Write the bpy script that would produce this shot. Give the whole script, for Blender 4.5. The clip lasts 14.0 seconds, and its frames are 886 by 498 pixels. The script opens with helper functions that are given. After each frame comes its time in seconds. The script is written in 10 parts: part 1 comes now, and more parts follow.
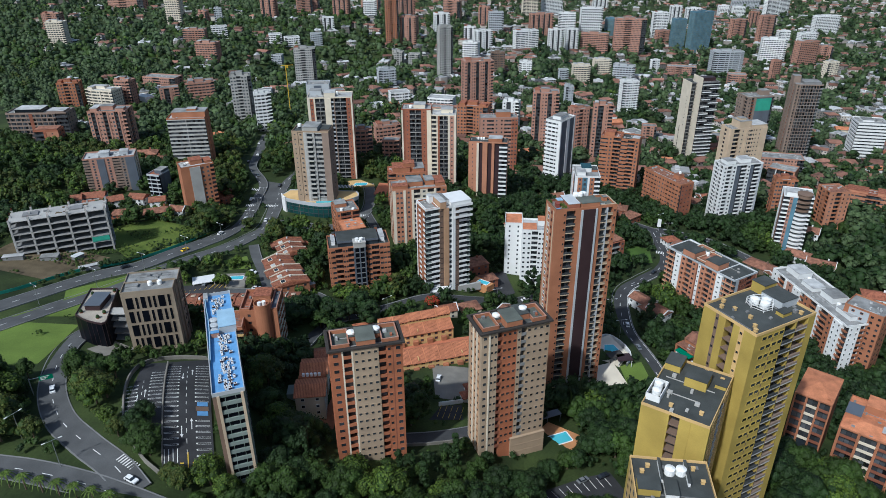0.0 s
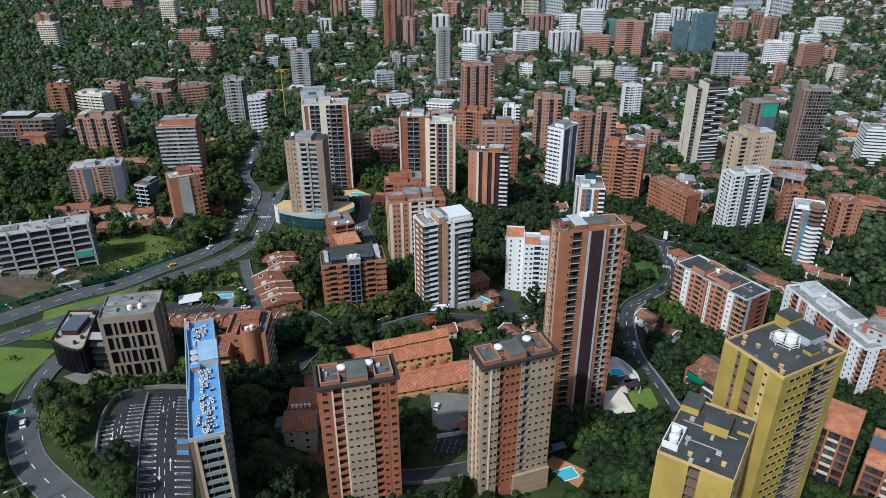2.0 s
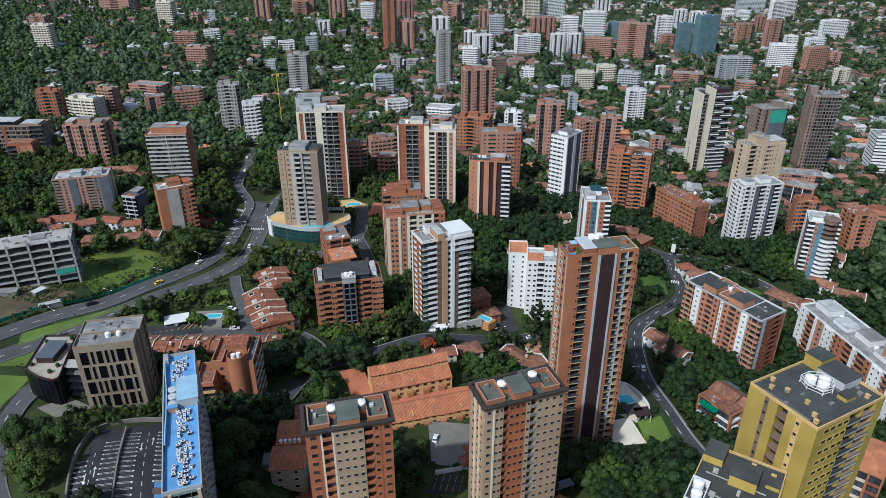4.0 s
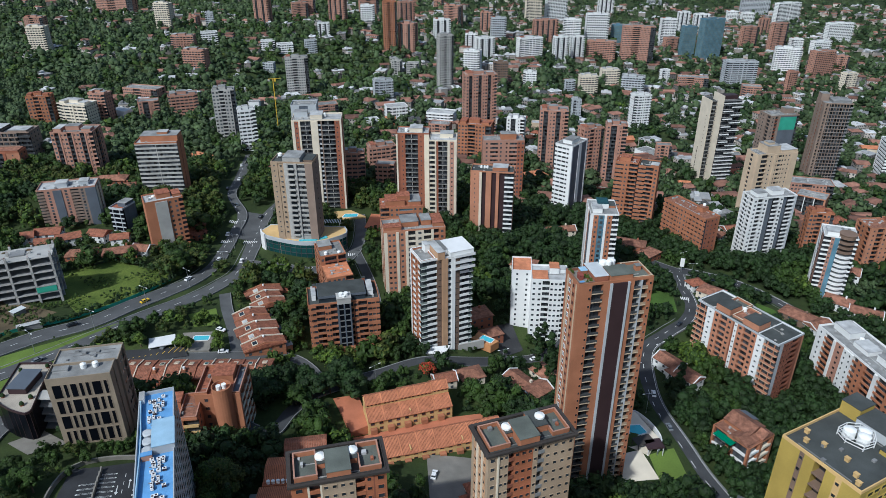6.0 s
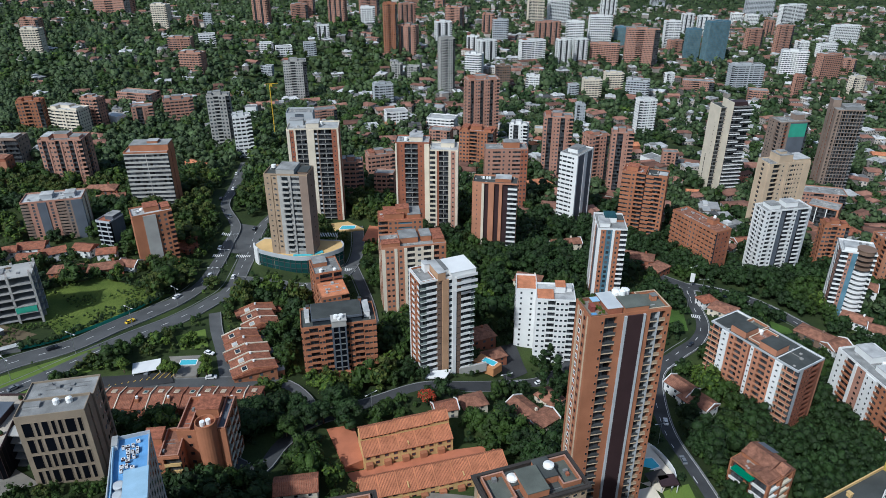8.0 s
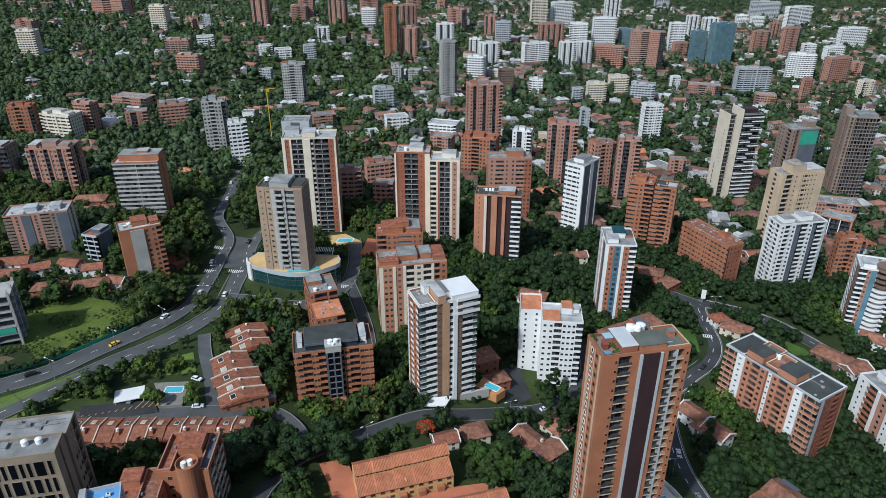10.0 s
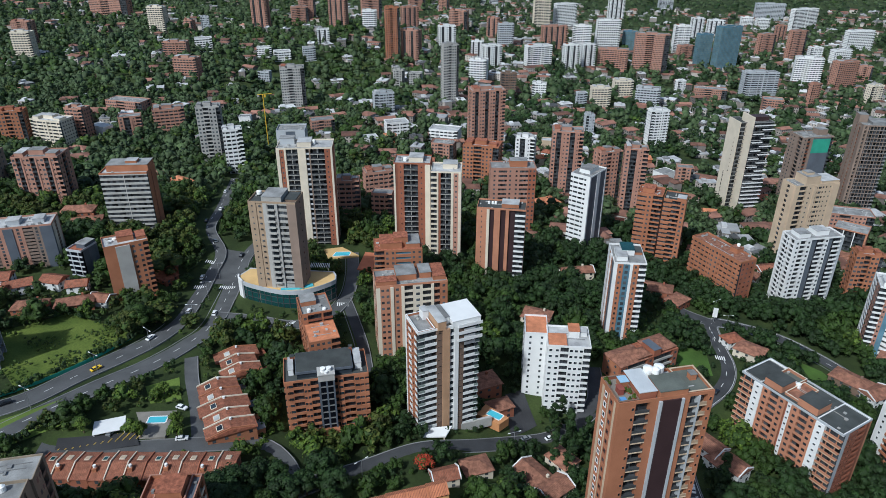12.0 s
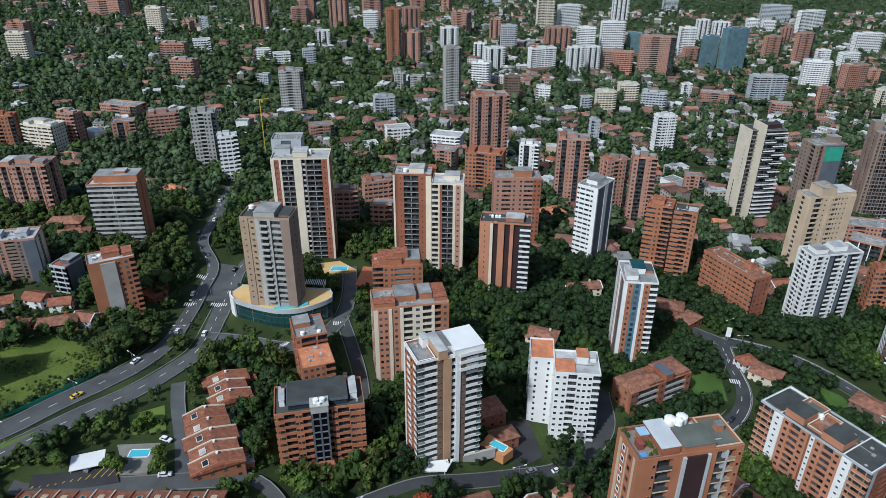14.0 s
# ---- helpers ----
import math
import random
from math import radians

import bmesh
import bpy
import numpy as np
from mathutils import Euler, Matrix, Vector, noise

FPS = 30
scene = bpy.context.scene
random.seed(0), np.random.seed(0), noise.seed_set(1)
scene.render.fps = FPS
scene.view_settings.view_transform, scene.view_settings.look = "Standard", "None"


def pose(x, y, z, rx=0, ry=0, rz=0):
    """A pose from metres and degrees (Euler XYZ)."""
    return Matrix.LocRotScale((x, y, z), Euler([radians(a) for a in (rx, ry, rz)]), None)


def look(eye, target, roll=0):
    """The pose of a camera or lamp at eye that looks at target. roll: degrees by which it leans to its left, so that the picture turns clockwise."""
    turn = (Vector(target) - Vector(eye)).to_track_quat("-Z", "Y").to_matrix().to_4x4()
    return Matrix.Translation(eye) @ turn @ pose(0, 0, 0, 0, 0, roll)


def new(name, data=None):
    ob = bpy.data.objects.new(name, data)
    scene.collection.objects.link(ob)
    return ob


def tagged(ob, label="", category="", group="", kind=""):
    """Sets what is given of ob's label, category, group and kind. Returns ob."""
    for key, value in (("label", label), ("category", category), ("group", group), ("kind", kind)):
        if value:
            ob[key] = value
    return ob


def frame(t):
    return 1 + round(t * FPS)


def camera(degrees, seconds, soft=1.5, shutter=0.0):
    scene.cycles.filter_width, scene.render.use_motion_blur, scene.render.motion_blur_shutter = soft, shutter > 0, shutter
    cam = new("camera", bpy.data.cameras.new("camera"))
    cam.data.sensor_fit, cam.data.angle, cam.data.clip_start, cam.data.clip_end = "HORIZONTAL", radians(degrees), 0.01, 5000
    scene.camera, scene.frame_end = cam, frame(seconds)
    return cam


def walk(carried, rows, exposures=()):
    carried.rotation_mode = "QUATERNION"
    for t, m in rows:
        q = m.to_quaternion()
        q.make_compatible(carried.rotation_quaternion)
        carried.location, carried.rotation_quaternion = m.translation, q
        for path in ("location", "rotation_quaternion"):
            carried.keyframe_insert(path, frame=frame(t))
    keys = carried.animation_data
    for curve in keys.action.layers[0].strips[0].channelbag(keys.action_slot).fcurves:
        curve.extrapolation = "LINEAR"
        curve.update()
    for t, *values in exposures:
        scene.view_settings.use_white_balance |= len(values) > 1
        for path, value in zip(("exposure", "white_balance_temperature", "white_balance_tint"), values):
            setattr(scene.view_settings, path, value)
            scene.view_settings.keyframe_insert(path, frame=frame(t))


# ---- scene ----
cam = camera(65.44, 14.0, soft=0.78)
# seconds, eye (x, y, z), heading to the left, pitch, lean
ROWS = [
    (0, -0.00, 0.00, 185.03, 0.72, -27.37, 0.39),
    (0.5, 0.04, 4.34, 185.08, 0.69, -27.37, 0.34),
    (1, 0.06, 8.67, 185.12, 0.67, -27.36, 0.31),
    (1.5, 0.07, 13.01, 185.13, 0.65, -27.36, 0.28),
    (2, 0.09, 17.35, 185.13, 0.64, -27.36, 0.26),
    (2.5, 0.10, 21.71, 185.12, 0.63, -27.37, 0.23),
    (3, 0.11, 26.09, 185.10, 0.62, -27.36, 0.21),
    (5.5, 0.14, 48.02, 184.84, 0.67, -27.32, 0.08),
    (6, 0.14, 52.39, 184.81, 0.68, -27.30, 0.05),
    (6.5, 0.12, 56.76, 184.78, 0.70, -27.29, 0.03),
    (7, 0.09, 61.10, 184.74, 0.72, -27.28, 0.02),
    (7.5, 0.08, 65.42, 184.72, 0.74, -27.27, 0.01),
    (8, 0.10, 69.74, 184.74, 0.77, -27.27, -0.01),
    (10.5, 0.28, 91.35, 185.02, 0.96, -27.27, -0.11),
    (11, 0.29, 95.70, 185.05, 0.99, -27.27, -0.15),
    (11.5, 0.28, 100.06, 185.07, 1.01, -27.26, -0.19),
    (12, 0.25, 104.42, 185.07, 1.03, -27.26, -0.23),
    (12.5, 0.19, 108.78, 185.08, 1.07, -27.25, -0.26),
    (13, 0.13, 113.13, 185.09, 1.10, -27.27, -0.29),
    (13.5, 0.07, 117.48, 185.12, 1.15, -27.28, -0.32),
    (14, 0.00, 121.84, 185.17, 1.18, -27.29, -0.35),
]
walk(cam, [(t, pose(x, y, z, 90 + pitch, 0, yaw) @ pose(0, 0, 0, 0, 0, -lean)) for t, x, y, z, yaw, pitch, lean in ROWS], [(0.0, 0.31, 5500, 5), (14.0, 0.31, 5500, 5)])

# ---- sky, sun and exposure ----
SUN_TO = Vector((-0.40, -0.56, 0.725)).normalized()
world = bpy.data.worlds.new("sky")
scene.world = world
world.use_nodes = True
sky_nodes = world.node_tree.nodes
sky_tex = sky_nodes.new("ShaderNodeTexSky")
sky_tex.sky_type, sky_tex.sun_disc = "NISHITA", False
sky_tex.sun_elevation = math.asin(SUN_TO.z)
sky_tex.sun_rotation = math.atan2(SUN_TO.x, SUN_TO.y)
sky_tex.air_density, sky_tex.dust_density, sky_tex.ozone_density = 1.2, 3.0, 1.0
world.node_tree.links.new(sky_tex.outputs[0], sky_nodes["Background"].inputs[0])
sky_nodes["Background"].inputs[1].default_value = 0.075
sun = new("sun", bpy.data.lights.new("sun", "SUN"))
sun.data.energy, sun.data.angle, sun.data.color = 2.9, radians(1.6), (1.0, 0.95, 0.87)
sun.matrix_world = look((0, 0, 400), Vector((0, 0, 400)) - SUN_TO)

# ---- materials ----
MATS = {}


def material(key, rgb, rough=0.8, metal=0.0, vary=0.12, scale=0.6, fine=6.0, bump=0.15, spec=0.3, rand=0.0, tint=None, island=False, deep=0.1):
    """A surface with stains at two scales, fine relief and a small change from piece to piece."""
    m = bpy.data.materials.new(key)
    m.use_nodes = True
    nt = m.node_tree
    nd, ln = nt.nodes, nt.links
    bsdf = nd["Principled BSDF"]
    bsdf.inputs["Roughness"].default_value = rough
    bsdf.inputs["Metallic"].default_value = metal
    bsdf.inputs["Specular IOR Level"].default_value = spec
    geo = nd.new("ShaderNodeNewGeometry")
    big, small = nd.new("ShaderNodeTexNoise"), nd.new("ShaderNodeTexNoise")
    big.inputs["Scale"].default_value, small.inputs["Scale"].default_value = scale * 0.25, fine
    big.inputs["Detail"].default_value, small.inputs["Detail"].default_value = 5, 3
    for n in (big, small):
        ln.new(geo.outputs["Position"], n.inputs["Vector"])
    ramp = nd.new("ShaderNodeValToRGB")
    hi = tint or tuple(min(1, c * (1 + vary)) for c in rgb)
    lo = tuple(c * (1 - vary) for c in rgb)
    ramp.color_ramp.elements[0].position, ramp.color_ramp.elements[1].position = 0.3, 0.7
    ramp.color_ramp.elements[0].color, ramp.color_ramp.elements[1].color = (*lo, 1), (*hi, 1)
    ln.new(big.outputs["Fac"], ramp.inputs["Fac"])
    grain = nd.new("ShaderNodeMapRange")
    grain.inputs["To Min"].default_value, grain.inputs["To Max"].default_value = 1 - vary, 1 + vary
    ln.new(small.outputs["Fac"], grain.inputs["Value"])
    out = grain.outputs["Result"]
    if rand:
        pick = nd.new("ShaderNodeMapRange")
        pick.inputs["To Min"].default_value, pick.inputs["To Max"].default_value = 1 - rand, 1 + rand
        if island:
            ln.new(geo.outputs["Random Per Island"], pick.inputs["Value"])
        else:
            ln.new(nd.new("ShaderNodeObjectInfo").outputs["Random"], pick.inputs["Value"])
        both = nd.new("ShaderNodeMath")
        both.operation = "MULTIPLY"
        ln.new(out, both.inputs[0])
        ln.new(pick.outputs["Result"], both.inputs[1])
        out = both.outputs[0]
    mix = nd.new("ShaderNodeVectorMath")
    mix.operation = "SCALE"
    ln.new(ramp.outputs["Color"], mix.inputs[0])
    ln.new(out, mix.inputs["Scale"])
    ln.new(mix.outputs[0], bsdf.inputs["Base Color"])
    if bump:
        bp = nd.new("ShaderNodeBump")
        bp.inputs["Strength"].default_value, bp.inputs["Distance"].default_value = bump, deep
        ln.new(small.outputs["Fac"], bp.inputs["Height"])
        ln.new(bp.outputs["Normal"], bsdf.inputs["Normal"])
    MATS[key] = m
    return m


material("brick_orange", (0.335, 0.14, 0.074), vary=0.14, fine=4, rand=0.05)
material("brick_red", (0.285, 0.105, 0.060), vary=0.16, fine=4, rand=0.06)
material("brick_warm", (0.325, 0.118, 0.058), vary=0.17, fine=4, rand=0.06)
material("brick_dark", (0.20, 0.075, 0.045), vary=0.18, fine=4, rand=0.06)
material("brick_pink", (0.37, 0.20, 0.145), vary=0.12, fine=4, rand=0.06)
material("stucco_beige", (0.48, 0.37, 0.26), vary=0.10, rand=0.05)
material("stucco_tan", (0.34, 0.25, 0.17), vary=0.10, rand=0.05)
material("stucco_cream", (0.62, 0.55, 0.44), vary=0.08, rand=0.05)
material("stucco_yellow", (0.385, 0.28, 0.066), vary=0.2, scale=0.4, rand=0.03)
material("stucco_ochre", (0.55, 0.37, 0.16), vary=0.10, rand=0.05)
material("stucco_brown", (0.17, 0.115, 0.085), vary=0.12, rand=0.06)
material("paint_white", (0.7, 0.7, 0.69), vary=0.06, rand=0.05, rough=0.6)
material("paint_grey", (0.40, 0.42, 0.44), vary=0.08, rand=0.06)
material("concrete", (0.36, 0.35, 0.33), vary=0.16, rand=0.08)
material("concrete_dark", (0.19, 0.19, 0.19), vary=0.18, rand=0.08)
material("slate_panel", (0.10, 0.115, 0.14), vary=0.12, rough=0.5, rand=0.08)
material("dark_panel", (0.042, 0.024, 0.026), vary=0.15, rough=0.5)
material("black_glass", (0.004, 0.005, 0.008), rough=0.3, vary=0.2, bump=0, spec=0.08)
material("glass", (0.025, 0.032, 0.04), rough=0.10, vary=0.3, bump=0.02, spec=0.5, rand=0.5)
# blue glass, its tone lightened to hold the haze over far towers
material("glass_blue", (0.1, 0.19, 0.25), rough=0.08, vary=0.2, bump=0.02, spec=0.6, rand=0.15)
material("glass_teal", (0.012, 0.055, 0.055), rough=0.08, vary=0.2, bump=0.02, spec=0.6, rand=0.15)
material("roof_bitumen", (0.055, 0.060, 0.058), vary=0.25, scale=0.8, rand=0.1, rough=0.9)
material("roof_grey", (0.22, 0.22, 0.215), vary=0.35, scale=0.8, rand=0.15, rough=0.9)
material("roof_pale", (0.38, 0.38, 0.375), vary=0.3, scale=0.8, rand=0.1, rough=0.8)
material("roof_blue", (0.13, 0.3, 0.56), vary=0.16, scale=1.2, rough=0.7)
material("roof_blue_pale", (0.3, 0.45, 0.58), vary=0.12, scale=1.2, rough=0.7)
material("tile", (0.26, 0.095, 0.055), vary=0.42, scale=3.0, fine=2.2, bump=0.5, rand=0.12, rough=0.9)
material("tile_orange", (0.46, 0.18, 0.09), vary=0.24, scale=1.2, fine=2.2, bump=0.5, rand=0.08, rough=0.9)
material("tile_brown", (0.225, 0.105, 0.068), vary=0.4, scale=2.4, fine=2.2, bump=0.5, rand=0.15, rough=0.9)
material("sheet_metal", (0.55, 0.57, 0.58), vary=0.12, rough=0.5, metal=0.2, rand=0.2)
material("tank_white", (0.80, 0.80, 0.78), vary=0.06, rough=0.5)
material("asphalt", (0.088, 0.089, 0.090), vary=0.22, scale=0.5, fine=3, rough=0.9)
# darker copy of the asphalt: shade of the side streets put into its colour
material("asphalt_street", (0.052, 0.053, 0.056), vary=0.25, scale=0.5, fine=3, rough=0.88)
material("asphalt_lot", (0.04, 0.04, 0.043), vary=0.25, scale=0.5, fine=3, rough=0.9)
material("paving", (0.21, 0.195, 0.17), vary=0.18, scale=0.8)
material("paving_red", (0.42, 0.15, 0.08), vary=0.16, scale=0.8)
material("timber_deck", (0.42, 0.2, 0.085), vary=0.18)
material("line_white", (0.72, 0.72, 0.70), vary=0.12, rough=0.7)
material("line_yellow", (0.62, 0.42, 0.05), vary=0.12, rough=0.7)
material("water", (0.1, 0.46, 0.55), rough=0.06, vary=0.10, bump=0.1, spec=0.6)
material("grass", (0.024, 0.042, 0.011), vary=0.45, scale=0.2, fine=1.2, bump=0.8, rough=0.95, tint=(0.050, 0.072, 0.018))
material("lawn", (0.118, 0.172, 0.031), vary=0.22, scale=0.3, fine=2.0, bump=0.5, rough=0.95)
# darker copy of the lawn, with shade put into its green
material("lawn_shade", (0.060, 0.112, 0.020), vary=0.3, scale=0.3, fine=2.0, bump=0.6, rough=0.95)
material("meadow", (0.085, 0.15, 0.020), vary=0.5, scale=0.2, fine=1.4, bump=1.0, rough=0.95, tint=(0.150, 0.190, 0.034))
material("soil", (0.11, 0.085, 0.05), vary=0.4, scale=0.4, rough=0.95)
material("bark", (0.12, 0.085, 0.06), vary=0.25, rough=0.95)
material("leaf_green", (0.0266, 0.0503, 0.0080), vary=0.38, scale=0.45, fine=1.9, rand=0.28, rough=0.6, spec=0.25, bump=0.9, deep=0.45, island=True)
material("leaf_bright", (0.0656, 0.1020, 0.0130), vary=0.38, scale=0.45, fine=1.9, rand=0.28, rough=0.6, spec=0.25, bump=0.9, deep=0.45, island=True)
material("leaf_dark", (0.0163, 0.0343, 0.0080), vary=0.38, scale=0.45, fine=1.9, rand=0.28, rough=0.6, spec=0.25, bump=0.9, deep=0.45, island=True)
material("leaf_olive", (0.0576, 0.0708, 0.0130), vary=0.38, scale=0.45, fine=1.9, rand=0.28, rough=0.6, spec=0.25, bump=0.9, deep=0.45, island=True)
# paler, greyer leaf for far trees: valley haze put into the colour
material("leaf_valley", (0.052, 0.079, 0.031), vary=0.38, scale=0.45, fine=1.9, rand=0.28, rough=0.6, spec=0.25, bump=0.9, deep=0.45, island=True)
material("leaf_red", (0.30, 0.045, 0.020), vary=0.25, scale=0.5, fine=2.2, rand=0.35, rough=0.65, spec=0.25, bump=0.35, island=True)
material("rubber", (0.02, 0.02, 0.02), vary=0.1, rough=0.9)
material("car_white", (0.75, 0.75, 0.75), vary=0.03, rough=0.25, bump=0, spec=0.5)
material("car_dark", (0.02, 0.022, 0.028), vary=0.05, rough=0.25, bump=0, spec=0.5)
material("car_grey", (0.22, 0.23, 0.24), vary=0.05, rough=0.25, bump=0, spec=0.5, metal=0.3)
material("car_yellow", (0.70, 0.46, 0.03), vary=0.04, rough=0.25, bump=0, spec=0.5)
material("net_green", (0.05, 0.3, 0.21), vary=0.15, rough=0.8)
material("sign_green", (0.0, 0.16, 0.08), vary=0.05, rough=0.5)
material("steel", (0.45, 0.46, 0.47), vary=0.1, rough=0.4, metal=0.7)
material("crane_yellow", (0.62, 0.40, 0.04), vary=0.1, rough=0.5)

material("cornice_dark", (0.045, 0.038, 0.034), vary=0.2, rough=0.7)
material("glass_set", (0.055, 0.062, 0.070), rough=0.12, vary=0.2, bump=0.02, spec=0.5, rand=0.85, island=True)
material("panel_green_grey", (0.20, 0.235, 0.215), vary=0.10, rough=0.6)
material("roof_green_grey", (0.105, 0.115, 0.10), vary=0.25, scale=0.8, rough=0.9)
material("paving_pale", (0.34, 0.30, 0.25), vary=0.25, scale=0.5, fine=4, rough=0.9)
material("stone_grey", (0.255, 0.205, 0.150), vary=0.14, rough=0.85)
material("rust_red", (0.22, 0.06, 0.045), vary=0.2, rough=0.8)

material("stucco_sand", (0.35, 0.265, 0.185), vary=0.12, rand=0.04)
material("stucco_fawn", (0.42, 0.26, 0.155), vary=0.10, rand=0.04)
material("stucco_umber", (0.235, 0.175, 0.14), vary=0.12, rand=0.05)
# far tower glass: haze put into its pale grey-blue
material("glass_pale", (0.15, 0.21, 0.22), rough=0.2, vary=0.2, bump=0.02, spec=0.5, rand=0.15)
material("glass_bay", (0.05, 0.054, 0.06), rough=0.15, vary=0.2, bump=0.02, spec=0.5, rand=0.9, island=True)
material("rail_dark", (0.055, 0.058, 0.062), vary=0.2, rough=0.5, rand=0.1)

material("brick_salmon", (0.40, 0.185, 0.11), vary=0.14, fine=4, rand=0.05)

# ---- mesh and thing helpers ----
class Shape:
    """Collects boxes, prisms and quads, each with a material slot."""

    def __init__(self):
        self.v, self.f, self.s = [], [], []

    def poly(self, pts, slot=0):
        n = len(self.v)
        self.v.extend(pts)
        self.f.append(tuple(range(n, n + len(pts))))
        self.s.append(slot)

    def box(self, x0, x1, y0, y1, z0, z1, slot=0):
        n = len(self.v)
        self.v.extend([(x0, y0, z0), (x1, y0, z0), (x1, y1, z0), (x0, y1, z0), (x0, y0, z1), (x1, y0, z1), (x1, y1, z1), (x0, y1, z1)])
        for q in ((0, 3, 2, 1), (4, 5, 6, 7), (0, 1, 5, 4), (1, 2, 6, 5), (2, 3, 7, 6), (3, 0, 4, 7)):
            self.f.append(tuple(n + i for i in q))
            self.s.append(slot)

    def prism(self, pts, z0, z1, slot=0, top_slot=None):
        n, k = len(self.v), len(pts)
        self.v.extend([(x, y, z0) for x, y in pts] + [(x, y, z1) for x, y in pts])
        for i in range(k):
            j = (i + 1) % k
            self.f.append((n + i, n + j, n + k + j, n + k + i))
            self.s.append(slot)
        self.f.append(tuple(n + k + i for i in range(k)))
        self.s.append(slot if top_slot is None else top_slot)
        self.f.append(tuple(n + k - 1 - i for i in range(k)))
        self.s.append(slot)

    def tube(self, x, y, r, z0, z1, sides=12, slot=0, r1=None):
        r1 = r if r1 is None else r1
        n = len(self.v)
        for rr, z in ((r, z0), (r1, z1)):
            self.v.extend([(x + rr * math.cos(2 * math.pi * i / sides), y + rr * math.sin(2 * math.pi * i / sides), z) for i in range(sides)])
        for i in range(sides):
            j = (i + 1) % sides
            self.f.append((n + i, n + j, n + sides + j, n + sides + i))
            self.s.append(slot)
        self.f.append(tuple(n + sides + i for i in range(sides)))
        self.s.append(slot)
        self.f.append(tuple(n + sides - 1 - i for i in range(sides)))
        self.s.append(slot)

    def mesh(self, name, mats):
        me = bpy.data.meshes.new(name)
        me.from_pydata(self.v, [], self.f)
        for k in mats:
            me.materials.append(MATS[k])
        if len(mats) > 1:
            me.polygons.foreach_set("material_index", self.s)
        me.update()
        return me


def part(name, shape, mats, parent, label="", at=None, kind=""):
    """One mesh object under a thing or a part. shape: a Shape, or a mesh that alike pieces share."""
    mats = [mats] if isinstance(mats, str) else mats
    ob = new(name, shape.mesh(name, mats) if isinstance(shape, Shape) else shape)
    ob.parent = parent
    if at is not None:
        ob.matrix_local = at
    return tagged(ob, label=label, kind=kind)


def thing(name, x, y, z, turn, label, category, group="", kind=""):
    ob = new(name)
    ob.empty_display_size = 0.5
    ob.matrix_world = pose(x, y, z, 0, 0, turn)
    return tagged(ob, label, category, group, kind)


def solid(name, shape, mats, label, category, kind="", group="", at=None):
    mats = [mats] if isinstance(mats, str) else mats
    ob = new(name, shape.mesh(name, mats))
    if at is not None:
        ob.matrix_world = at
    return tagged(ob, label, category, group, kind)


def soft_hill(x, y, cx, cy, r, h):
    return h * np.exp(-((x - cx) ** 2 + (y - cy) ** 2) / (r * r))


def ground(x, y):
    """The height of the slope that falls from the hillside into the valley."""
    y = np.maximum(y, 90.0)
    u = np.tanh(x / 300)
    e, f = np.exp(-y / 160), np.exp(-y / 700)
    g, h = np.exp(-(((y - 450) / 150) ** 2)), np.exp(-(((y - 260) / 90) ** 2))
    z = -46.4 - 34.7 * u - 11.5 * u * u + e * (29.1 - 51.5 * u + 6.6 * u * u) + f * (65.2 + 18.3 * u + 12.8 * u * u)
    z = z + g * (7.6 - 4.2 * u) - h * (1.4 + 9.4 * u)
    z = z + soft_hill(x, y, -95, 178, 42, 12) + soft_hill(x, y, 36, 325, 32, -8) + soft_hill(x, y, 75, 256, 24, 7)
    z = z + soft_hill(x, y, -130, 425, 45, -6) + soft_hill(x, y, -168, 445, 35, 8) + soft_hill(x, y, -50, 300, 26, -5)
    return z + soft_hill(x, y, -200, 906, 110, -26) + soft_hill(x, y, -142, 1200, 120, 16) + soft_hill(x, y, -5, 284, 16, 4) + soft_hill(x, y, -27, 245, 20, -5) + soft_hill(x, y, -47, 193, 13, -5.5) + soft_hill(x, y, 24, 174, 13, -5) + soft_hill(x, y, -130, 267, 11, -5.5) + soft_hill(x, y, -115, 267, 11, -4.5) + soft_hill(x, y, -100, 268, 11, -2.6)


TAKEN = []  # footprints: centre, half sizes, cosine, sine
ROADS = []  # lines: points, half width


def take(x, y, hw, hd, turn):
    TAKEN.append((x, y, hw, hd, math.cos(radians(turn)), math.sin(radians(turn))))


def is_free(x, y, gap):
    for cx, cy, hw, hd, c, s in TAKEN:
        dx, dy = x - cx, y - cy
        if abs(dx) > hw + hd + gap or abs(dy) > hw + hd + gap:
            continue
        if abs(dx * c + dy * s) < hw + gap and abs(-dx * s + dy * c) < hd + gap:
            return False
    for pts, half, box in ROADS:
        if not (box[0] - gap < x < box[1] + gap and box[2] - gap < y < box[3] + gap):
            continue
        d = np.hypot(pts[:, 0] - x, pts[:, 1] - y).min()
        if d < half + gap:
            return False
    return True


def smooth_line(pts, step=3.0):
    """A curve through the points, cut into even short steps."""
    p = [Vector((*q, 0)) for q in pts]
    p = [p[0] * 2 - p[1]] + p + [p[-1] * 2 - p[-2]]
    out = []
    for i in range(1, len(p) - 2):
        n = max(2, int((p[i + 1] - p[i]).length / step))
        for k in range(n):
            t = k / n
            a, b, c, d = p[i - 1], p[i], p[i + 1], p[i + 2]
            out.append(0.5 * (2 * b + (c - a) * t + (2 * a - 5 * b + 4 * c - d) * t * t + (3 * b - a - 3 * c + d) * t ** 3))
    out.append(p[-2])
    return np.array([(v.x, v.y) for v in out])


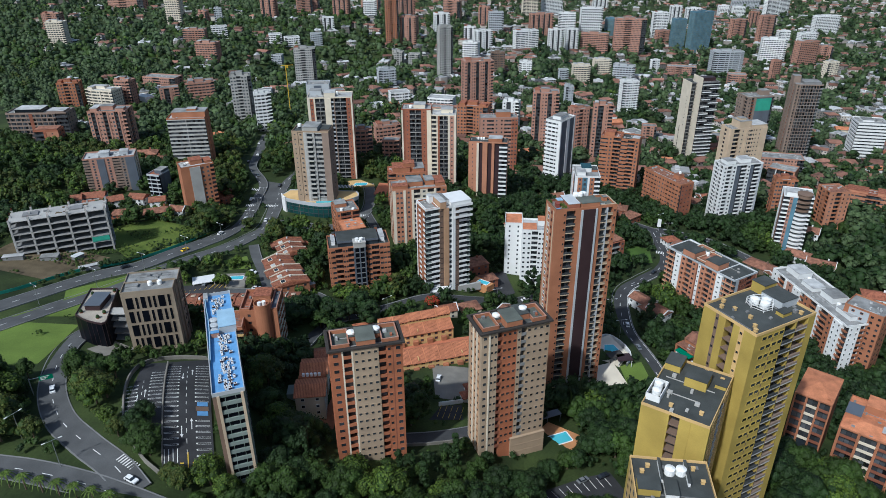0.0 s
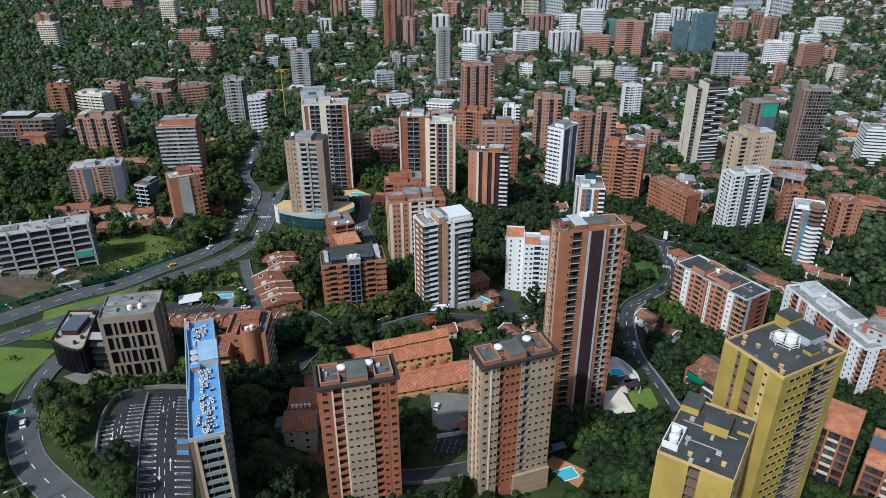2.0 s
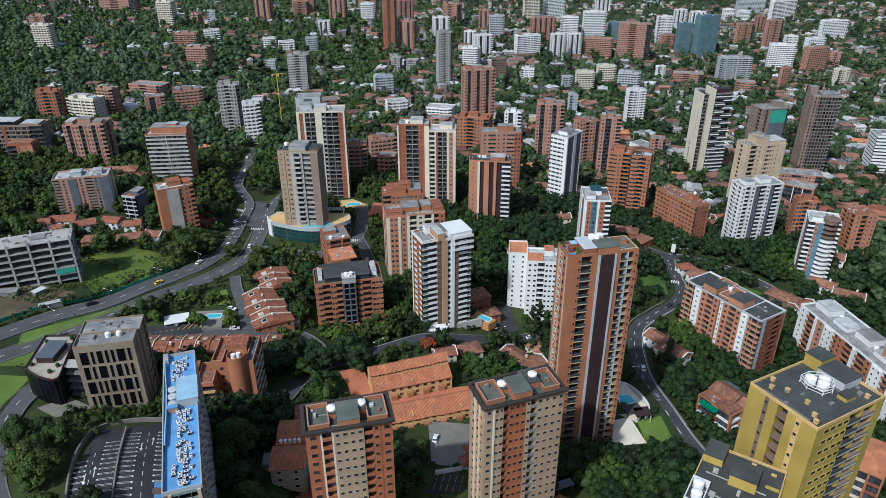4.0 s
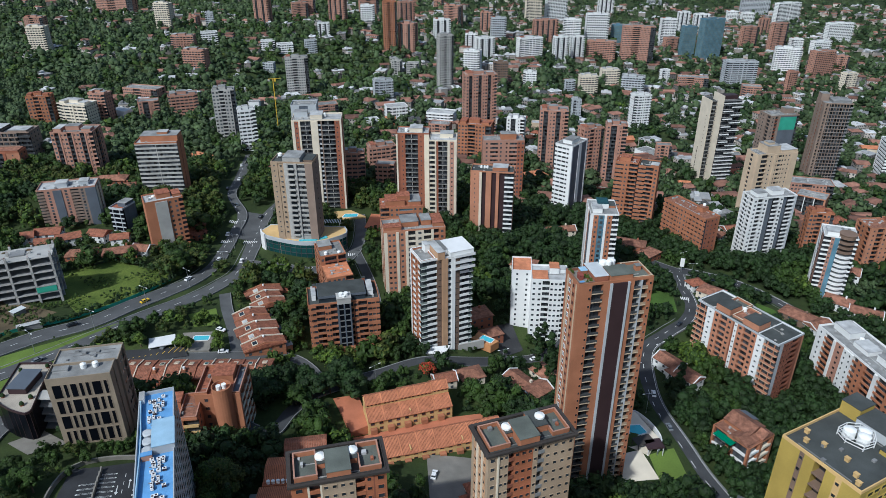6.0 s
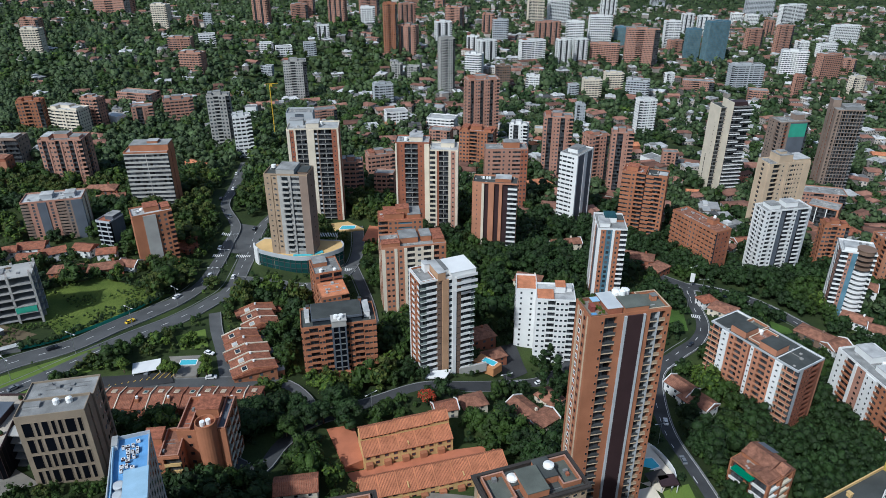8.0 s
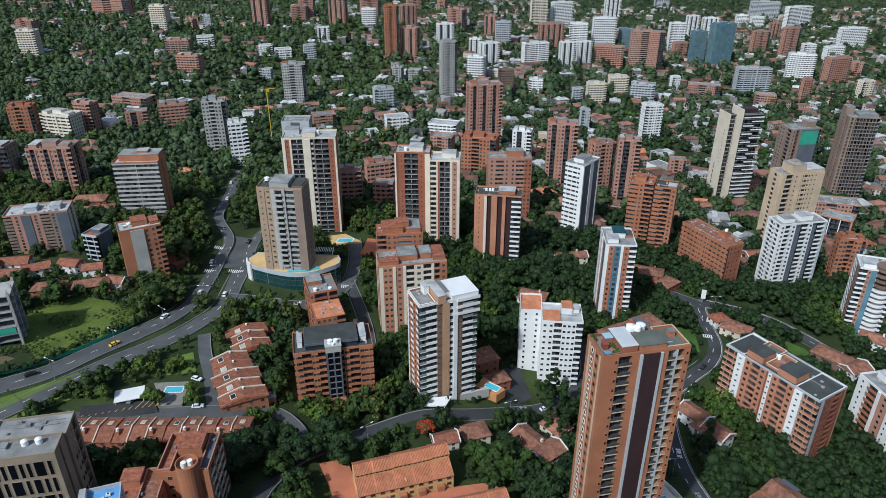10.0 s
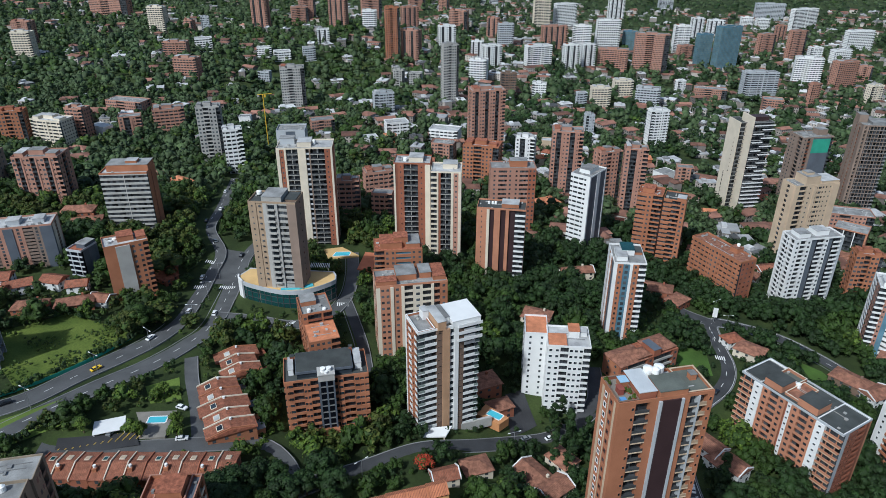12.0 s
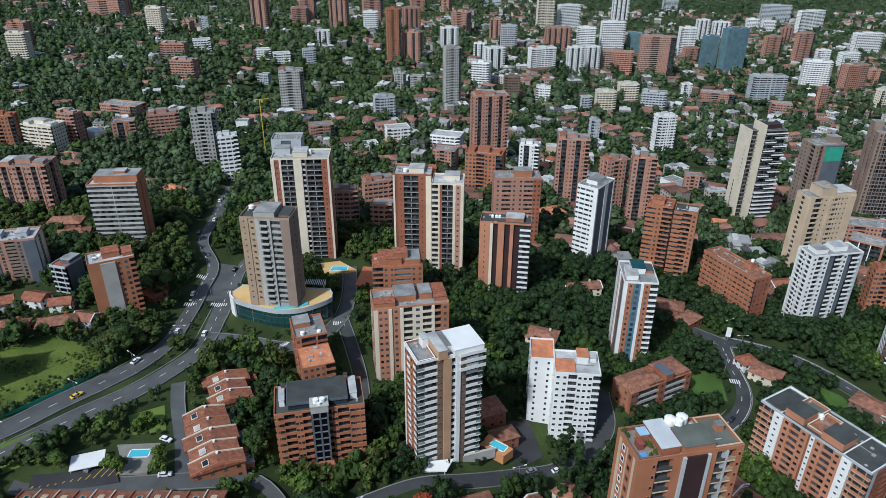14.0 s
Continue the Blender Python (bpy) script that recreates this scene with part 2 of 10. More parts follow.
def sides_of(line):
    d = np.gradient(line, axis=0)
    d /= np.hypot(d[:, 0], d[:, 1])[:, None] + 1e-9
    return np.stack([-d[:, 1], d[:, 0]], 1)


def ribbon(shape, line, o0, o1, lift0, lift1=None, slot=0, skirt=0.0, base=0.0):
    """A strip along a line between two sideways offsets, laid over the ground."""
    lift1 = lift0 if lift1 is None else lift1
    nrm = sides_of(line)
    a, b = line + nrm * o0, line + nrm * o1
    zc = ground(line[:, 0], line[:, 1])
    za, zb = zc + lift0 + base, zc + lift1 + base
    for i in range(len(line) - 1):
        j = i + 1
        shape.poly([(*b[i], zb[i]), (*b[j], zb[j]), (*a[j], za[j]), (*a[i], za[i])][::-1], slot)
        if skirt:
            shape.poly([(*a[i], za[i]), (*a[i], za[i] - skirt), (*a[j], za[j] - skirt), (*a[j], za[j])], slot)
            shape.poly([(*b[j], zb[j]), (*b[j], zb[j] - skirt), (*b[i], zb[i] - skirt), (*b[i], zb[i])], slot)


def drape(shape, c, nx, ny, lift, slot=0):
    """A four-cornered patch laid over the ground."""
    c = [np.array(q, float) for q in c]
    g = []
    for j in range(ny + 1):
        for i in range(nx + 1):
            s, t = i / nx, j / ny
            q = (c[0] * (1 - s) + c[1] * s) * (1 - t) + (c[3] * (1 - s) + c[2] * s) * t
            g.append((q[0], q[1], float(ground(q[0], q[1])) + lift))
    n = len(shape.v)
    shape.v.extend(g)
    for j in range(ny):
        for i in range(nx):
            a = n + j * (nx + 1) + i
            shape.f.append((a, a + 1, a + nx + 2, a + nx + 1))
            shape.s.append(slot)

# ---- ground ----
def axis_steps(lo, hi, fine_lo, fine_hi, fine, coarse):
    out, v = [], lo
    while v < hi:
        out.append(v)
        v += fine if fine_lo <= v < fine_hi else coarse
    return np.array(out + [hi])


gx = axis_steps(-4200, 4200, -230, 260, 4.2, 60)
gy = axis_steps(-700, 4900, 95, 520, 4.2, 60)
GX, GY = np.meshgrid(gx, gy)
GZ = ground(GX, GY)
land = Shape()
land.v = np.stack([GX, GY, GZ], -1).reshape(-1, 3).tolist()
nx_, ny_ = len(gx), len(gy)
land.f = [(j * nx_ + i, j * nx_ + i + 1, (j + 1) * nx_ + i + 1, (j + 1) * nx_ + i) for j in range(ny_ - 1) for i in range(nx_ - 1)]
land.s = [0] * len(land.f)
solid("ground", land, "grass", "green hillside of grass and undergrowth falling to a valley", "ground", "structure")


def road(name, pts, half, label, marks="dash", kerb=True, lift=0.22, mat="asphalt"):
    line = smooth_line(pts)
    ROADS.append((line, half + 1.0, (line[:, 0].min() - half, line[:, 0].max() + half, line[:, 1].min() - half, line[:, 1].max() + half)))
    sh = Shape()
    ribbon(sh, line, -half, half, lift, skirt=0.8)
    top = solid(name, sh, mat, label, "road", "structure")
    if kerb:
        kb = Shape()
        for o0, o1 in ((-half - 0.35, -half), (half, half + 0.35)):
            ribbon(kb, line, o0, o1, lift + 0.14, skirt=0.9)
        part("kerb", kb, "concrete_dark", top)
    mk = Shape()
    if marks in ("dash", "both"):
        i = 0
        while i < len(line) - 2:
            for off in ((0.0,) if half < 5.5 else (-half / 3, half / 3)):
                ribbon(mk, line[i:i + 2], off - 0.11, off + 0.11, lift + 0.03)
            i += 3
    if marks in ("edge", "both"):
        for off in (-half + 0.4, half - 0.4):
            ribbon(mk, line, off - 0.09, off + 0.09, lift + 0.03)
    if mk.f:
        part("lane_marking", mk, "line_white", top, kind="stuff")
    return line


road_up = road("road_1", [(-235, 180), (-205, 228), (-188, 255), (-170, 283), (-155, 299), (-145, 317), (-135, 333), (-128, 347), (-124, 365), (-126, 393), (-129, 419), (-131, 441), (-144, 465), (-150, 510), (-160, 570)], 4.6, "grey asphalt carriageway with white dashed lane lines", "dash")
road_lo = road("road_2", [(-220, 165), (-195, 212), (-178, 240), (-160, 268), (-149, 287), (-135, 310), (-123, 327), (-114, 345), (-109, 362), (-111, 391), (-115, 423), (-116, 445), (-108, 480)], 4.4, "grey asphalt carriageway along a grass median", "dash")
road("road_3", [(-118, 262), (-131, 251), (-142, 241), (-149, 228), (-147, 210), (-137, 187), (-123, 167), (-109, 155), (-97, 147), (-88, 139)], 4.2, "curving asphalt access road with a pale kerb", "dash")
road("road_4", [(-230, 160), (-165, 151), (-130, 146), (-119, 144), (-102, 140), (-89, 136.5), (-60, 129), (0, 118)], 4.0, "asphalt road with white arrows beside palms", "dash", lift=0.26)
road("road_5", [(-87, 248), (-66, 236), (-60, 252), (-54, 266), (-42, 277), (-21, 289), (0, 298), (24, 311), (46, 322), (62, 340), (64, 362)], 3.6, "shaded asphalt street between garden walls", "none", mat="asphalt_street")
road("road_6", [(104, 196), (97, 225), (90, 245), (86, 268), (88, 300), (94, 326), (108, 342), (122, 356), (130, 372), (132, 394), (136, 412), (152, 410), (168, 402), (182, 386), (194, 366), (215, 330)], 4.2, "asphalt street with white arrows and dashes", "both", mat="asphalt_street")
road("road_7", [(136, 412), (120, 424), (104, 446), (100, 480)], 3.4, "narrow asphalt side street under trees", "none", mat="asphalt_street")
road("road_8", [(-112, 372), (-91, 371), (-76, 369), (-62, 376), (-54, 398), (-54, 424), (-58, 452)], 3.4, "asphalt street round a round-fronted building", "none")
road("road_9", [(-54, 398), (-46, 375), (-40, 356), (-36, 338)], 2.8, "narrow asphalt lane beside a tower", "none", mat="asphalt_street")
road("road_10", [(-109, 336), (-104, 322), (-97, 306), (-90, 288)], 3.2, "asphalt estate lane with painted arrows", "none")
road("road_11", [(-138, 277), (-108, 280.5), (-88, 285), (-74, 289.5), (-66, 290), (-58, 283), (-52, 272)], 3.4, "asphalt estate lane with yellow bay lines", "none", lift=0.3)

s_ = Shape()
drape(s_, [(-124, 408), (-113, 408), (-110, 446), (-132, 446)], 6, 12, 0.2)
solid("road_junction", s_, "asphalt", "open asphalt junction between two carriageways", "road", "structure")
take(-119, 428, 9, 19, 0)
road("road_12", [(-19, 182), (-6, 186), (7, 192), (16, 198), (27, 205)], 3.0, "shaded asphalt drive between two towers", "none", mat="asphalt_street")

s_ = Shape()
drape(s_, [(24.0, 315.0), (35.5, 325.8), (31.1, 345.5), (22.9, 340.6)], 6, 8, 0.24)
solid("driveway_1", s_, "asphalt_lot", "shaded asphalt driveway between two white buildings", "driveway", "structure")
take(28.4, 331.7, 6, 9, 0)
# grass strip between the carriageways and lawns
for name_, c_, n_, m_, lab_, cat_ in (
    ("lawn_6", [(-176, 200), (-153, 206), (-154, 238), (-184, 236)], (8, 10), "lawn", "sunlit mown grass below the avenue", "lawn"),
    ("lawn_1", [(-184, 240), (-152, 246), (-140, 262), (-158, 272)], (8, 6), "lawn", "sunlit mown grass bank below the road", "lawn"),
    ("lawn_7", [(-167.8, 250.9), (-174.5, 267.4), (-142.9, 301.8), (-130.3, 293.8)], (10, 6), "lawn", "bright grass verge between road and offices", "lawn"),
    ("lawn_2", [(104, 362), (121, 364), (124, 384), (106, 388)], (6, 6), "lawn_shade", "dark green lawn behind a street hedge", "lawn"),
    ("lawn_3", [(73.6, 244.0), (84.6, 249.6), (86.8, 233.4), (75.4, 229.7)], (5, 6), "lawn", "bright green lawn beside a pool terrace", "lawn"),
    ("lawn_4", [(-112, 304), (-102, 308), (-108, 322), (-118, 314)], (5, 5), "lawn", "small green lawn beside a pool", "lawn"),
    ("lawn_5", [(170, 360), (184, 350), (178, 376), (168, 384)], (5, 6), "lawn_shade", "green lawn behind a house", "lawn"),
    ("meadow_1", [(-196, 338), (-160, 303), (-133, 350), (-172, 362)], (9, 10), "meadow", "rough sunlit meadow on a building plot", "meadow"),
    ("bare_ground_1", [(-232, 288), (-188, 276), (-172, 306), (-226, 322)], (8, 6), "soil", "trampled bare earth at a building site", "ground"),
):
    sh_ = Shape()
    drape(sh_, c_, *n_, 0.12)
    solid(name_, sh_, m_, lab_, cat_, "structure")
    if not name_.startswith(("meadow", "bare")):
        take((c_[0][0] + c_[2][0]) / 2, (c_[0][1] + c_[2][1]) / 2, 6, 6, 0)

# ---- buildings ----
WINDOWS = {}


def window_mesh(w, h, frame, pane="glass"):
    """A framed pane with a sill; alike windows share it. Origin: the middle of the opening, on the wall's face, facing -y."""
    key = (round(w, 2), round(h, 2), frame, pane)
    if key not in WINDOWS:
        s, t = Shape(), 0.12
        a, b = w / 2, h / 2
        s.v = [(x * (a + t), y, z * (b + t)) for y in (0.05, -0.12) for x, z in ((-1, -1), (1, -1), (1, 1), (-1, 1))]
        s.v += [(x * a, y, z * b) for y in (-0.12, -0.02) for x, z in ((-1, -1), (1, -1), (1, 1), (-1, 1))]
        for i in range(4):
            j = (i + 1) % 4
            s.f += [(i, j, 4 + j, 4 + i), (4 + i, 4 + j, 8 + j, 8 + i), (8 + i, 8 + j, 12 + j, 12 + i)]
            s.s += [0, 0, 0]
        s.f.append((12, 13, 14, 15))
        s.s.append(1)
        WINDOWS[key] = s.mesh("window", [frame, pane])
    return WINDOWS[key]


class Side:
    """One face of a block: u runs to the right as seen from outside, a runs inward from the face."""

    def __init__(self, which, W, D, d):
        self.which, self.W, self.D, self.d = which, W, D, d
        self.length = W if which in ("front", "back") else D - 2 * d

    def rect(self, u0, u1, a0, a1):
        W, D, d = self.W, self.D, self.d
        if self.which == "front":
            return -W / 2 + u0, -W / 2 + u1, -D / 2 + a0, -D / 2 + a1
        if self.which == "back":
            return W / 2 - u1, W / 2 - u0, D / 2 - a1, D / 2 - a0
        if self.which == "right":
            return W / 2 - a1, W / 2 - a0, -D / 2 + d + u0, -D / 2 + d + u1
        return -W / 2 + a0, -W / 2 + a1, D / 2 - d - u1, D / 2 - d - u0

    def box(self, s, u0, u1, a0, a1, z0, z1, slot=0):
        x0, x1, y0, y1 = self.rect(u0, u1, a0, a1)
        s.box(x0, x1, y0, y1, z0, z1, slot)

    def run(self, s, u0, u1, profile, slot=0):
        """A profile of (a, z) points drawn out along the face."""
        n, k = len(s.v), len(profile)
        for u in (u0, u1):
            for a, z in profile:
                x0, _, y0, _ = self.rect(u, u, a, a)
                s.v.append((x0, y0, z))
        for i in range(k):
            j = (i + 1) % k
            s.f.append((n + i, n + j, n + k + j, n + k + i))
            s.s.append(slot)
        s.f += [tuple(n + i for i in range(k - 1, -1, -1)), tuple(n + k + i for i in range(k))]
        s.s += [slot, slot]

    def pane(self, s, u0, u1, a, z0, z1):
        """A single upright pane a little behind or before the face."""
        (x0, _, y0, _), (x1, _, y1, _) = self.rect(u0, u0, a, a), self.rect(u1, u1, a, a)
        s.poly([(x0, y0, z0), (x1, y1, z0), (x1, y1, z1), (x0, y0, z1)])

    def at(self, u, a, z):
        x0, x1, y0, y1 = self.rect(u, u, a, a)
        return pose(x0, y0, z, 0, 0, {"front": 0, "right": 90, "back": 180, "left": -90}[self.which])


def ring(s, hw, hd, t, z0, z1):
    """A four-sided upright ring, t thick, as one closed piece."""
    n = len(s.v)
    for z in (z0, z1):
        for k in (0, t):
            s.v += [(-hw + k, -hd + k, z), (hw - k, -hd + k, z), (hw - k, hd - k, z), (-hw + k, hd - k, z)]
    for i in range(4):
        j = (i + 1) % 4
        s.f += [(n + i, n + j, n + 8 + j, n + 8 + i), (n + 8 + i, n + 8 + j, n + 12 + j, n + 12 + i), (n + 12 + i, n + 12 + j, n + 4 + j, n + 4 + i), (n + 4 + i, n + 4 + j, n + j, n + i)]
        s.s += [0, 0, 0, 0]


def bays(side, u0, u1, a, z1, fh, floors, head, sill):
    """Panes of glass side by side on each floor, with frames left between them."""
    s, n = Shape(), max(1, round((u1 - u0) / 1.5))
    for k in range(floors):
        zf = z1 - (k + 1) * fh
        for i in range(n):
            w = (u1 - u0) / n
            side.pane(s, u0 + i * w + 0.06, u0 + (i + 1) * w - 0.06, a, zf + sill, zf + fh - head)
    return s


def put(bag, name, shape, mat, b, kind=""):
    """A part, or, for a block seen only from afar, a share of one part that its four faces have in common."""
    if bag is None:
        return part(name, shape, mat, b, kind=kind)
    whole = bag.setdefault((name, mat), Shape())
    n = len(whole.v)
    whole.v += shape.v
    whole.f += [tuple(n + i for i in f) for f in shape.f]
    whole.s += shape.s


def dress(b, side, strips, floors, fh, z1, low, fine, bag=None):
    """Cut a face into upright strips, each with its own wall, windows or balconies."""
    d = side.d
    total = sum(s[1] for s in strips)
    u = 0.0
    for kind, share, mat, *more in strips:
        u0, u1 = u, u + share / total * side.length
        u = u1
        w = u1 - u0
        opt = more[0] if more else {}
        if kind in ("w", "n", "p"):
            s = Shape()
            side.box(s, u0, u1, opt.get("a", 0.0), d, low, z1)
            put(bag, "wall", s, mat, b)
        if kind == "n":
            n, ww, wh = opt.get("n", 2), opt.get("ww", 1.2), opt.get("wh", 1.2)
            sheet = Shape()
            me = window_mesh(ww, wh, opt.get("frame", mat), opt.get("pane", "glass"))
            for k in range(floors):
                zc = z1 - (k + 1) * fh + fh * 0.52
                for i in range(n):
                    uc = u0 + (i + 0.5) * w / n
                    if fine:
                        _window(me, b, side.at(uc, opt.get("a", 0.0), zc))
                    elif bag is not None:
                        side.pane(sheet, uc - ww / 2, uc + ww / 2, opt.get("a", 0.0) - 0.03, zc - wh / 2, zc + wh / 2)
                    else:
                        side.box(sheet, uc - ww / 2, uc + ww / 2, -0.04, 0.1, zc - wh / 2, zc + wh / 2)
            if sheet.f:
                put(bag, "window_set", sheet, opt.get("pane", "glass_set"), b, "stuff")
        elif kind in ("b", "p"):
            a0, a1 = (0.0, d) if kind == "b" else (-opt.get("out", 1.2), 0.0)
            if kind == "b":
                s = Shape()
                side.box(s, u0, u1, d - 0.03, d + 0.05, low, z1)
                put(bag, "glazing", s, opt.get("pane", "glass"), b)
                put(bag, "balcony_window_set", bays(side, u0 + 0.1, u1 - 0.1, d - 0.06, z1, fh, floors, 0.45, 0.12), "glass_bay", b, "stuff")
                posts = opt.get("posts", 0)
                if posts:
                    s = Shape()
                    for i in range(posts):
                        uc = u0 + (i + 0.5) * w / posts
                        side.box(s, uc - 0.16, uc + 0.16, 0.05, 0.4, low, z1 - 0.1)
                    put(bag, "balcony_post_set", s, opt.get("post_mat", "concrete"), b, "stuff")
            sheet = Shape()
            pm = opt.get("rail", mat)
            ph = opt.get("ph", 1.0)
            for k in range(floors):
                zf = z1 - (k + 1) * fh
                t = sheet if not fine else Shape()
                if fine:
                    side.run(t, u0 + 0.003, u1 - 0.003, [(a0 - 0.12, zf - 0.14), (a1, zf - 0.14), (a1, zf + 0.1), (a0 + 0.04, zf + 0.1), (a0 + 0.04, zf + ph), (a0 - 0.12, zf + ph)])
                else:
                    if bag is None:
                        side.box(t, u0 + 0.003, u1 - 0.003, a0 - 0.1, a1, zf - 0.14, zf + 0.1)
                    side.box(t, u0 + 0.003, u1 - 0.003, a0 - 0.12, a0, zf - 0.14, zf + ph)
                if fine:
                    part("balcony", t, pm, b)
            if sheet.f:
                put(bag, "balcony_set", sheet, pm, b, "stuff")
            if "slab" in opt:
                s = Shape()
                for k in range(floors):
                    zf = z1 - (k + 1) * fh
                    side.box(s, u0 + 0.002, u1 - 0.002, a0 - 0.22, a0 - 0.12, zf - 0.16, zf + 0.14)
                put(bag, "slab_edge_set", s, opt["slab"], b, "stuff")
            if kind == "p":
                s = Shape()
                for k in range(floors):
                    zf = z1 - (k + 1) * fh
                    side.box(s, u0 + 0.3, u1 - 0.3, -0.03, 0.05, zf + 0.15, zf + 2.2)
                put(bag, "balcony_door_set", s, "glass", b, "stuff")
        elif kind == "g":
            s = Shape()
            side.box(s, u0, u1, opt.get("a", 0.3), d, low, z1)
            put(bag, "glazing", s, mat, b)
        elif kind == "r":
            s = Shape()
            side.box(s, u0, u1, 0.45, d, low, z1)
            put(bag, "glazing", s, opt.get("pane", "glass"), b)
            if "pane" not in opt:
                put(bag, "window_set", bays(side, u0 + 0.1, u1 - 0.1, 0.42, z1, fh, floors, opt.get("band", 0.45) * fh * 0.6, opt.get("band", 0.45) * fh * 0.4), "glass_bay", b, "stuff")
            sh_ = opt.get("band", 0.45) * fh
            sheet = Shape()
            for k in range(floors + 1):
                zf = z1 - k * fh
                zlo, zhi = max(low, zf - sh_ * 0.6), min(z1, zf + sh_ * 0.4)
                if k == 0:
                    zhi = z1
                if fine and k:
                    t = Shape()
                    side.box(t, u0, u1, 0.0, 0.45, zlo, zhi)
                    part("spandrel", t, mat, b)
                else:
                    side.box(sheet, u0, u1, 0.0, 0.45, zlo, zhi)
            m = opt.get("piers", 0)
            pw = opt.get("pw", 0.35)
            for i in range(m):
                uc = u0 + (i + 0.5) * w / m
                t = Shape() if fine else sheet
                side.box(t, uc - pw / 2, uc + pw / 2, 0.02, 0.45, low, z1)
                if fine:
                    part("pier", t, mat, b)
            if z1 - floors * fh > low + 0.1:
                side.box(sheet, u0, u1, 0.0, 0.45, low, z1 - floors * fh)
            put(bag, "wall", sheet, mat, b, "stuff")


def _window(me, b, m):
    ob = new("window", me)
    ob.parent = b
    ob.matrix_local = m
    return ob


def block(name, x, y, turn, W, D, z1, floors, front, left=None, right=None, back=None, wall="brick_red", label="", category="apartment building", z0=None, fine=False, d=1.3, roof="roof_bitumen", parapet=0.9, cap=None, pent=(), tanks=(), fh=None, group="", core="concrete_dark", afar=False):
    """An upright block. x, y: its front left corner on plan; turn: degrees; z1: the height of its roof. Returns the thing."""
    c, s = math.cos(radians(turn)), math.sin(radians(turn))
    cx, cy = x + c * W / 2 - s * D / 2, y + s * W / 2 + c * D / 2
    corners = [(cx + c * i * W / 2 - s * j * D / 2, cy + s * i * W / 2 + c * j * D / 2) for i in (-1, 1) for j in (-1, 1)]
    gz = [float(ground(*q)) for q in corners]
    base = min(gz) - 0.6
    z0 = min(gz[0], gz[2]) if z0 is None else z0
    b = thing(name, cx, cy, base, turn, label, category, group)
    take(cx, cy, W / 2 + 0.5, D / 2 + 0.5, turn)
    top, low = z1 - base, 0.0
    fh = fh or (z1 - z0) / floors
    s = Shape()
    s.box(-W / 2 + d, W / 2 - d, -D / 2 + d, D / 2 - d, low, top - 0.02)
    part("core", s, core, b)
    bag = {} if afar or (y > 430 and not fine) else None
    for which, strips in (("front", front), ("left", left), ("right", right), ("back", back)):
        if strips is None:
            strips = [("n", 1, wall, {"n": max(1, int((W if which == "back" else D) / 5)), "ww": 1.3, "wh": 1.2})]
            dress(b, Side(which, W, D, d), strips, floors, fh, top, low, False, bag)
        else:
            dress(b, Side(which, W, D, d), strips, floors, fh, top, low, fine, bag)
    for (nm, mt), whole in (bag or {}).items():
        part(nm, whole, mt, b, kind="" if nm == "wall" and len(whole.f) < 30 else "stuff")
    r = Shape()
    r.box(-W / 2 + 0.25, W / 2 - 0.25, -D / 2 + 0.25, D / 2 - 0.25, top - 0.1, top + 0.12)
    part("roof", r, roof, b)
    p = Shape()
    q = cap or wall
    ring(p, W / 2, D / 2, 0.25, top + 0.004, top + parapet)
    part("parapet", p, q, b)
    for px0, px1, py0, py1, ph, pm, *pr in pent:
        s = Shape()
        s.box(px0, px1, py0, py1, top + 0.1, top + ph)
        k = part("penthouse", s, pm, b)
        s = Shape()
        s.box(px0 - 0.12, px1 + 0.12, py0 - 0.12, py1 + 0.12, top + ph, top + ph + 0.18)
        part("penthouse_roof", s, pr[0] if pr else roof, k)
    for tx, ty, tr, th, tz in tanks:
        s = Shape()
        s.tube(tx, ty, tr, top + tz, top + tz + th, 14)
        s.tube(tx, ty, tr * 0.97, top + tz + th, top + tz + th + 0.35, 14, r1=tr * 0.35)
        part("water_tank", s, "tank_white", b, "white water tank")
    b["top"] = top
    # small plant, ducts and upstands on the roof
    if W > 11 and D > 9 and roof != "roof_blue":
        rr, u = random.Random(int(x * 7 + y * 3)), Shape()
        for i in range(4 + int(W * D / 70)):
            px, py = rr.uniform(-W / 2 + 1.2, W / 2 - 1.2), rr.uniform(-D / 2 + 1.2, D / 2 - 1.2)
            a, c2, hh = rr.uniform(0.25, 0.7), rr.uniform(0.25, 0.7), rr.uniform(0.3, 1.1)
            if any(q[0] - 0.8 < px < q[1] + 0.8 and q[2] - 0.8 < py < q[3] + 0.8 for q in pent):
                continue
            u.box(px - a, px + a, py - c2, py + c2, top + 0.1, top + 0.1 + hh)
        for i in range(2):
            py = rr.uniform(-D / 2 + 1, D / 2 - 1)
            u.box(-W * rr.uniform(0.2, 0.42), W * rr.uniform(0.2, 0.42), py - 0.08, py + 0.08, top + 0.1, top + 0.35)
        part("roof_plant_set", u, rr.choice(("concrete", "roof_pale", "concrete_dark")), b, kind="stuff")
    return b


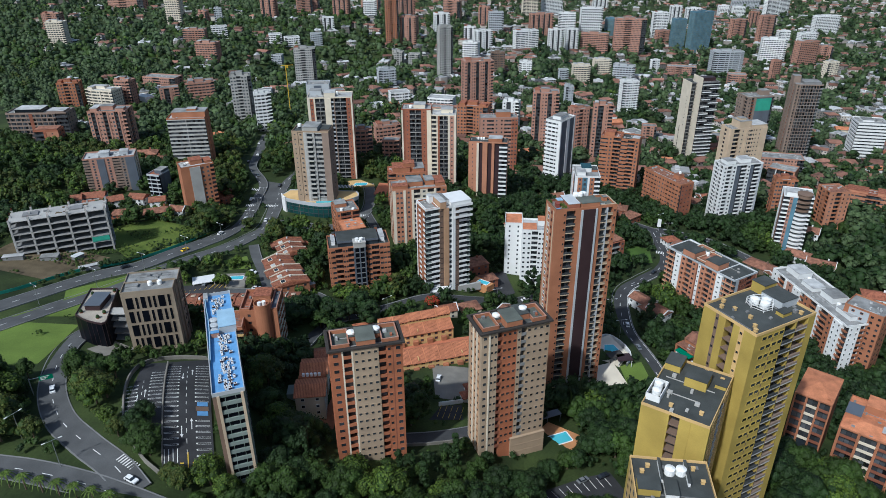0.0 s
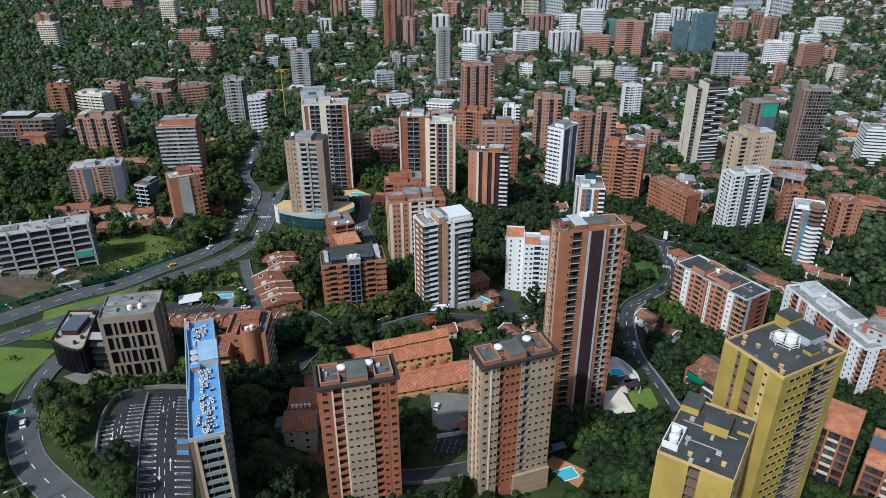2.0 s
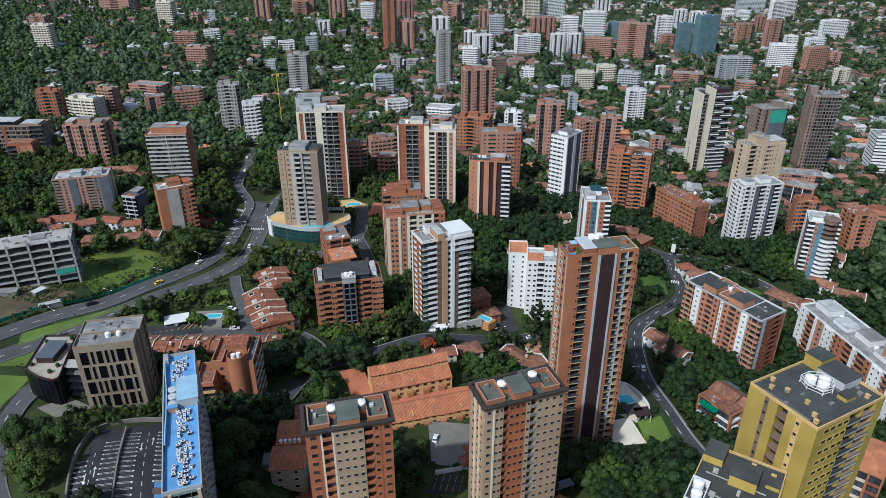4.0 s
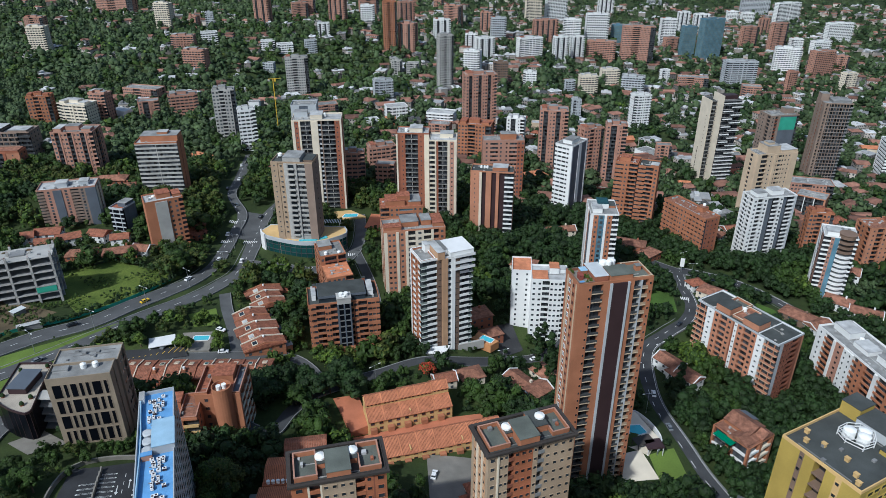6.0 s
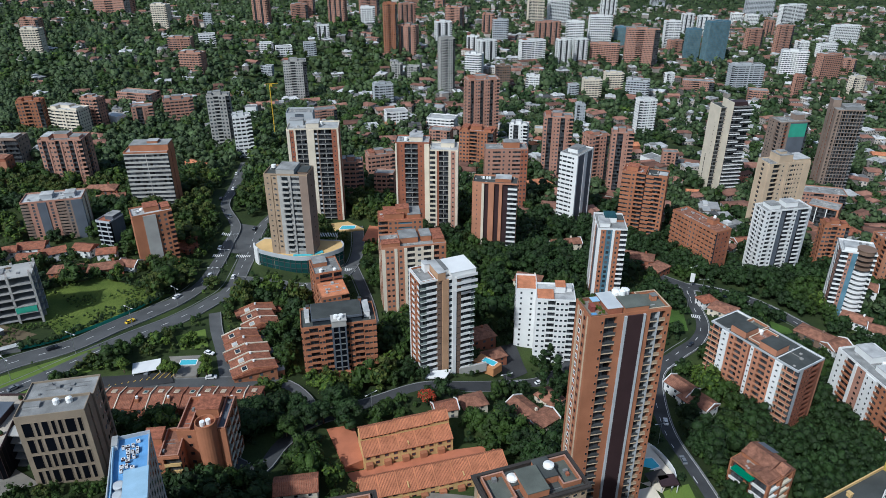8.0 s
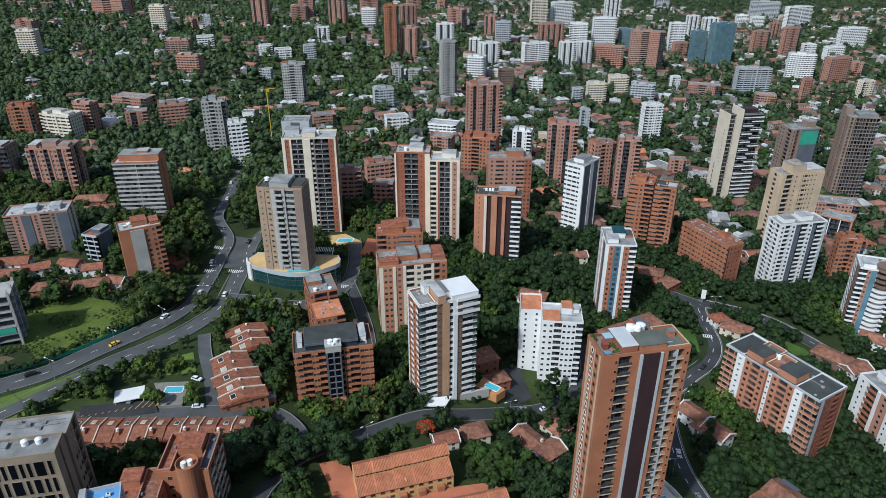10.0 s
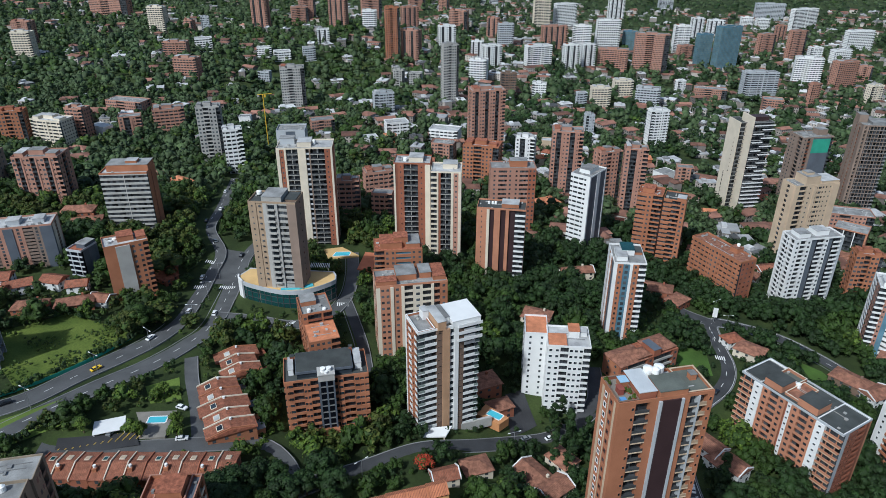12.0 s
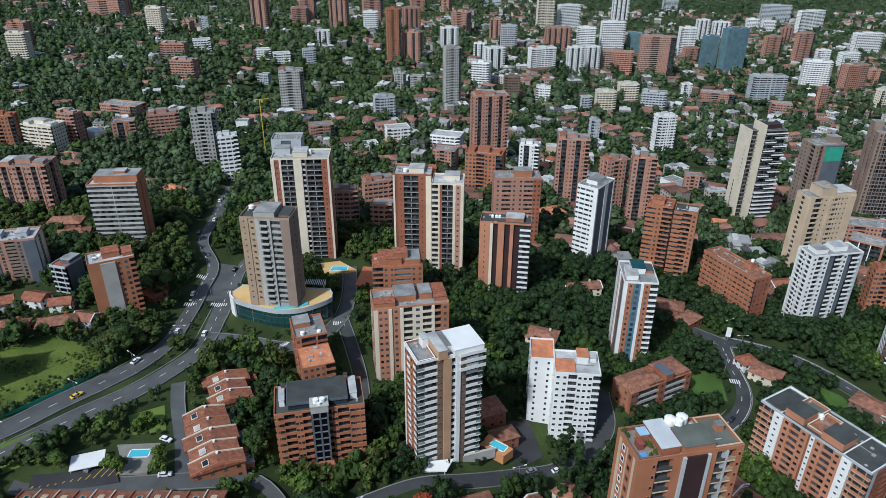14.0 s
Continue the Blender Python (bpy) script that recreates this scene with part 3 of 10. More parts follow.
def far_block(x, y, turn, W, D, z0, z1, style, label, fine=False):
    """A block that is only seen from afar, with banded or pierced faces by its style."""
    wall, kind, roof = style
    fl = max(2, round((z1 - z0) / 2.95))
    rr = random.Random(int(x * 3 + y * 5))
    dark = {"rail": "rail_dark", "ph": 0.85}
    if kind == "bands":
        f = [("r", W - 3, wall, {"band": 0.5, "piers": max(2, int(W / 4)), "pw": 0.7}), ("b", 3, wall, {"rail": wall})] if rr.random() < 0.5 else [("b", 3, wall, {"rail": wall}), ("r", W * 0.4, wall, {"band": 0.5, "piers": 2, "pw": 0.7}), ("w", 1.2, wall, {"a": -0.4}), ("r", W * 0.4, wall, {"band": 0.5, "piers": 2, "pw": 0.7})]
        g = [("r", 1, wall, {"band": 0.55, "piers": max(2, int(D / 3)), "pw": 1.2})]
    elif kind == "curtain":
        f = [("r", 1, wall, {"band": 0.12, "piers": max(2, int(W / 2.5)), "pw": 0.15, "pane": "glass_pale"})]
        g = [("r", 1, wall, {"band": 0.12, "piers": max(2, int(D / 2.5)), "pw": 0.15, "pane": "glass_pale"})]
    elif kind == "strips":
        k = max(1, int(W / 9))
        f = ([("n", 2, wall, {"n": 1, "ww": 1.5, "wh": 1.3}), ("b", 2.4, wall, dark), ("w", 0.8, wall, {"a": -0.35}), ("n", 1.4, wall, {"n": 1, "ww": 0.8, "wh": 1.0})] * k) + [("b", 2, wall, {"rail": wall})]
        g = [("n", 2, wall, {"n": 1, "ww": 1.2, "wh": 1.2}), ("b", 2, wall, dark), ("n", 2, wall, {"n": 1, "ww": 1.2, "wh": 1.2})]
    else:
        f = [("n", 3, wall, {"n": max(1, int(W / 7)), "ww": 1.6, "wh": 1.3}), ("b", 2.2, wall, {"rail": wall}), ("n", 3, wall, {"n": max(1, int(W / 7)), "ww": 1.3, "wh": 1.3}), ("b", 1.6, wall, dark)]
        g = [("n", 2, wall, {"n": max(1, int(D / 6)), "ww": 1.4, "wh": 1.3}), ("b", 1.2, wall, {"rail": wall})]
    tall = z1 - z0 > 20
    p = [(-W * 0.2, W * 0.12, -D * 0.15, D * 0.25, 3.0, wall), (W * 0.2, W * 0.42, -D * 0.3, D * 0.1, 1.8, wall), (-W * 0.44, -W * 0.26, -D * 0.38, D * 0.3, 2.4, wall, rr.choice(("tile", roof, "roof_pale")))] if tall else []
    tk = [(W * 0.05, D * 0.36, 1.1, 1.8, 0.1)] if tall else []
    return block("apartment_building", x, y, turn, W, D, z1, fl, f, g, g, g, wall, label, "apartment building", z0=z0, roof=roof, pent=p, tanks=tk, afar=True)

# ---- the towers close to the flight ----
def curb(b, x0, x1, y0, y1, h, mat, cap=None, t=0.25, floor=None):
    """A low wall round part of a roof, with a coping and its own floor."""
    z = b["top"] + 0.12
    s = Shape()
    ring(s, (x1 - x0) / 2, (y1 - y0) / 2, t, z, z + h)
    w = part("roof_wall", s, mat, b, at=pose((x0 + x1) / 2, (y0 + y1) / 2, 0))
    if cap:
        s = Shape()
        ring(s, (x1 - x0) / 2 + 0.06, (y1 - y0) / 2 + 0.06, t + 0.12, z + h, z + h + 0.1)
        part("coping", s, cap, w)
    if floor:
        s = Shape()
        s.box(-(x1 - x0) / 2 + t, (x1 - x0) / 2 - t, -(y1 - y0) / 2 + t, (y1 - y0) / 2 - t, z, z + 0.06)
        part("roof_floor", s, floor, w)


def dish_tank(b, x, y, r, z):
    s = Shape()
    s.tube(x, y, r, b["top"] + z, b["top"] + z + 0.5, 18)
    s.tube(x, y, r, b["top"] + z + 0.5, b["top"] + z + 0.95, 18, r1=r * 0.15)
    part("water_tank", s, "tank_white", b, "white round tank with a shallow cone lid")


tall = block("apartment_tower", 37.9, 227.5, 13, 24, 10, 82, 28,
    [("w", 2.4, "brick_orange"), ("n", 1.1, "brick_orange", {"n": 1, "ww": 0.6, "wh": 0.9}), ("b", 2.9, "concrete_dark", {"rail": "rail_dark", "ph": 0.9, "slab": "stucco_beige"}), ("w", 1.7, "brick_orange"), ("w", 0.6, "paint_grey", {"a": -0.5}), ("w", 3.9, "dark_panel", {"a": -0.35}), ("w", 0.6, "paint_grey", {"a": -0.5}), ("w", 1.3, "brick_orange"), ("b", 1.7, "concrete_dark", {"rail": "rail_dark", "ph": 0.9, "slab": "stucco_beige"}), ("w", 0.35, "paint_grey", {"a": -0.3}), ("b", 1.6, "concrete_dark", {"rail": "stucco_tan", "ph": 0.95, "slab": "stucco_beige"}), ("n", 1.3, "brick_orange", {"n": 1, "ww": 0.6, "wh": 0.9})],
    [("w", 1.0, "stucco_beige"), ("n", 2.0, "brick_orange", {"n": 1, "ww": 1.0, "wh": 1.3, "frame": "paint_white"}), ("w", 0.5, "stucco_beige"), ("n", 2.0, "brick_orange", {"n": 1, "ww": 1.0, "wh": 1.2, "frame": "brick_dark"}), ("w", 0.8, "stucco_beige")],
    [("n", 1, "brick_orange", {"n": 2})], wall="brick_orange", z0=-1, fine=True, roof="roof_grey",
    label="very tall orange brick tower with a dark central stripe", category="apartment tower",
    pent=[(-1.9, 5.1, -4.9, 1.2, 2.4, "brick_orange", "roof_green_grey"), (-6.6, -2.3, -4.0, 4.4, 2.2, "brick_red", "sheet_metal"), (-9.0, -7.0, 0.8, 3.0, 1.9, "brick_orange", "roof_blue_pale"), (-10.4, -9.2, -1.6, 0.4, 1.7, "rust_red", "rust_red"), (8.6, 10.2, 0.2, 1.8, 1.8, "brick_orange")], tanks=[(-1.0, 3.3, 1.25, 2.3, 0.9), (1.8, 3.4, 1.25, 2.3, 0.9), (0.2, 1.9, 0.9, 1.4, 2.4)])
GB = {"rail": "panel_green_grey", "ph": 1.0, "slab": "paint_white"}
WB = {"rail": "paint_white", "ph": 1.1}
white = block("apartment_tower", -12.1, 305.2, 24, 24.2, 13, 47.4, 16,
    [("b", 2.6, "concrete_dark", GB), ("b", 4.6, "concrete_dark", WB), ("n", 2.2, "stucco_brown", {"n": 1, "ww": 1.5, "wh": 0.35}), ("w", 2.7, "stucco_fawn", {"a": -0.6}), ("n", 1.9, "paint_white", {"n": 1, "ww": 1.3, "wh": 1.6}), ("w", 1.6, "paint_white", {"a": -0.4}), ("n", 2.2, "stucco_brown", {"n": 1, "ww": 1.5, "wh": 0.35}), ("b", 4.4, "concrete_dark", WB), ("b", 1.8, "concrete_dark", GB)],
    [("n", 2.2, "brick_orange", {"n": 1, "ww": 1.1, "wh": 1.3}), ("b", 2.4, "brick_orange", {"rail": "paint_white"}), ("n", 3, "brick_orange", {"n": 1, "ww": 1.1, "wh": 1.3}), ("b", 2, "concrete_dark", {"rail": "paint_white"})],
    [("b", 3, "concrete_dark", {"rail": "paint_white"}), ("n", 3, "paint_white", {"n": 2})], wall="paint_white", z0=1, fine=True, roof="paving",
    label="tall white and brown tower with white balcony fronts", category="apartment tower",
    pent=[(-4.6, -1.4, -7.1, 4.5, 3.6, "stucco_fawn", "roof_pale"), (-1.2, 1.0, -4.0, 5.0, 3.0, "paint_white", "roof_grey"), (1.2, 12.2, -6.9, 5.6, 2.4, "paint_white", "paint_white"), (-7.0, -4.8, 1.5, 5.2, 3.8, "paint_white", "roof_pale")])
for k_ in range(3):
    s_ = Shape()
    z_ = white["top"] + 0.2 - k_ * 2.95
    s_.box(3.0, 12.5, -8.0, -6.62, z_ - 0.3, z_)
    s_.box(3.0, 12.5, -8.0, -7.85, z_, z_ + 1.0)
    part("upper_balcony", s_, "paint_white", white, "deep white upper balcony")
curb(white, -11.8, -5.4, -6.2, 6.2, 1.0, "brick_orange", "paint_white", floor="roof_grey")
brick = block("apartment_building", -60.0, 300.0, 13, 30.4, 15, 29, 9,
    [("r", 1.4, "brick_orange", {"band": 0.6, "piers": 1, "pw": 0.6}), ("n", 1.6, "brick_orange", {"n": 1, "ww": 1.6, "wh": 1.2}), ("b", 3.4, "brick_orange"), ("n", 2.4, "brick_orange", {"n": 2, "ww": 0.9, "wh": 1.1}), ("b", 2.6, "brick_orange"), ("g", 4.0, "slate_panel"), ("b", 2.6, "brick_orange"), ("n", 2.0, "brick_orange", {"n": 1, "ww": 1.6, "wh": 1.2}), ("b", 3.6, "brick_orange"), ("n", 2.0, "brick_orange", {"n": 1, "ww": 1.6, "wh": 1.2}), ("r", 3.0, "brick_orange", {"band": 0.6, "piers": 1})],
    [("n", 1, "brick_orange", {"n": 3, "ww": 1.3, "wh": 1.2})], [("n", 1, "brick_orange", {"n": 3, "ww": 1.3, "wh": 1.2})], wall="brick_orange", z0=3, fine=True, roof="roof_bitumen",
    label="dark red brick block with a grey glazed stair tower", category="apartment building",
    pent=[(-10.4, 9.4, -5.4, 5.9, 2.3, "glass", "slate_panel"), (-13.4, -11.6, -3, 5, 2.6, "paint_white", "roof_pale"), (10.6, 13.0, -3.5, 6, 2.6, "paint_white", "roof_pale"), (-12.6, -11.2, 3.6, 5.2, 3.6, "brick_dark"), (9.2, 10.4, 4.8, 6.0, 4.4, "brick_dark")])
s_ = Shape()
s_.box(-10.8, 9.8, -5.9, 6.3, brick["top"] + 2.3, brick["top"] + 3.3)
part("fascia", s_, "slate_panel", brick, "grey fascia round the penthouse")
s_ = Shape()
s_.box(-10.6, 9.6, -5.7, 6.1, brick["top"] + 3.3, brick["top"] + 3.4)
part("upper_roof", s_, "roof_bitumen", brick, "dark flat upper roof")
s_ = Shape()
s_.box(-2.3, 2.2, -9.0, -6.0, 0, brick["top"] + 0.6)
part("stair_glazing", s_, "black_glass", brick, "black glazed stair window")
for x_ in (-2.9, -0.35, 2.2):
    s_ = Shape()
    s_.box(x_, x_ + 0.6, -9.3, -6.2, 0, brick["top"] + 2.0)
    part("stair_fin", s_, "slate_panel", brick, "grey upright fin")
s_ = Shape()
s_.box(-3.0, 2.9, -9.4, -4.6, brick["top"] + 0.6, brick["top"] + 3.2)
s_.box(-3.2, 3.1, -9.6, -4.4, brick["top"] + 3.2, brick["top"] + 3.6)
d_ = part("stair_head", s_, "concrete", brick, "grey square stair head")
for x_, y_ in ((-1.1, -7.2), (1.0, -7.2), (0, -8.6)):
    s_ = Shape()
    s_.tube(x_, y_, 0.95 if y_ > -8 else 0.6, brick["top"] + 3.6, brick["top"] + (5.0 if y_ > -8 else 4.4), 14)
    part("water_tank", s_, "tank_white", d_)
for k_ in range(9):
    s_ = Shape()
    s_.box(-2.28, 2.18, -9.12, -9.0, brick["top"] - 2.4 - k_ * 2.9, brick["top"] - 1.9 - k_ * 2.9)
    part("stair_landing", s_, "concrete_dark", brick)
s_ = Shape()
for x_ in (-3.4, 2.4):
    s_.box(x_, x_ + 0.8, -12.5, -11.6, 0, 4.6)
s_.box(-3.6, 3.4, -12.6, -7.6, 4.6, 5.2)
part("entrance_porch", s_, "brick_orange", brick, "brick entrance porch", kind="stuff")

t_one = block("apartment_tower", -36.2, 167.2, 14, 22.2, 10.5, 63.6, 15,
    [("n", 3.0, "brick_warm", {"n": 1, "ww": 1.5, "wh": 1.2}), ("w", 0.4, "stucco_cream"), ("b", 2.0, "brick_warm"), ("w", 0.35, "stucco_cream", {"a": -0.3}), ("n", 6.4, "stucco_sand", {"n": 4, "ww": 0.9, "wh": 0.9, "a": -0.35}), ("b", 1.9, "brick_warm"), ("n", 1.6, "brick_warm", {"n": 1, "ww": 0.9, "wh": 1.0}), ("w", 0.3, "brick_dark"), ("n", 2.3, "brick_warm", {"n": 1, "ww": 1.4, "wh": 1.2})],
    [("n", 1, "brick_warm", {"n": 2})], [("n", 1, "brick_warm", {"n": 2})], wall="brick_warm", z0=20, fine=True, d=1.5, cap="cornice_dark", parapet=1.1,
    label="red brick tower with a beige centre and dark cornice", category="apartment tower",
    pent=[(-2.7, 2.9, -5.15, 2.4, 2.7, "brick_orange", "roof_green_grey"), (-4.6, -2.9, -0.8, 3.4, 1.7, "brick_orange"), (3.1, 4.8, -0.8, 3.4, 1.7, "brick_orange")])
t_two = block("apartment_tower", 9.8, 180.0, 20, 24, 11, 61.0, 16,
    [("n", 2.4, "stucco_sand", {"n": 1, "ww": 1.1, "wh": 1.1}), ("w", 0.5, "stucco_cream", {"a": -0.3}), ("n", 2.6, "stucco_sand", {"n": 2, "ww": 0.8, "wh": 0.9}), ("b", 1.5, "brick_dark"), ("n", 5.2, "brick_warm", {"n": 3, "ww": 1.0, "wh": 1.0}), ("n", 1.4, "stucco_sand", {"n": 1, "ww": 0.8, "wh": 0.9}), ("b", 1.7, "concrete_dark"), ("n", 6.4, "stucco_sand", {"n": 3, "ww": 1.0, "wh": 0.9}), ("n", 2.0, "stucco_tan", {"n": 1, "ww": 1.0, "wh": 1.0})],
    [("n", 1.6, "stucco_fawn", {"n": 1, "ww": 1.2, "wh": 1.2}), ("w", 0.5, "stucco_cream", {"a": -0.3}), ("n", 1.6, "stucco_fawn", {"n": 1, "ww": 1.0, "wh": 1.2}), ("w", 0.5, "stucco_cream", {"a": -0.3}), ("n", 1.0, "stucco_fawn", {"n": 1, "ww": 1.0, "wh": 1.2})],
    None, wall="stucco_sand", z0=13, fine=True, d=1.5, cap="cornice_dark", parapet=1.1,
    label="beige and brick tower with a dark flat cornice", category="apartment tower",
    pent=[(-3.4, 2.0, -5.4, 2.2, 3.0, "brick_orange", "roof_green_grey"), (2.2, 6.2, -1.6, 4.6, 2.2, "brick_orange"), (-5.2, -3.5, -0.8, 3.4, 1.7, "brick_orange")])
s_ = Shape()
s_.box(-0.6, 12.35, -6.3, 5.8, -1.5, 15.2 - t_two.location.z)
s_.box(-0.75, 12.5, -6.45, 5.9, 15.2 - t_two.location.z, 15.6 - t_two.location.z)
for z_ in (9.0, 12.0):
    s_.box(-0.68, 12.43, -6.38, -6.3, z_ - t_two.location.z, z_ + 0.25 - t_two.location.z)
part("plinth", s_, "stucco_tan", t_two, "rendered plinth with shadow grooves")
take(25, 176, 8.5, 5, 20)
for b_, xs_ in ((t_one, (-10.2, -4.8, 5.0, 10.2)), (t_two, (-11.0, -5.4, 6.4, 11.2))):
    curb(b_, xs_[0], xs_[1], -4.0, 4.4, 1.4, "brick_orange", "brick_pink", floor="roof_green_grey")
    curb(b_, xs_[2], xs_[3], -4.0, 4.4, 1.4, "brick_orange", "brick_pink", floor="roof_green_grey")
    dish_tank(b_, xs_[1] + 1.1, 1.2, 1.35, 1.9)
    dish_tank(b_, xs_[2] - 1.1, 1.6, 1.35, 1.9 if b_ is t_one else 2.4)
    s_ = Shape()
    s_.box(xs_[3] - 2.2, xs_[3] - 1.5, -1.0, -0.2, b_["top"] + 0.18, b_["top"] + 1.0)
    part("roof_hatch", s_, "brick_red", b_)
curb(tall, 5.3, 11.7, -4.6, 4.6, 0.9, "brick_orange", "stucco_beige", floor="roof_green_grey")
curb(tall, -11.8, -6.9, -4.7, 4.6, 0.9, "brick_dark", "stucco_brown", floor="paving")
for x_, y_, r_ in ((-7.6, -1.2, 0.7), (-8.3, -0.6, 0.55), (-7.4, -3.2, 0.6), (-11.2, 3.8, 0.7), (-8.8, -3.9, 0.45), (-10.9, 2.4, 0.4)):
    s_ = Shape()
    s_.tube(x_, y_, r_ * 0.6, tall["top"] + 0.18, tall["top"] + 0.6, 8)
    for q_ in range(5):
        s_.tube(x_ + r_ * 0.5 * math.cos(q_ * 2.4), y_ + r_ * 0.5 * math.sin(q_ * 2.4), r_ * 0.62, tall["top"] + 0.5 + 0.14 * q_, tall["top"] + 1.1 + 0.14 * q_, 7, 1, r1=r_ * 0.2)
    part("potted_plant", s_, ["brick_red", "leaf_bright"], tall, "green potted terrace plant")
s_ = Shape()
s_.box(-10.8, -9.4, -4.0, -2.6, tall["top"] + 0.18, tall["top"] + 0.6)
part("spa_tub", s_, "roof_blue", tall, "blue covered tub")
for b_, w_, d_ in ((t_one, 22.2, 10.5), (t_two, 24, 11)):
    s_ = Shape()
    t_ = b_["top"]
    ring(s_, w_ / 2 + 0.75, d_ / 2 + 0.75, 0.73, t_ + 0.3, t_ + 0.95)
    part("cornice", s_, "cornice_dark", b_, "dark brown cornice")

# the office slab with the blue roof
blue = block("office_building", -65.0, 147.4, 20, 8.8, 55.5, 63.2, 11,
    [("w", 1.1, "stucco_brown", {"a": 0.4}), ("w", 0.8, "stucco_beige", {"a": -0.3}), ("r", 5.6, "panel_green_grey", {"band": 0.42, "piers": 2, "pw": 0.12, "pane": "black_glass"}), ("w", 0.8, "stucco_beige", {"a": -0.3}), ("w", 0.5, "panel_green_grey", {"a": 0.4})],
    [("w", 1, "stucco_brown"), ("r", 3, "paint_grey", {"band": 0.5}), ("w", 2, "stucco_brown"), ("r", 3, "paint_grey", {"band": 0.5}), ("w", 1, "stucco_brown")],
    [("n", 1, "stucco_beige", {"n": 3, "ww": 1.2, "wh": 1.6}), ("w", 0.2, "concrete"), ("n", 3, "paint_grey", {"n": 8, "ww": 1.2, "wh": 1.6}), ("n", 2, "concrete", {"n": 5, "ww": 1.4, "wh": 1.6})], wall="paint_grey", z0=31, fine=False, roof="roof_blue", cap="paint_grey", parapet=1.2, d=1.2,
    label="long grey office slab with a bright blue roof", category="office building",
    pent=[(-0.5, 4.7, 3.0, 13.0, 2.6, "paint_grey", "roof_blue_pale"), (-3.0, -0.6, 1.4, 2.6, 1.8, "brick_pink"), (-4.2, -3.0, 24, 27.4, 1.6, "paint_white", "roof_pale")])
for y_ in (4.4, 7.6, 10.8):
    s_ = Shape()
    s_.tube(-2.0, y_, 1.35, blue["top"] + 0.12, blue["top"] + 1.0, 18)
    s_.tube(-2.0, y_, 1.42, blue["top"] + 1.0, blue["top"] + 1.25, 18, r1=0.9)
    part("water_tank", s_, "paint_grey", blue, "grey round tank with a flat lid")
rng = random.Random(5)
unit_ = Shape()
unit_.box(-0.48, 0.48, -0.34, 0.34, 0.16, 0.80)
unit_.box(-0.45, 0.45, -0.40, -0.34, 0.20, 0.76, 1)
unit_.box(-0.45, -0.36, -0.32, 0.32, 0, 0.16, 1)
unit_.box(0.36, 0.45, -0.32, 0.32, 0, 0.16, 1)
unit_.tube(0, 0, 0.25, 0.80, 0.84, 10, 1)
unit_me = unit_.mesh("cooling_unit", ["paint_white", "dark_panel"])
for y0_, y1_ in ((-26, 1.5), (14.5, 26)):
    y_ = y0_
    while y_ < y1_:
        for x_ in (-1.7, -0.5, 0.7, 1.9):
            if rng.random() < (0.8 if abs(x_) < 1 else 0.36):
                ob_ = new("cooling_unit", unit_me)
                ob_.parent = blue
                ob_.matrix_local = pose(x_ + rng.uniform(-0.3, 0.3), y_ + rng.uniform(-0.3, 0.3), blue["top"] + 0.12, 0, 0, rng.choice((0, 90, 180)))
        y_ += 1.35

s_ = Shape()
w_ = smooth_line([(-4.0, 27), (-3.9, 18), (-3.6, 12), (-3.55, 7), (-3.6, 1), (-3.8, -5), (-4.0, -12)], 1.5)
n_ = sides_of(w_)
for p_, q_ in zip(w_, w_ + n_ * 0.25):
    s_.v += [(*p_, blue["top"] + 0.1), (*q_, blue["top"] + 0.1), (*q_, blue["top"] + 1.5), (*p_, blue["top"] + 1.5)]
for i_ in range(len(w_) - 1):
    for j_ in range(4):
        s_.f.append((4 * i_ + j_, 4 * i_ + 4 + j_, 4 * i_ + 4 + (j_ + 1) % 4, 4 * i_ + (j_ + 1) % 4))
        s_.s.append(0)
part("curved_screen", s_, "roof_blue_pale", blue, "pale blue curved screen wall")
for k_ in range(9):
    s_ = Shape()
    y_ = -22.0 + k_ * 5.2
    s_.box(-1.4, 1.8, y_, y_ + 0.18, blue["top"] + 0.14, blue["top"] + 0.3)
    part("pipe_run", s_, "concrete_dark", blue)

beige = block("office_building", -123.2, 218.9, 12.3, 18.8, 7.9, 52.4, 4,
    [("w", 1, "stone_grey")], [("w", 1, "stone_grey")], [("w", 1, "stone_grey"), ("b", 0.5, "stucco_brown"), ("w", 1, "stone_grey")], wall="stone_grey", z0=27, fine=True, roof="roof_grey", parapet=1.0,
    label="brown stone office block with tall dark window slots", category="office building", tanks=[(0.5, 1.4, 0.9, 1.5, 0.2), (4.0, 1.6, 0.9, 1.5, 0.2)], pent=[(-8.3, -3.9, 0.4, 2.6, 0.8, "roof_pale", "roof_grey")])
rows_ = ("WNMNNWN", "MNWNMNN", "WNNMNWN", "NNMWNMN")
wide_ = {"W": 2.5, "M": 1.7, "N": 0.95}
for k_, row_ in enumerate(rows_):
    gap_ = (17.6 - sum(wide_[q] for q in row_)) / (len(row_) + 1)
    u_ = -8.8 + gap_
    for q_ in row_:
        _window(window_mesh(wide_[q_], 5.0, "stone_grey", "black_glass"), beige, pose(u_ + wide_[q_] / 2, -3.95, beige["top"] - 4.1 - k_ * 6.05))
        u_ += wide_[q_] + gap_
block("office_building", -125.4, 227.0, 13, 19.6, 9.5, 51.6, 6, [("w", 1, "stone_grey")], None, [("n", 1, "stone_grey", {"n": 2, "ww": 1.0, "wh": 1.4}), ("b", 0.7, "stucco_brown")], wall="stone_grey", z0=27, roof="roof_grey", parapet=0.7, label="rear wing of the brown office block with a grey roof", category="office building")
black = thing("office_building", -142.0, 234.0, 25.0, 0, "low black glass office block with a terrace roof", "office building")
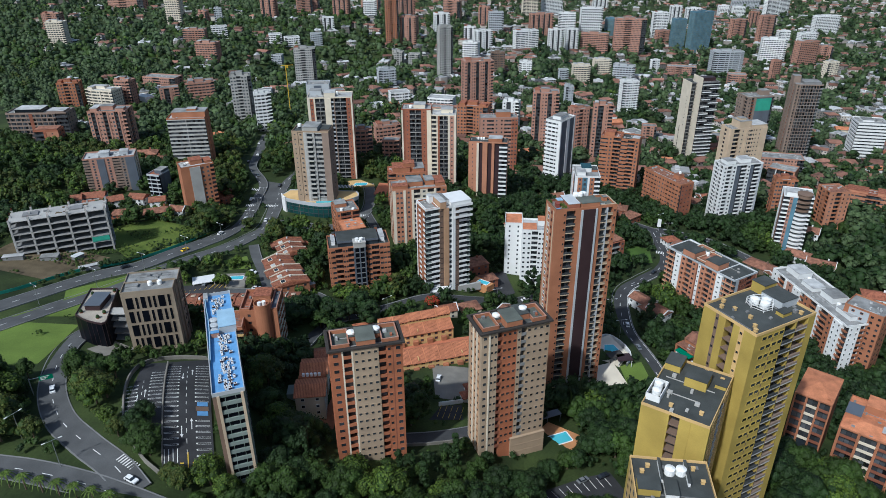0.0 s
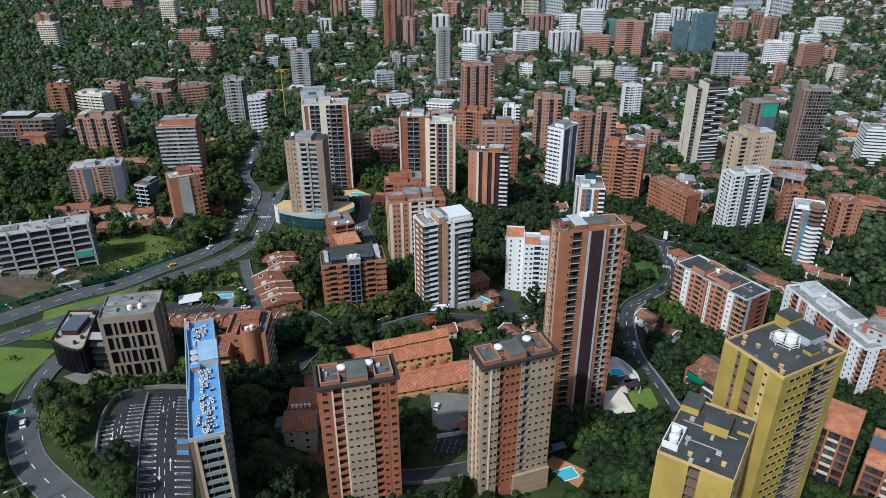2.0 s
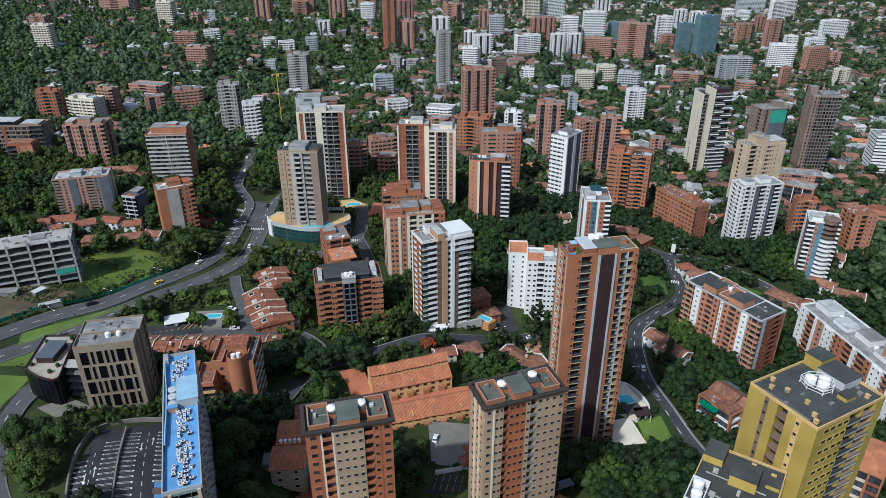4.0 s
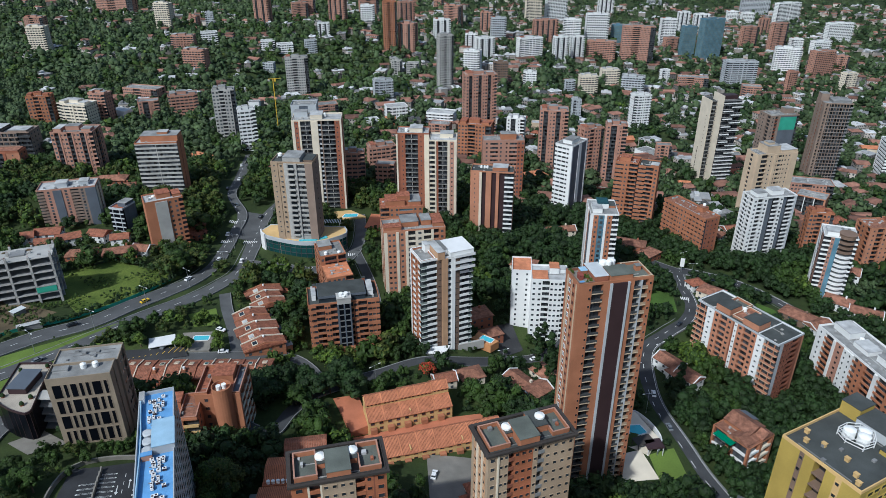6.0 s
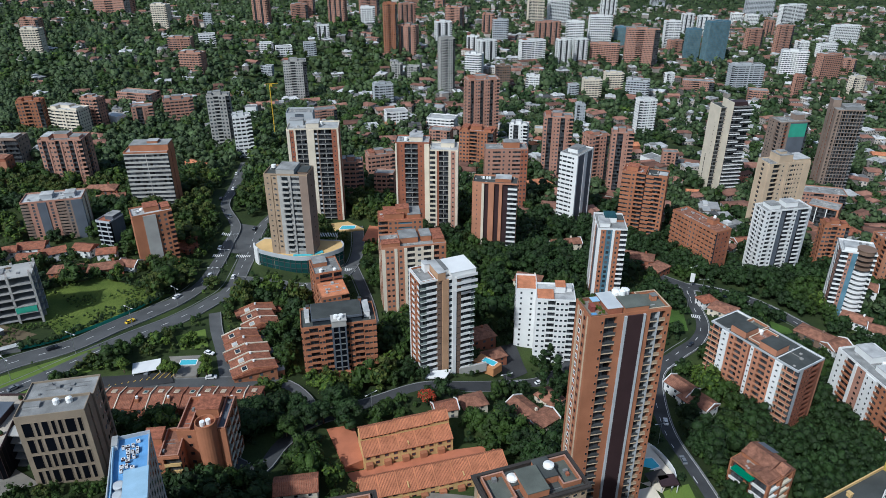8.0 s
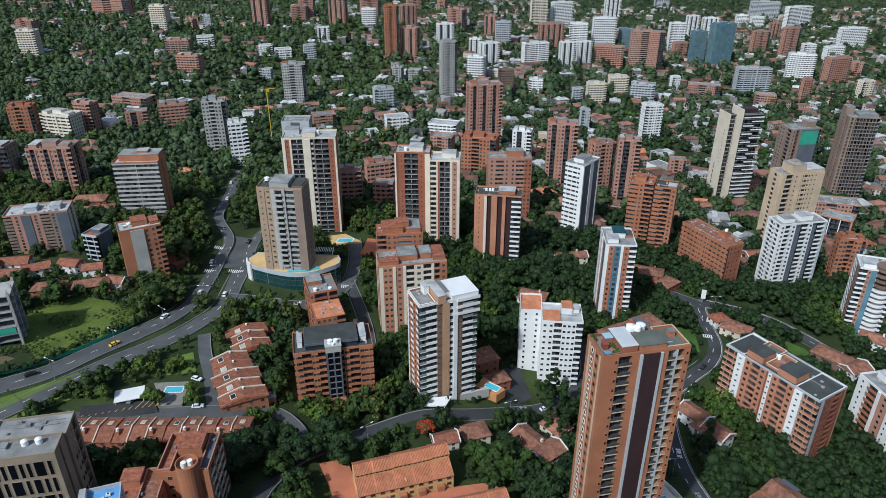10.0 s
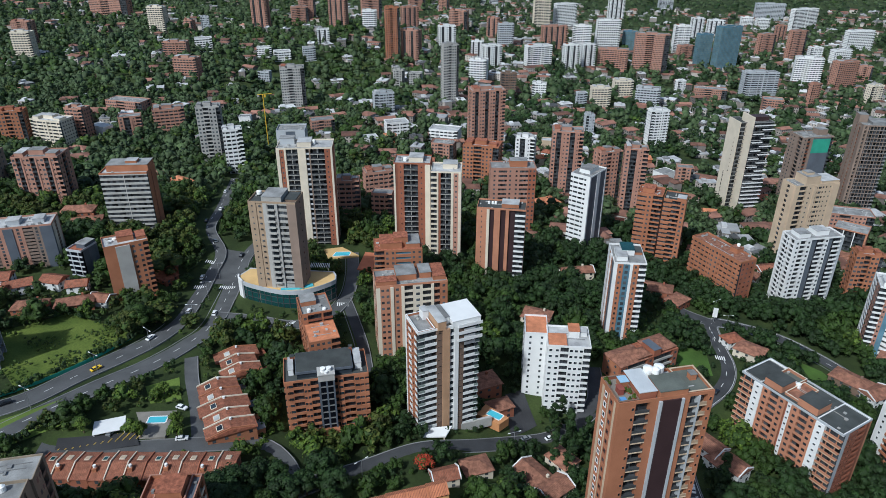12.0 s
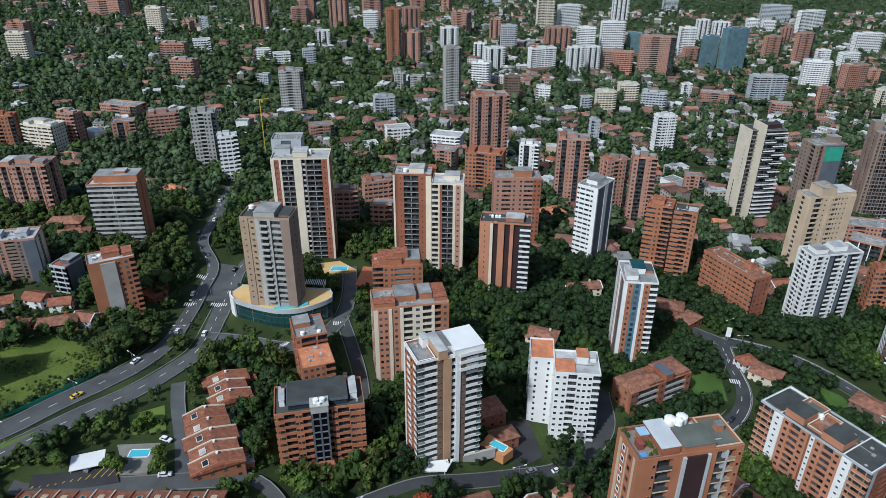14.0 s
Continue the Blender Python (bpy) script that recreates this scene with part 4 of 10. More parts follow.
take(-142, 234, 10, 15, 13)
take(-141, 215, 12, 7, -24)
out_ = [(-5.3, -7.1), (-2.5, -9.2), (1.2, -11.4), (5.4, -13.0), (8.0, -13.6), (9.0, -12.8), (9.1, -11.6), (6.1, 0.0), (2.9, 13.3), (-8.5, 12.9)]
s_ = Shape()
s_.prism(out_, -3.0, 13.2)
part("glass_wall", s_, "black_glass", black, "black mirrored glass walls")
s_ = Shape()
s_.prism([(a * 0.985, b * 0.985) for a, b in out_], 13.2, 13.3)
part("roof_deck", s_, "paving_pale", black, "pale brown paved roof deck")
for i_ in range(len(out_)):
    (xa_, ya_), (xb_, yb_) = out_[i_], out_[(i_ + 1) % len(out_)]
    s_ = Shape()
    s_.prism([(xa_, ya_), (xb_, yb_), (xb_ * 0.97, yb_ * 0.97), (xa_ * 0.97, ya_ * 0.97)], 13.2, 14.0)
    part("parapet", s_, "dark_panel", black)
    for q_ in range(max(1, int(math.hypot(xb_ - xa_, yb_ - ya_) / 2.2))):
        f_ = q_ / max(1, int(math.hypot(xb_ - xa_, yb_ - ya_) / 2.2))
        x_, y_ = xa_ + (xb_ - xa_) * f_, ya_ + (yb_ - ya_) * f_
        s_ = Shape()
        s_.box(x_ - 0.05, x_ + 0.05, y_ - 0.05, y_ + 0.05, -1.0, 13.2)
        part("mullion", s_, "dark_panel", black)
s_ = Shape()
s_.box(-3.0, 3.0, -3.4, 6.4, 13.3, 15.6)
k_ = part("roof_pavilion", s_, "dark_panel", black, "dark roof pavilion")
s_ = Shape()
s_.box(-3.3, 3.3, -3.8, 6.8, 15.6, 15.9)
part("pavilion_roof", s_, "slate_panel", k_, "slate grey flat roof")
for x_, y_ in ((-4.0, -5.0), (4.5, -9.0), (5.5, -5.5), (-5.5, 8.5), (2.4, 11.0)):
    s_ = Shape()
    s_.tube(x_, y_, 0.6, 13.3, 13.9, 10)
    s_.tube(x_, y_, 0.8, 13.9, 14.8, 9, 1, r1=0.45)
    part("planter", s_, ["brick_dark", "leaf_dark"], black, "round planter with a clipped shrub")
for k_ in range(5):
    s_ = Shape()
    s_.box(6.8, 16.5, -6.4 + 0.2 * k_, -1.0, 1.2 + k_ * 2.9, 1.6 + k_ * 2.9)
    part("link_deck", s_, "concrete_dark" if k_ < 4 else "concrete", black, "grey linking balcony")

# the yellow group
YW, GW = "stucco_yellow", {"n": 2, "ww": 1.5, "wh": 1.1, "frame": "stucco_yellow"}
y_one = block("apartment_tower", 49.7, 141.9, -33, 17.6, 24.5, 65.8, 20,
    [("w", 7.4, YW), ("b", 2.6, "stucco_brown", {"rail": "stucco_brown", "ph": 0.3}), ("w", 2.8, YW), ("w", 4.6, YW, {"a": 0.12})],
    [("w", 1, YW)], [("n", 3, "stucco_ochre", {"n": 4, "ww": 1.3, "wh": 1.1}), ("b", 2, "paint_grey"), ("n", 3, "stucco_ochre", {"n": 4, "ww": 1.3, "wh": 1.1})], wall=YW, z0=8, fine=True, d=2.4, roof="roof_bitumen", cap="stucco_ochre", parapet=0.8,
    label="yellow stucco tower with a dark flat roof and slots", category="apartment tower",
    pent=[(-8.5, -4.2, 6.0, 11.9, 2.2, YW), (-1.8, 4.0, 1.5, 7.2, 3.0, YW), (5.5, 8.4, 5.0, 8.0, 1.2, YW)], tanks=[(-7.0, -4.0, 1.2, 1.7, 1.0), (-6.6, -7.0, 1.2, 1.5, 1.0)])
s_ = Shape()
t_ = y_one["top"]
for x0_, x1_, y0_, y1_ in ((-8.6, -5.0, -9.6, -9.4), (-8.6, -5.0, -2.2, -2.0), (-8.7, -8.5, -9.6, -2.0), (-5.1, -4.9, -9.6, -2.0)):
    s_.box(x0_, x1_, y0_, y1_, t_ + 0.15, t_ + 2.2)
part("tank_screen", s_, "paint_white", y_one, "white wall round the tanks")
y_two = block("apartment_tower", 71.4, 166.0, -62, 18.0, 23.4, 81.2, 27,
    [("w", 4.6, YW), ("n", 1.1, "stucco_brown", {"n": 1, "ww": 0.7, "wh": 0.8}), ("w", 2.4, YW), ("b", 2.6, "stucco_brown", {"rail": "stucco_brown", "ph": 0.3}), ("w", 2.2, YW), ("n", 1.4, "stucco_ochre", {"n": 1, "ww": 0.8, "wh": 0.8}), ("w", 4.0, YW)],
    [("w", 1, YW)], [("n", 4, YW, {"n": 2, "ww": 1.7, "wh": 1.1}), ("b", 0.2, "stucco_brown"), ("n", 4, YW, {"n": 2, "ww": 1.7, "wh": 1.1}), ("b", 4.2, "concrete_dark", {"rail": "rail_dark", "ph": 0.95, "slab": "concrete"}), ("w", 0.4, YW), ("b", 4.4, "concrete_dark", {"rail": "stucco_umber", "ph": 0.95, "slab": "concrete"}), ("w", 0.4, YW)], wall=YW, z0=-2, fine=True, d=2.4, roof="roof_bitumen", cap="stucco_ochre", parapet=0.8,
    label="tallest yellow stucco tower with grey balcony bands", category="apartment tower",
    pent=[(-8.8, -4.4, 6.5, 11.5, 3.4, YW), (-4.0, 3.0, 5.0, 11.4, 2.4, "paint_grey"), (3.6, 6.0, 2.0, 5.5, 1.2, YW)], tanks=[(-2.4, 0.4, 1.3, 1.9, 0.6), (0.4, 1.2, 1.3, 1.9, 0.6), (-0.6, 2.9, 1.3, 1.9, 0.6)])
for x_, y_ in ((-4.2, -0.6), (-1.6, -1.6), (1.8, -0.6), (2.2, 2.4), (0.4, 4.6), (-2.6, 4.4), (-4.2, 2.2)):
    s_ = Shape()
    s_.box(x_ - 0.07, x_ + 0.07, y_ - 0.07, y_ + 0.07, y_two["top"] + 0.12, y_two["top"] + 2.2)
    part("rack_post", s_, "paint_white", y_two, "white steel post")
for z_ in (0.55, 1.3, 2.1):
    s_ = Shape()
    loop_ = [(-4.2, -0.6), (-1.6, -1.6), (1.8, -0.6), (2.2, 2.4), (0.4, 4.6), (-2.6, 4.4), (-4.2, 2.2)]
    for q_ in range(7):
        (xa_, ya_), (xb_, yb_) = loop_[q_], loop_[(q_ + 1) % 7]
        d_ = Vector((yb_ - ya_, xa_ - xb_)).normalized() * 0.07
        s_.prism([(xa_ - d_.x, ya_ - d_.y), (xb_ - d_.x, yb_ - d_.y), (xb_ + d_.x, yb_ + d_.y), (xa_ + d_.x, ya_ + d_.y)], y_two["top"] + z_, y_two["top"] + z_ + 0.12)
    part("rack_rail", s_, "paint_white", y_two, "white steel rail round the tanks")
y_three = block("apartment_tower", 43.1, 113.7, -7, 18.8, 18, 57.4, 17, [("w", 1, YW)], [("n", 1, "stucco_ochre", {"n": 4, "ww": 1.3, "wh": 1.1})], [("w", 1, YW)], wall=YW, z0=14, fine=False, d=2.0, roof="roof_bitumen", cap="stucco_ochre", parapet=0.8,
    label="lowest yellow tower with white tanks on its roof", category="apartment tower",
    pent=[(-8.8, -3.6, -3.5, 0.5, 2.2, YW), (-2.4, 0.6, -4, 1.0, 1.6, "paint_white"), (3.5, 4.0, 0.5, 8.0, 1.4, "paint_white"), (-2.8, -2.4, 1.0, 8.0, 1.4, "paint_white")], tanks=[(-0.4, 4.2, 1.3, 1.7, 0.4), (2.3, 4.4, 1.3, 1.7, 0.4)])
for b_, spots_ in ((y_one, ((-2, -9), (5.5, -8), (6.5, 9), (2, 10))), (y_two, ((-7.4, -6), (-5.6, -8.6), (-3, -6.4), (5.6, -8.4), (7.2, -10), (7, 8), (2, -6))), (y_three, ((-7, 4), (-5.4, 6), (5.6, 6.2), (7.2, 2)))):
    for x_, y_ in spots_:
        s_ = Shape()
        s_.box(x_ - 0.45, x_ + 0.45, y_ - 0.35, y_ + 0.35, b_["top"] + 0.1, b_["top"] + 1.0)
        s_.box(x_ - 0.55, x_ + 0.55, y_ - 0.45, y_ + 0.45, b_["top"] + 1.0, b_["top"] + 1.12)
        part("vent", s_, "stucco_ochre", b_)

# ---- slabs and towers on the right of the valley street ----
OB = {"rail": "brick_orange", "ph": 1.0}
# right end gets darker brick than the front: its shade is in the colour
slab = block("apartment_building", 116.5, 330.3, -58.7, 43, 17.5, 14.6, 11,
    [("b", 4.6, "brick_salmon", {"rail": "brick_salmon", "ph": 1.0, "slab": "stucco_beige", "posts": 2, "post_mat": "brick_salmon"}), ("n", 2.8, "paint_white", {"n": 1, "ww": 1.0, "wh": 0.8, "a": -0.4}), ("n", 2.4, "brick_salmon", {"n": 1, "ww": 1.3, "wh": 1.2, "frame": "brick_salmon"}), ("b", 2.8, "brick_salmon", {"rail": "brick_salmon", "ph": 1.0}), ("n", 2.4, "brick_salmon", {"n": 1, "ww": 1.3, "wh": 1.2, "frame": "brick_salmon"}), ("w", 0.6, "brick_red", {"a": 0.8}), ("n", 1.2, "paint_white", {"n": 1, "ww": 0.8, "wh": 0.8}), ("n", 2.4, "brick_salmon", {"n": 1, "ww": 1.3, "wh": 1.2, "frame": "brick_salmon"}), ("b", 2.8, "brick_salmon", {"rail": "brick_salmon", "ph": 1.0}), ("n", 2.4, "brick_salmon", {"n": 1, "ww": 1.3, "wh": 1.2, "frame": "brick_salmon"}), ("n", 2.6, "paint_white", {"n": 1, "ww": 1.0, "wh": 0.8, "a": -0.4}), ("b", 5.0, "brick_salmon", {"rail": "brick_salmon", "slab": "stucco_beige", "posts": 2, "post_mat": "brick_salmon"})],
    None, [("w", 1.2, "paint_grey"), ("n", 3, "brick_dark", {"n": 3, "ww": 1.0, "wh": 1.0}), ("b", 2.4, "brick_dark"), ("w", 0.8, "brick_dark")], wall="brick_salmon", z0=-16.5, fine=True, roof="roof_bitumen", cap="paint_grey",
    label="long orange brick slab with white end panels", category="apartment building",
    pent=[(-12.5, -5.0, -7.0, 1.0, 3.2, "brick_salmon"), (2.0, 10.0, -7.0, 1.0, 3.2, "brick_salmon"), (-20.6, -13.4, -7.0, 6.6, 0.6, "roof_grey", "roof_bitumen")], tanks=[(-6.4, 2.2, 1.0, 1.6, 0.2), (-4.2, 2.2, 1.0, 1.6, 0.2), (8.0, 2.4, 1.0, 1.6, 0.2)])
curb(slab, -21.2, -13.2, -8.4, 8.4, 0.5, "paint_white", "paint_white", floor="roof_grey")
curb(slab, 11.0, 21.2, -8.4, 8.4, 0.5, "paint_grey", "paint_white", floor="roof_bitumen")
curb(slab, -13.0, -4.6, 1.6, 8.2, 1.4, "brick_salmon", "stucco_cream", floor="roof_green_grey")
curb(slab, -4.2, 1.8, -6.0, 6.0, 1.0, "brick_salmon", "stucco_cream", floor="tile_brown")
block("apartment_building", 172.6, 324.5, -79, 57, 18, 4.6, 9,
    [("n", 3, "paint_white", {"n": 1, "ww": 0.9, "wh": 1.1}), ("b", 3.4, "brick_orange", OB), ("w", 0.8, "paint_white", {"a": -0.5}), ("n", 3, "brick_pink", {"n": 1}), ("n", 3.4, "paint_white", {"n": 2, "ww": 0.8, "wh": 1.1, "a": -0.4}), ("b", 1.6, "brick_orange", OB), ("n", 2.4, "brick_orange", {"n": 1}), ("b", 3.4, "brick_orange", OB), ("w", 1.0, "paint_white", {"a": -0.5}), ("b", 3.4, "brick_orange", OB), ("n", 2.4, "brick_orange", {"n": 1}), ("n", 3.4, "paint_white", {"n": 2, "ww": 0.8, "wh": 1.1, "a": -0.4}), ("b", 1.6, "brick_orange", OB)],
    None, [("n", 2, "paint_white", {"n": 2, "ww": 0.7, "wh": 1.1}), ("b", 1.4, "brick_orange", OB), ("n", 1.6, "paint_white", {"n": 1, "ww": 0.7, "wh": 1.1})], wall="paint_white", z0=-21, fine=True, roof="roof_grey", cap="paint_white", parapet=1.0,
    label="long white block with orange brick balconies", category="apartment building",
    pent=[(-26, -16, -3.0, 5.0, 3.2, "paint_white", "roof_pale"), (-12, -3, -4.0, 3.0, 2.2, "paint_white", "roof_pale"), (0, 9, -2.0, 6.0, 3.2, "paint_white", "roof_grey"), (14, 24, -4.0, 4.0, 2.4, "paint_white", "roof_pale")], tanks=[(-14, 2, 1.0, 1.4, 0.2), (11, 0, 1.0, 1.4, 0.2)])
block("apartment_tower", 186.5, 279.5, -48, 17, 13, 10.6, 13, [("w", 1.4, "brick_orange"), ("n", 5, "paint_grey", {"n": 2, "ww": 1.2, "wh": 1.0, "frame": "brick_orange"}), ("w", 0.8, "paint_grey"), ("n", 4, "brick_orange", {"n": 2})], [("b", 1, "brick_red"), ("w", 1, "brick_orange")], None, wall="brick_orange", z0=-27, fine=True, roof="roof_grey", label="orange brick tower with a pale window panel", category="apartment tower")
block("apartment_tower", 262, 352, -38, 22, 14, 9, 14, [("w", 1, "brick_orange"), ("w", 2.6, "concrete"), ("w", 0.6, "brick_orange"), ("w", 2.6, "concrete"), ("n", 2, "brick_orange", {"n": 2})], None, None, wall="brick_orange", z0=-32, fine=False, roof="roof_grey", label="orange brick tower with blank grey panels", category="apartment tower")
block("apartment_building", 38.6, 334.6, -4, 17.4, 15, 22.6, 12,
    [("n", 4, "paint_white", {"n": 2, "ww": 1.2, "wh": 1.1}), ("b", 2.6, "paint_white"), ("n", 4.6, "paint_white", {"n": 3, "ww": 1.2, "wh": 1.1}), ("b", 2.2, "paint_white")],
    [("n", 1, "paint_white", {"n": 4, "ww": 0.8, "wh": 1.1})], None, wall="paint_white", z0=-12.5, fine=True, roof="roof_pale", parapet=0.9,
    label="white stucco block with small windows and balconies", category="apartment building", pent=[(-8.2, -1.0, -7.0, 1.0, 0.9, "paint_white", "tile_orange"), (0.0, 4.5, 0.0, 6.0, 3.0, "paint_white", "tile_orange"), (4.6, 7.6, 1.0, 5.0, 2.0, "paint_white", "roof_pale")])
block("apartment_building", 30.2, 343.6, -4, 9.5, 14, 22.6, 12, [("n", 1, "paint_white", {"n": 2, "ww": 0.9, "wh": 1.1})], [("n", 1, "paint_white", {"n": 3, "ww": 0.7, "wh": 1.1})], None, wall="paint_white", z0=-12, fine=False, roof="tile_orange", label="rear wing of the white block with a tiled roof", category="apartment building")
block("apartment_tower", 74.7, 387.4, -4, 15, 20, 32.6, 16,
    [("w", 1.3, "paint_white"), ("n", 2.0, "brick_orange", {"n": 1, "ww": 0.9, "wh": 1.2}), ("n", 2.4, "glass_blue", {"n": 1, "ww": 1.4, "wh": 1.5, "a": 0.25}), ("w", 0.9, "paint_white", {"a": -0.4}), ("n", 2.2, "brick_orange", {"n": 1, "ww": 0.9, "wh": 1.2}), ("b", 2.6, "paint_grey", {"rail": "paint_white"})],
    [("w", 2, "paint_white"), ("n", 1.6, "brick_orange", {"n": 1, "ww": 0.9, "wh": 1.2}), ("w", 1.2, "paint_white", {"a": -0.4}), ("n", 1.6, "brick_orange", {"n": 1, "ww": 0.9, "wh": 1.2}), ("w", 2, "slate_panel")], [("b", 1, "paint_grey", {"rail": "paint_white"})], wall="paint_white", z0=-13, fine=False, roof="roof_grey",
    label="slim white and orange tower with blue glass bays", category="apartment tower", pent=[(-6.0, -1.0, -7.0, 3.0, 2.4, "paint_white", "roof_pale"), (-3.0, 3.0, -1.0, 7.5, 2.8, "paint_white", "glass_teal"), (3.2, 6.8, 0, 6, 1.4, "brick_orange", "roof_bitumen")])
block("apartment_building", 140.2, 470.8, -64, 37, 12, 6.5, 9, [("r", 5, "brick_orange", {"band": 0.6, "piers": 5, "pw": 0.9}), ("n", 2, "brick_orange", {"n": 2}), ("r", 5, "brick_orange", {"band": 0.6, "piers": 5, "pw": 0.9})], None, [("n", 1, "brick_red", {"n": 3, "ww": 0.9, "wh": 0.9})], wall="brick_orange", z0=-20, fine=False, roof="tile_brown", label="orange brick slab with deep window rows", category="apartment building", pent=[(4, 9, 0.5, 5.5, 3, "brick_orange")], tanks=[(6.4, 4, 0.9, 1.3, 3.2)])
block("apartment_tower", 184.2, 439.6, 12, 29.5, 12, 19.4, 15,
    [("n", 2.2, "paint_white", {"n": 1, "ww": 1.1, "wh": 1.1}), ("b", 2.6, "paint_white"), ("n", 2.2, "paint_white", {"n": 1}), ("g", 2.6, "slate_panel", {"a": 0.9}), ("b", 3.2, "paint_white"), ("n", 1.6, "paint_white", {"n": 1}), ("g", 2.2, "slate_panel", {"a": 0.9}), ("b", 3.4, "paint_white"), ("w", 1, "paint_grey")],
    [("b", 1.4, "paint_white"), ("n", 1, "paint_white", {"n": 1}), ("b", 1.4, "paint_white")], None, wall="paint_white", z0=-22, fine=False, roof="roof_grey", label="broad white tower with grey recesses and balconies", category="apartment tower", pent=[(-11, -4, -3, 4, 2.6, "paint_white", "roof_grey"), (0, 8, -2, 4.5, 3.0, "paint_white", "roof_pale")])
c_y = block("apartment_tower", 206.5, 396.0, -20, 17, 16, 16.5, 14,
    [("b", 3, "paint_white", {"rail": "paint_white"}), ("n", 1.4, "brick_pink", {"n": 1, "ww": 0.8, "wh": 1.0}), ("g", 2, "glass_blue", {"a": 0.2}), ("b", 4.4, "paint_white", {"rail": "paint_white"}), ("b", 3, "paint_white", {"rail": "paint_white"})],
    [("b", 2, "paint_white"), ("n", 2, "brick_pink", {"n": 2})], [("w", 1, "stucco_brown")], wall="paint_white", z0=-23, fine=False, roof="roof_pale", label="white tower with curved balconies and a round roof drum", category="apartment tower", pent=[(-7, 0, -6, 2, 2.4, "paint_white", "roof_pale")])
s_ = Shape()
s_.tube(3.2, -6.0, 4.2, c_y["top"] + 0.2, c_y["top"] + 2.4, 20)
s_.tube(3.2, -6.0, 4.6, c_y["top"] + 2.4, c_y["top"] + 2.8, 20)
part("roof_drum", s_, "stucco_brown", c_y, "brown round roof drum")
for k_ in range(13):
    s_ = Shape()
    s_.tube(3.2, -6.0, 4.3, c_y["top"] - (k_ + 1) * 2.82, c_y["top"] - (k_ + 1) * 2.82 + 1.0, 18)
    part("round_balcony", s_, "paint_white" if k_ > 2 else "stucco_brown", c_y)
CW = "stucco_cream"
for x_, y_, w_, d_, z_, k_ in ((211.6, 605.3, 7.5, 15, 34.7, 0), (218.6, 599.1, 16.5, 15, 36.5, 1)):
    b_ = block("apartment_tower", x_, y_, 10, w_, d_, z_, 22,
        [("b", 1, "concrete_dark", {"rail": "rail_dark", "slab": "concrete", "ph": 0.5})], [("w", 1, CW)], [("b", 1, "concrete_dark", {"rail": "rail_dark"})], None, wall=CW, z0=-35.5, roof="roof_bitumen", cap="concrete_dark", parapet=0.7, d=1.6,
        label="tall cream-flanked tower with staggered white balconies" if k_ else "narrow cream-flanked tower with dark glazed floors", category="apartment tower")
    t_ = b_["top"]
    s_ = Shape()
    s_.box(-w_ / 2 - 0.7, -w_ / 2 - 0.02, -d_ / 2 - 0.6, d_ / 2 + 0.3, 0, t_ + (4.6 if k_ else 0.9))
    part("flank_wall", s_, CW, b_, "blank cream flank wall")
    if k_:
        for f_ in range(21):
            s_ = Shape()
            z0_ = t_ - 1.6 - f_ * 3.22
            u0_, u1_ = ((-0.48, 0.5), (-0.46, 0.02), (-0.05, 0.5))[0 if f_ in (0, 12, 14, 16, 18, 20) or f_ > 13 else 1 + f_ % 2]
            s_.box(u0_ * w_, u1_ * w_, -d_ / 2 - 2.0, -d_ / 2 - 0.24, z0_ - 0.15, z0_ + 0.12)
            s_.box(u0_ * w_, u1_ * w_, -d_ / 2 - 2.0, -d_ / 2 - 1.86, z0_ + 0.12, z0_ + 0.75)
            part("projecting_balcony", s_, "paint_white", b_, "white projecting balcony")
        s_ = Shape()
        s_.box(-w_ / 2 + 1, w_ / 2 - 2, -3, 4, t_ + 0.1, t_ + 3.4)
        part("penthouse", s_, "dark_panel", b_)
    else:
        s_ = Shape()
        for f_ in range(9):
            s_.box(-w_ / 2 - 0.74, -w_ / 2 - 0.7, 1.5, 2.3, 4 + f_ * 3.2, 6.6 + f_ * 3.2)
            s_.box(-w_ / 2 - 0.74, -w_ / 2 - 0.7, -4.0, -3.5, 34 + f_ * 3.2, 34.9 + f_ * 3.2)
        part("slit_window_set", s_, "glass", b_, kind="stuff")
b_ = block("apartment_tower", 278.5, 640.0, 10, 27, 18, 12.0, 17,
    [("n", 2, "stucco_umber", {"n": 1, "ww": 1.0, "wh": 1.2}), ("b", 1.3, "brick_dark", {"rail": "brick_dark"}), ("w", 1.0, "stucco_umber", {"a": -0.3}), ("g", 8.0, "slate_panel", {"a": 0.1}), ("b", 1.2, "stucco_umber", {"rail": "rail_dark"})],
    [("n", 2, "stucco_umber", {"n": 2, "ww": 1.2, "wh": 1.2}), ("w", 0.8, "stucco_umber", {"a": -0.3}), ("b", 1.4, "stucco_umber", {"rail": "stucco_umber"})], None, None, wall="stucco_umber", z0=-43, roof="roof_grey", label="brown tower with netting over a dark front", category="apartment tower", pent=[(3.5, 12.0, -2.0, 5.0, 4.6, "stucco_umber", "roof_grey"), (-12, -7, -6, 4, 1.6, "concrete", "roof_grey")])
s_ = Shape()
s_.box(-5.2, 10.6, -9.25, -9.1, b_["top"] - 12.5, b_["top"] - 1.0)
part("safety_net", s_, "net_green", b_, "green safety net")
s_ = Shape()
s_.box(-5.2, 10.6, -9.22, -9.1, b_["top"] - 40, b_["top"] - 12.5)
part("site_netting", s_, "slate_panel", b_, "dark blue site netting")
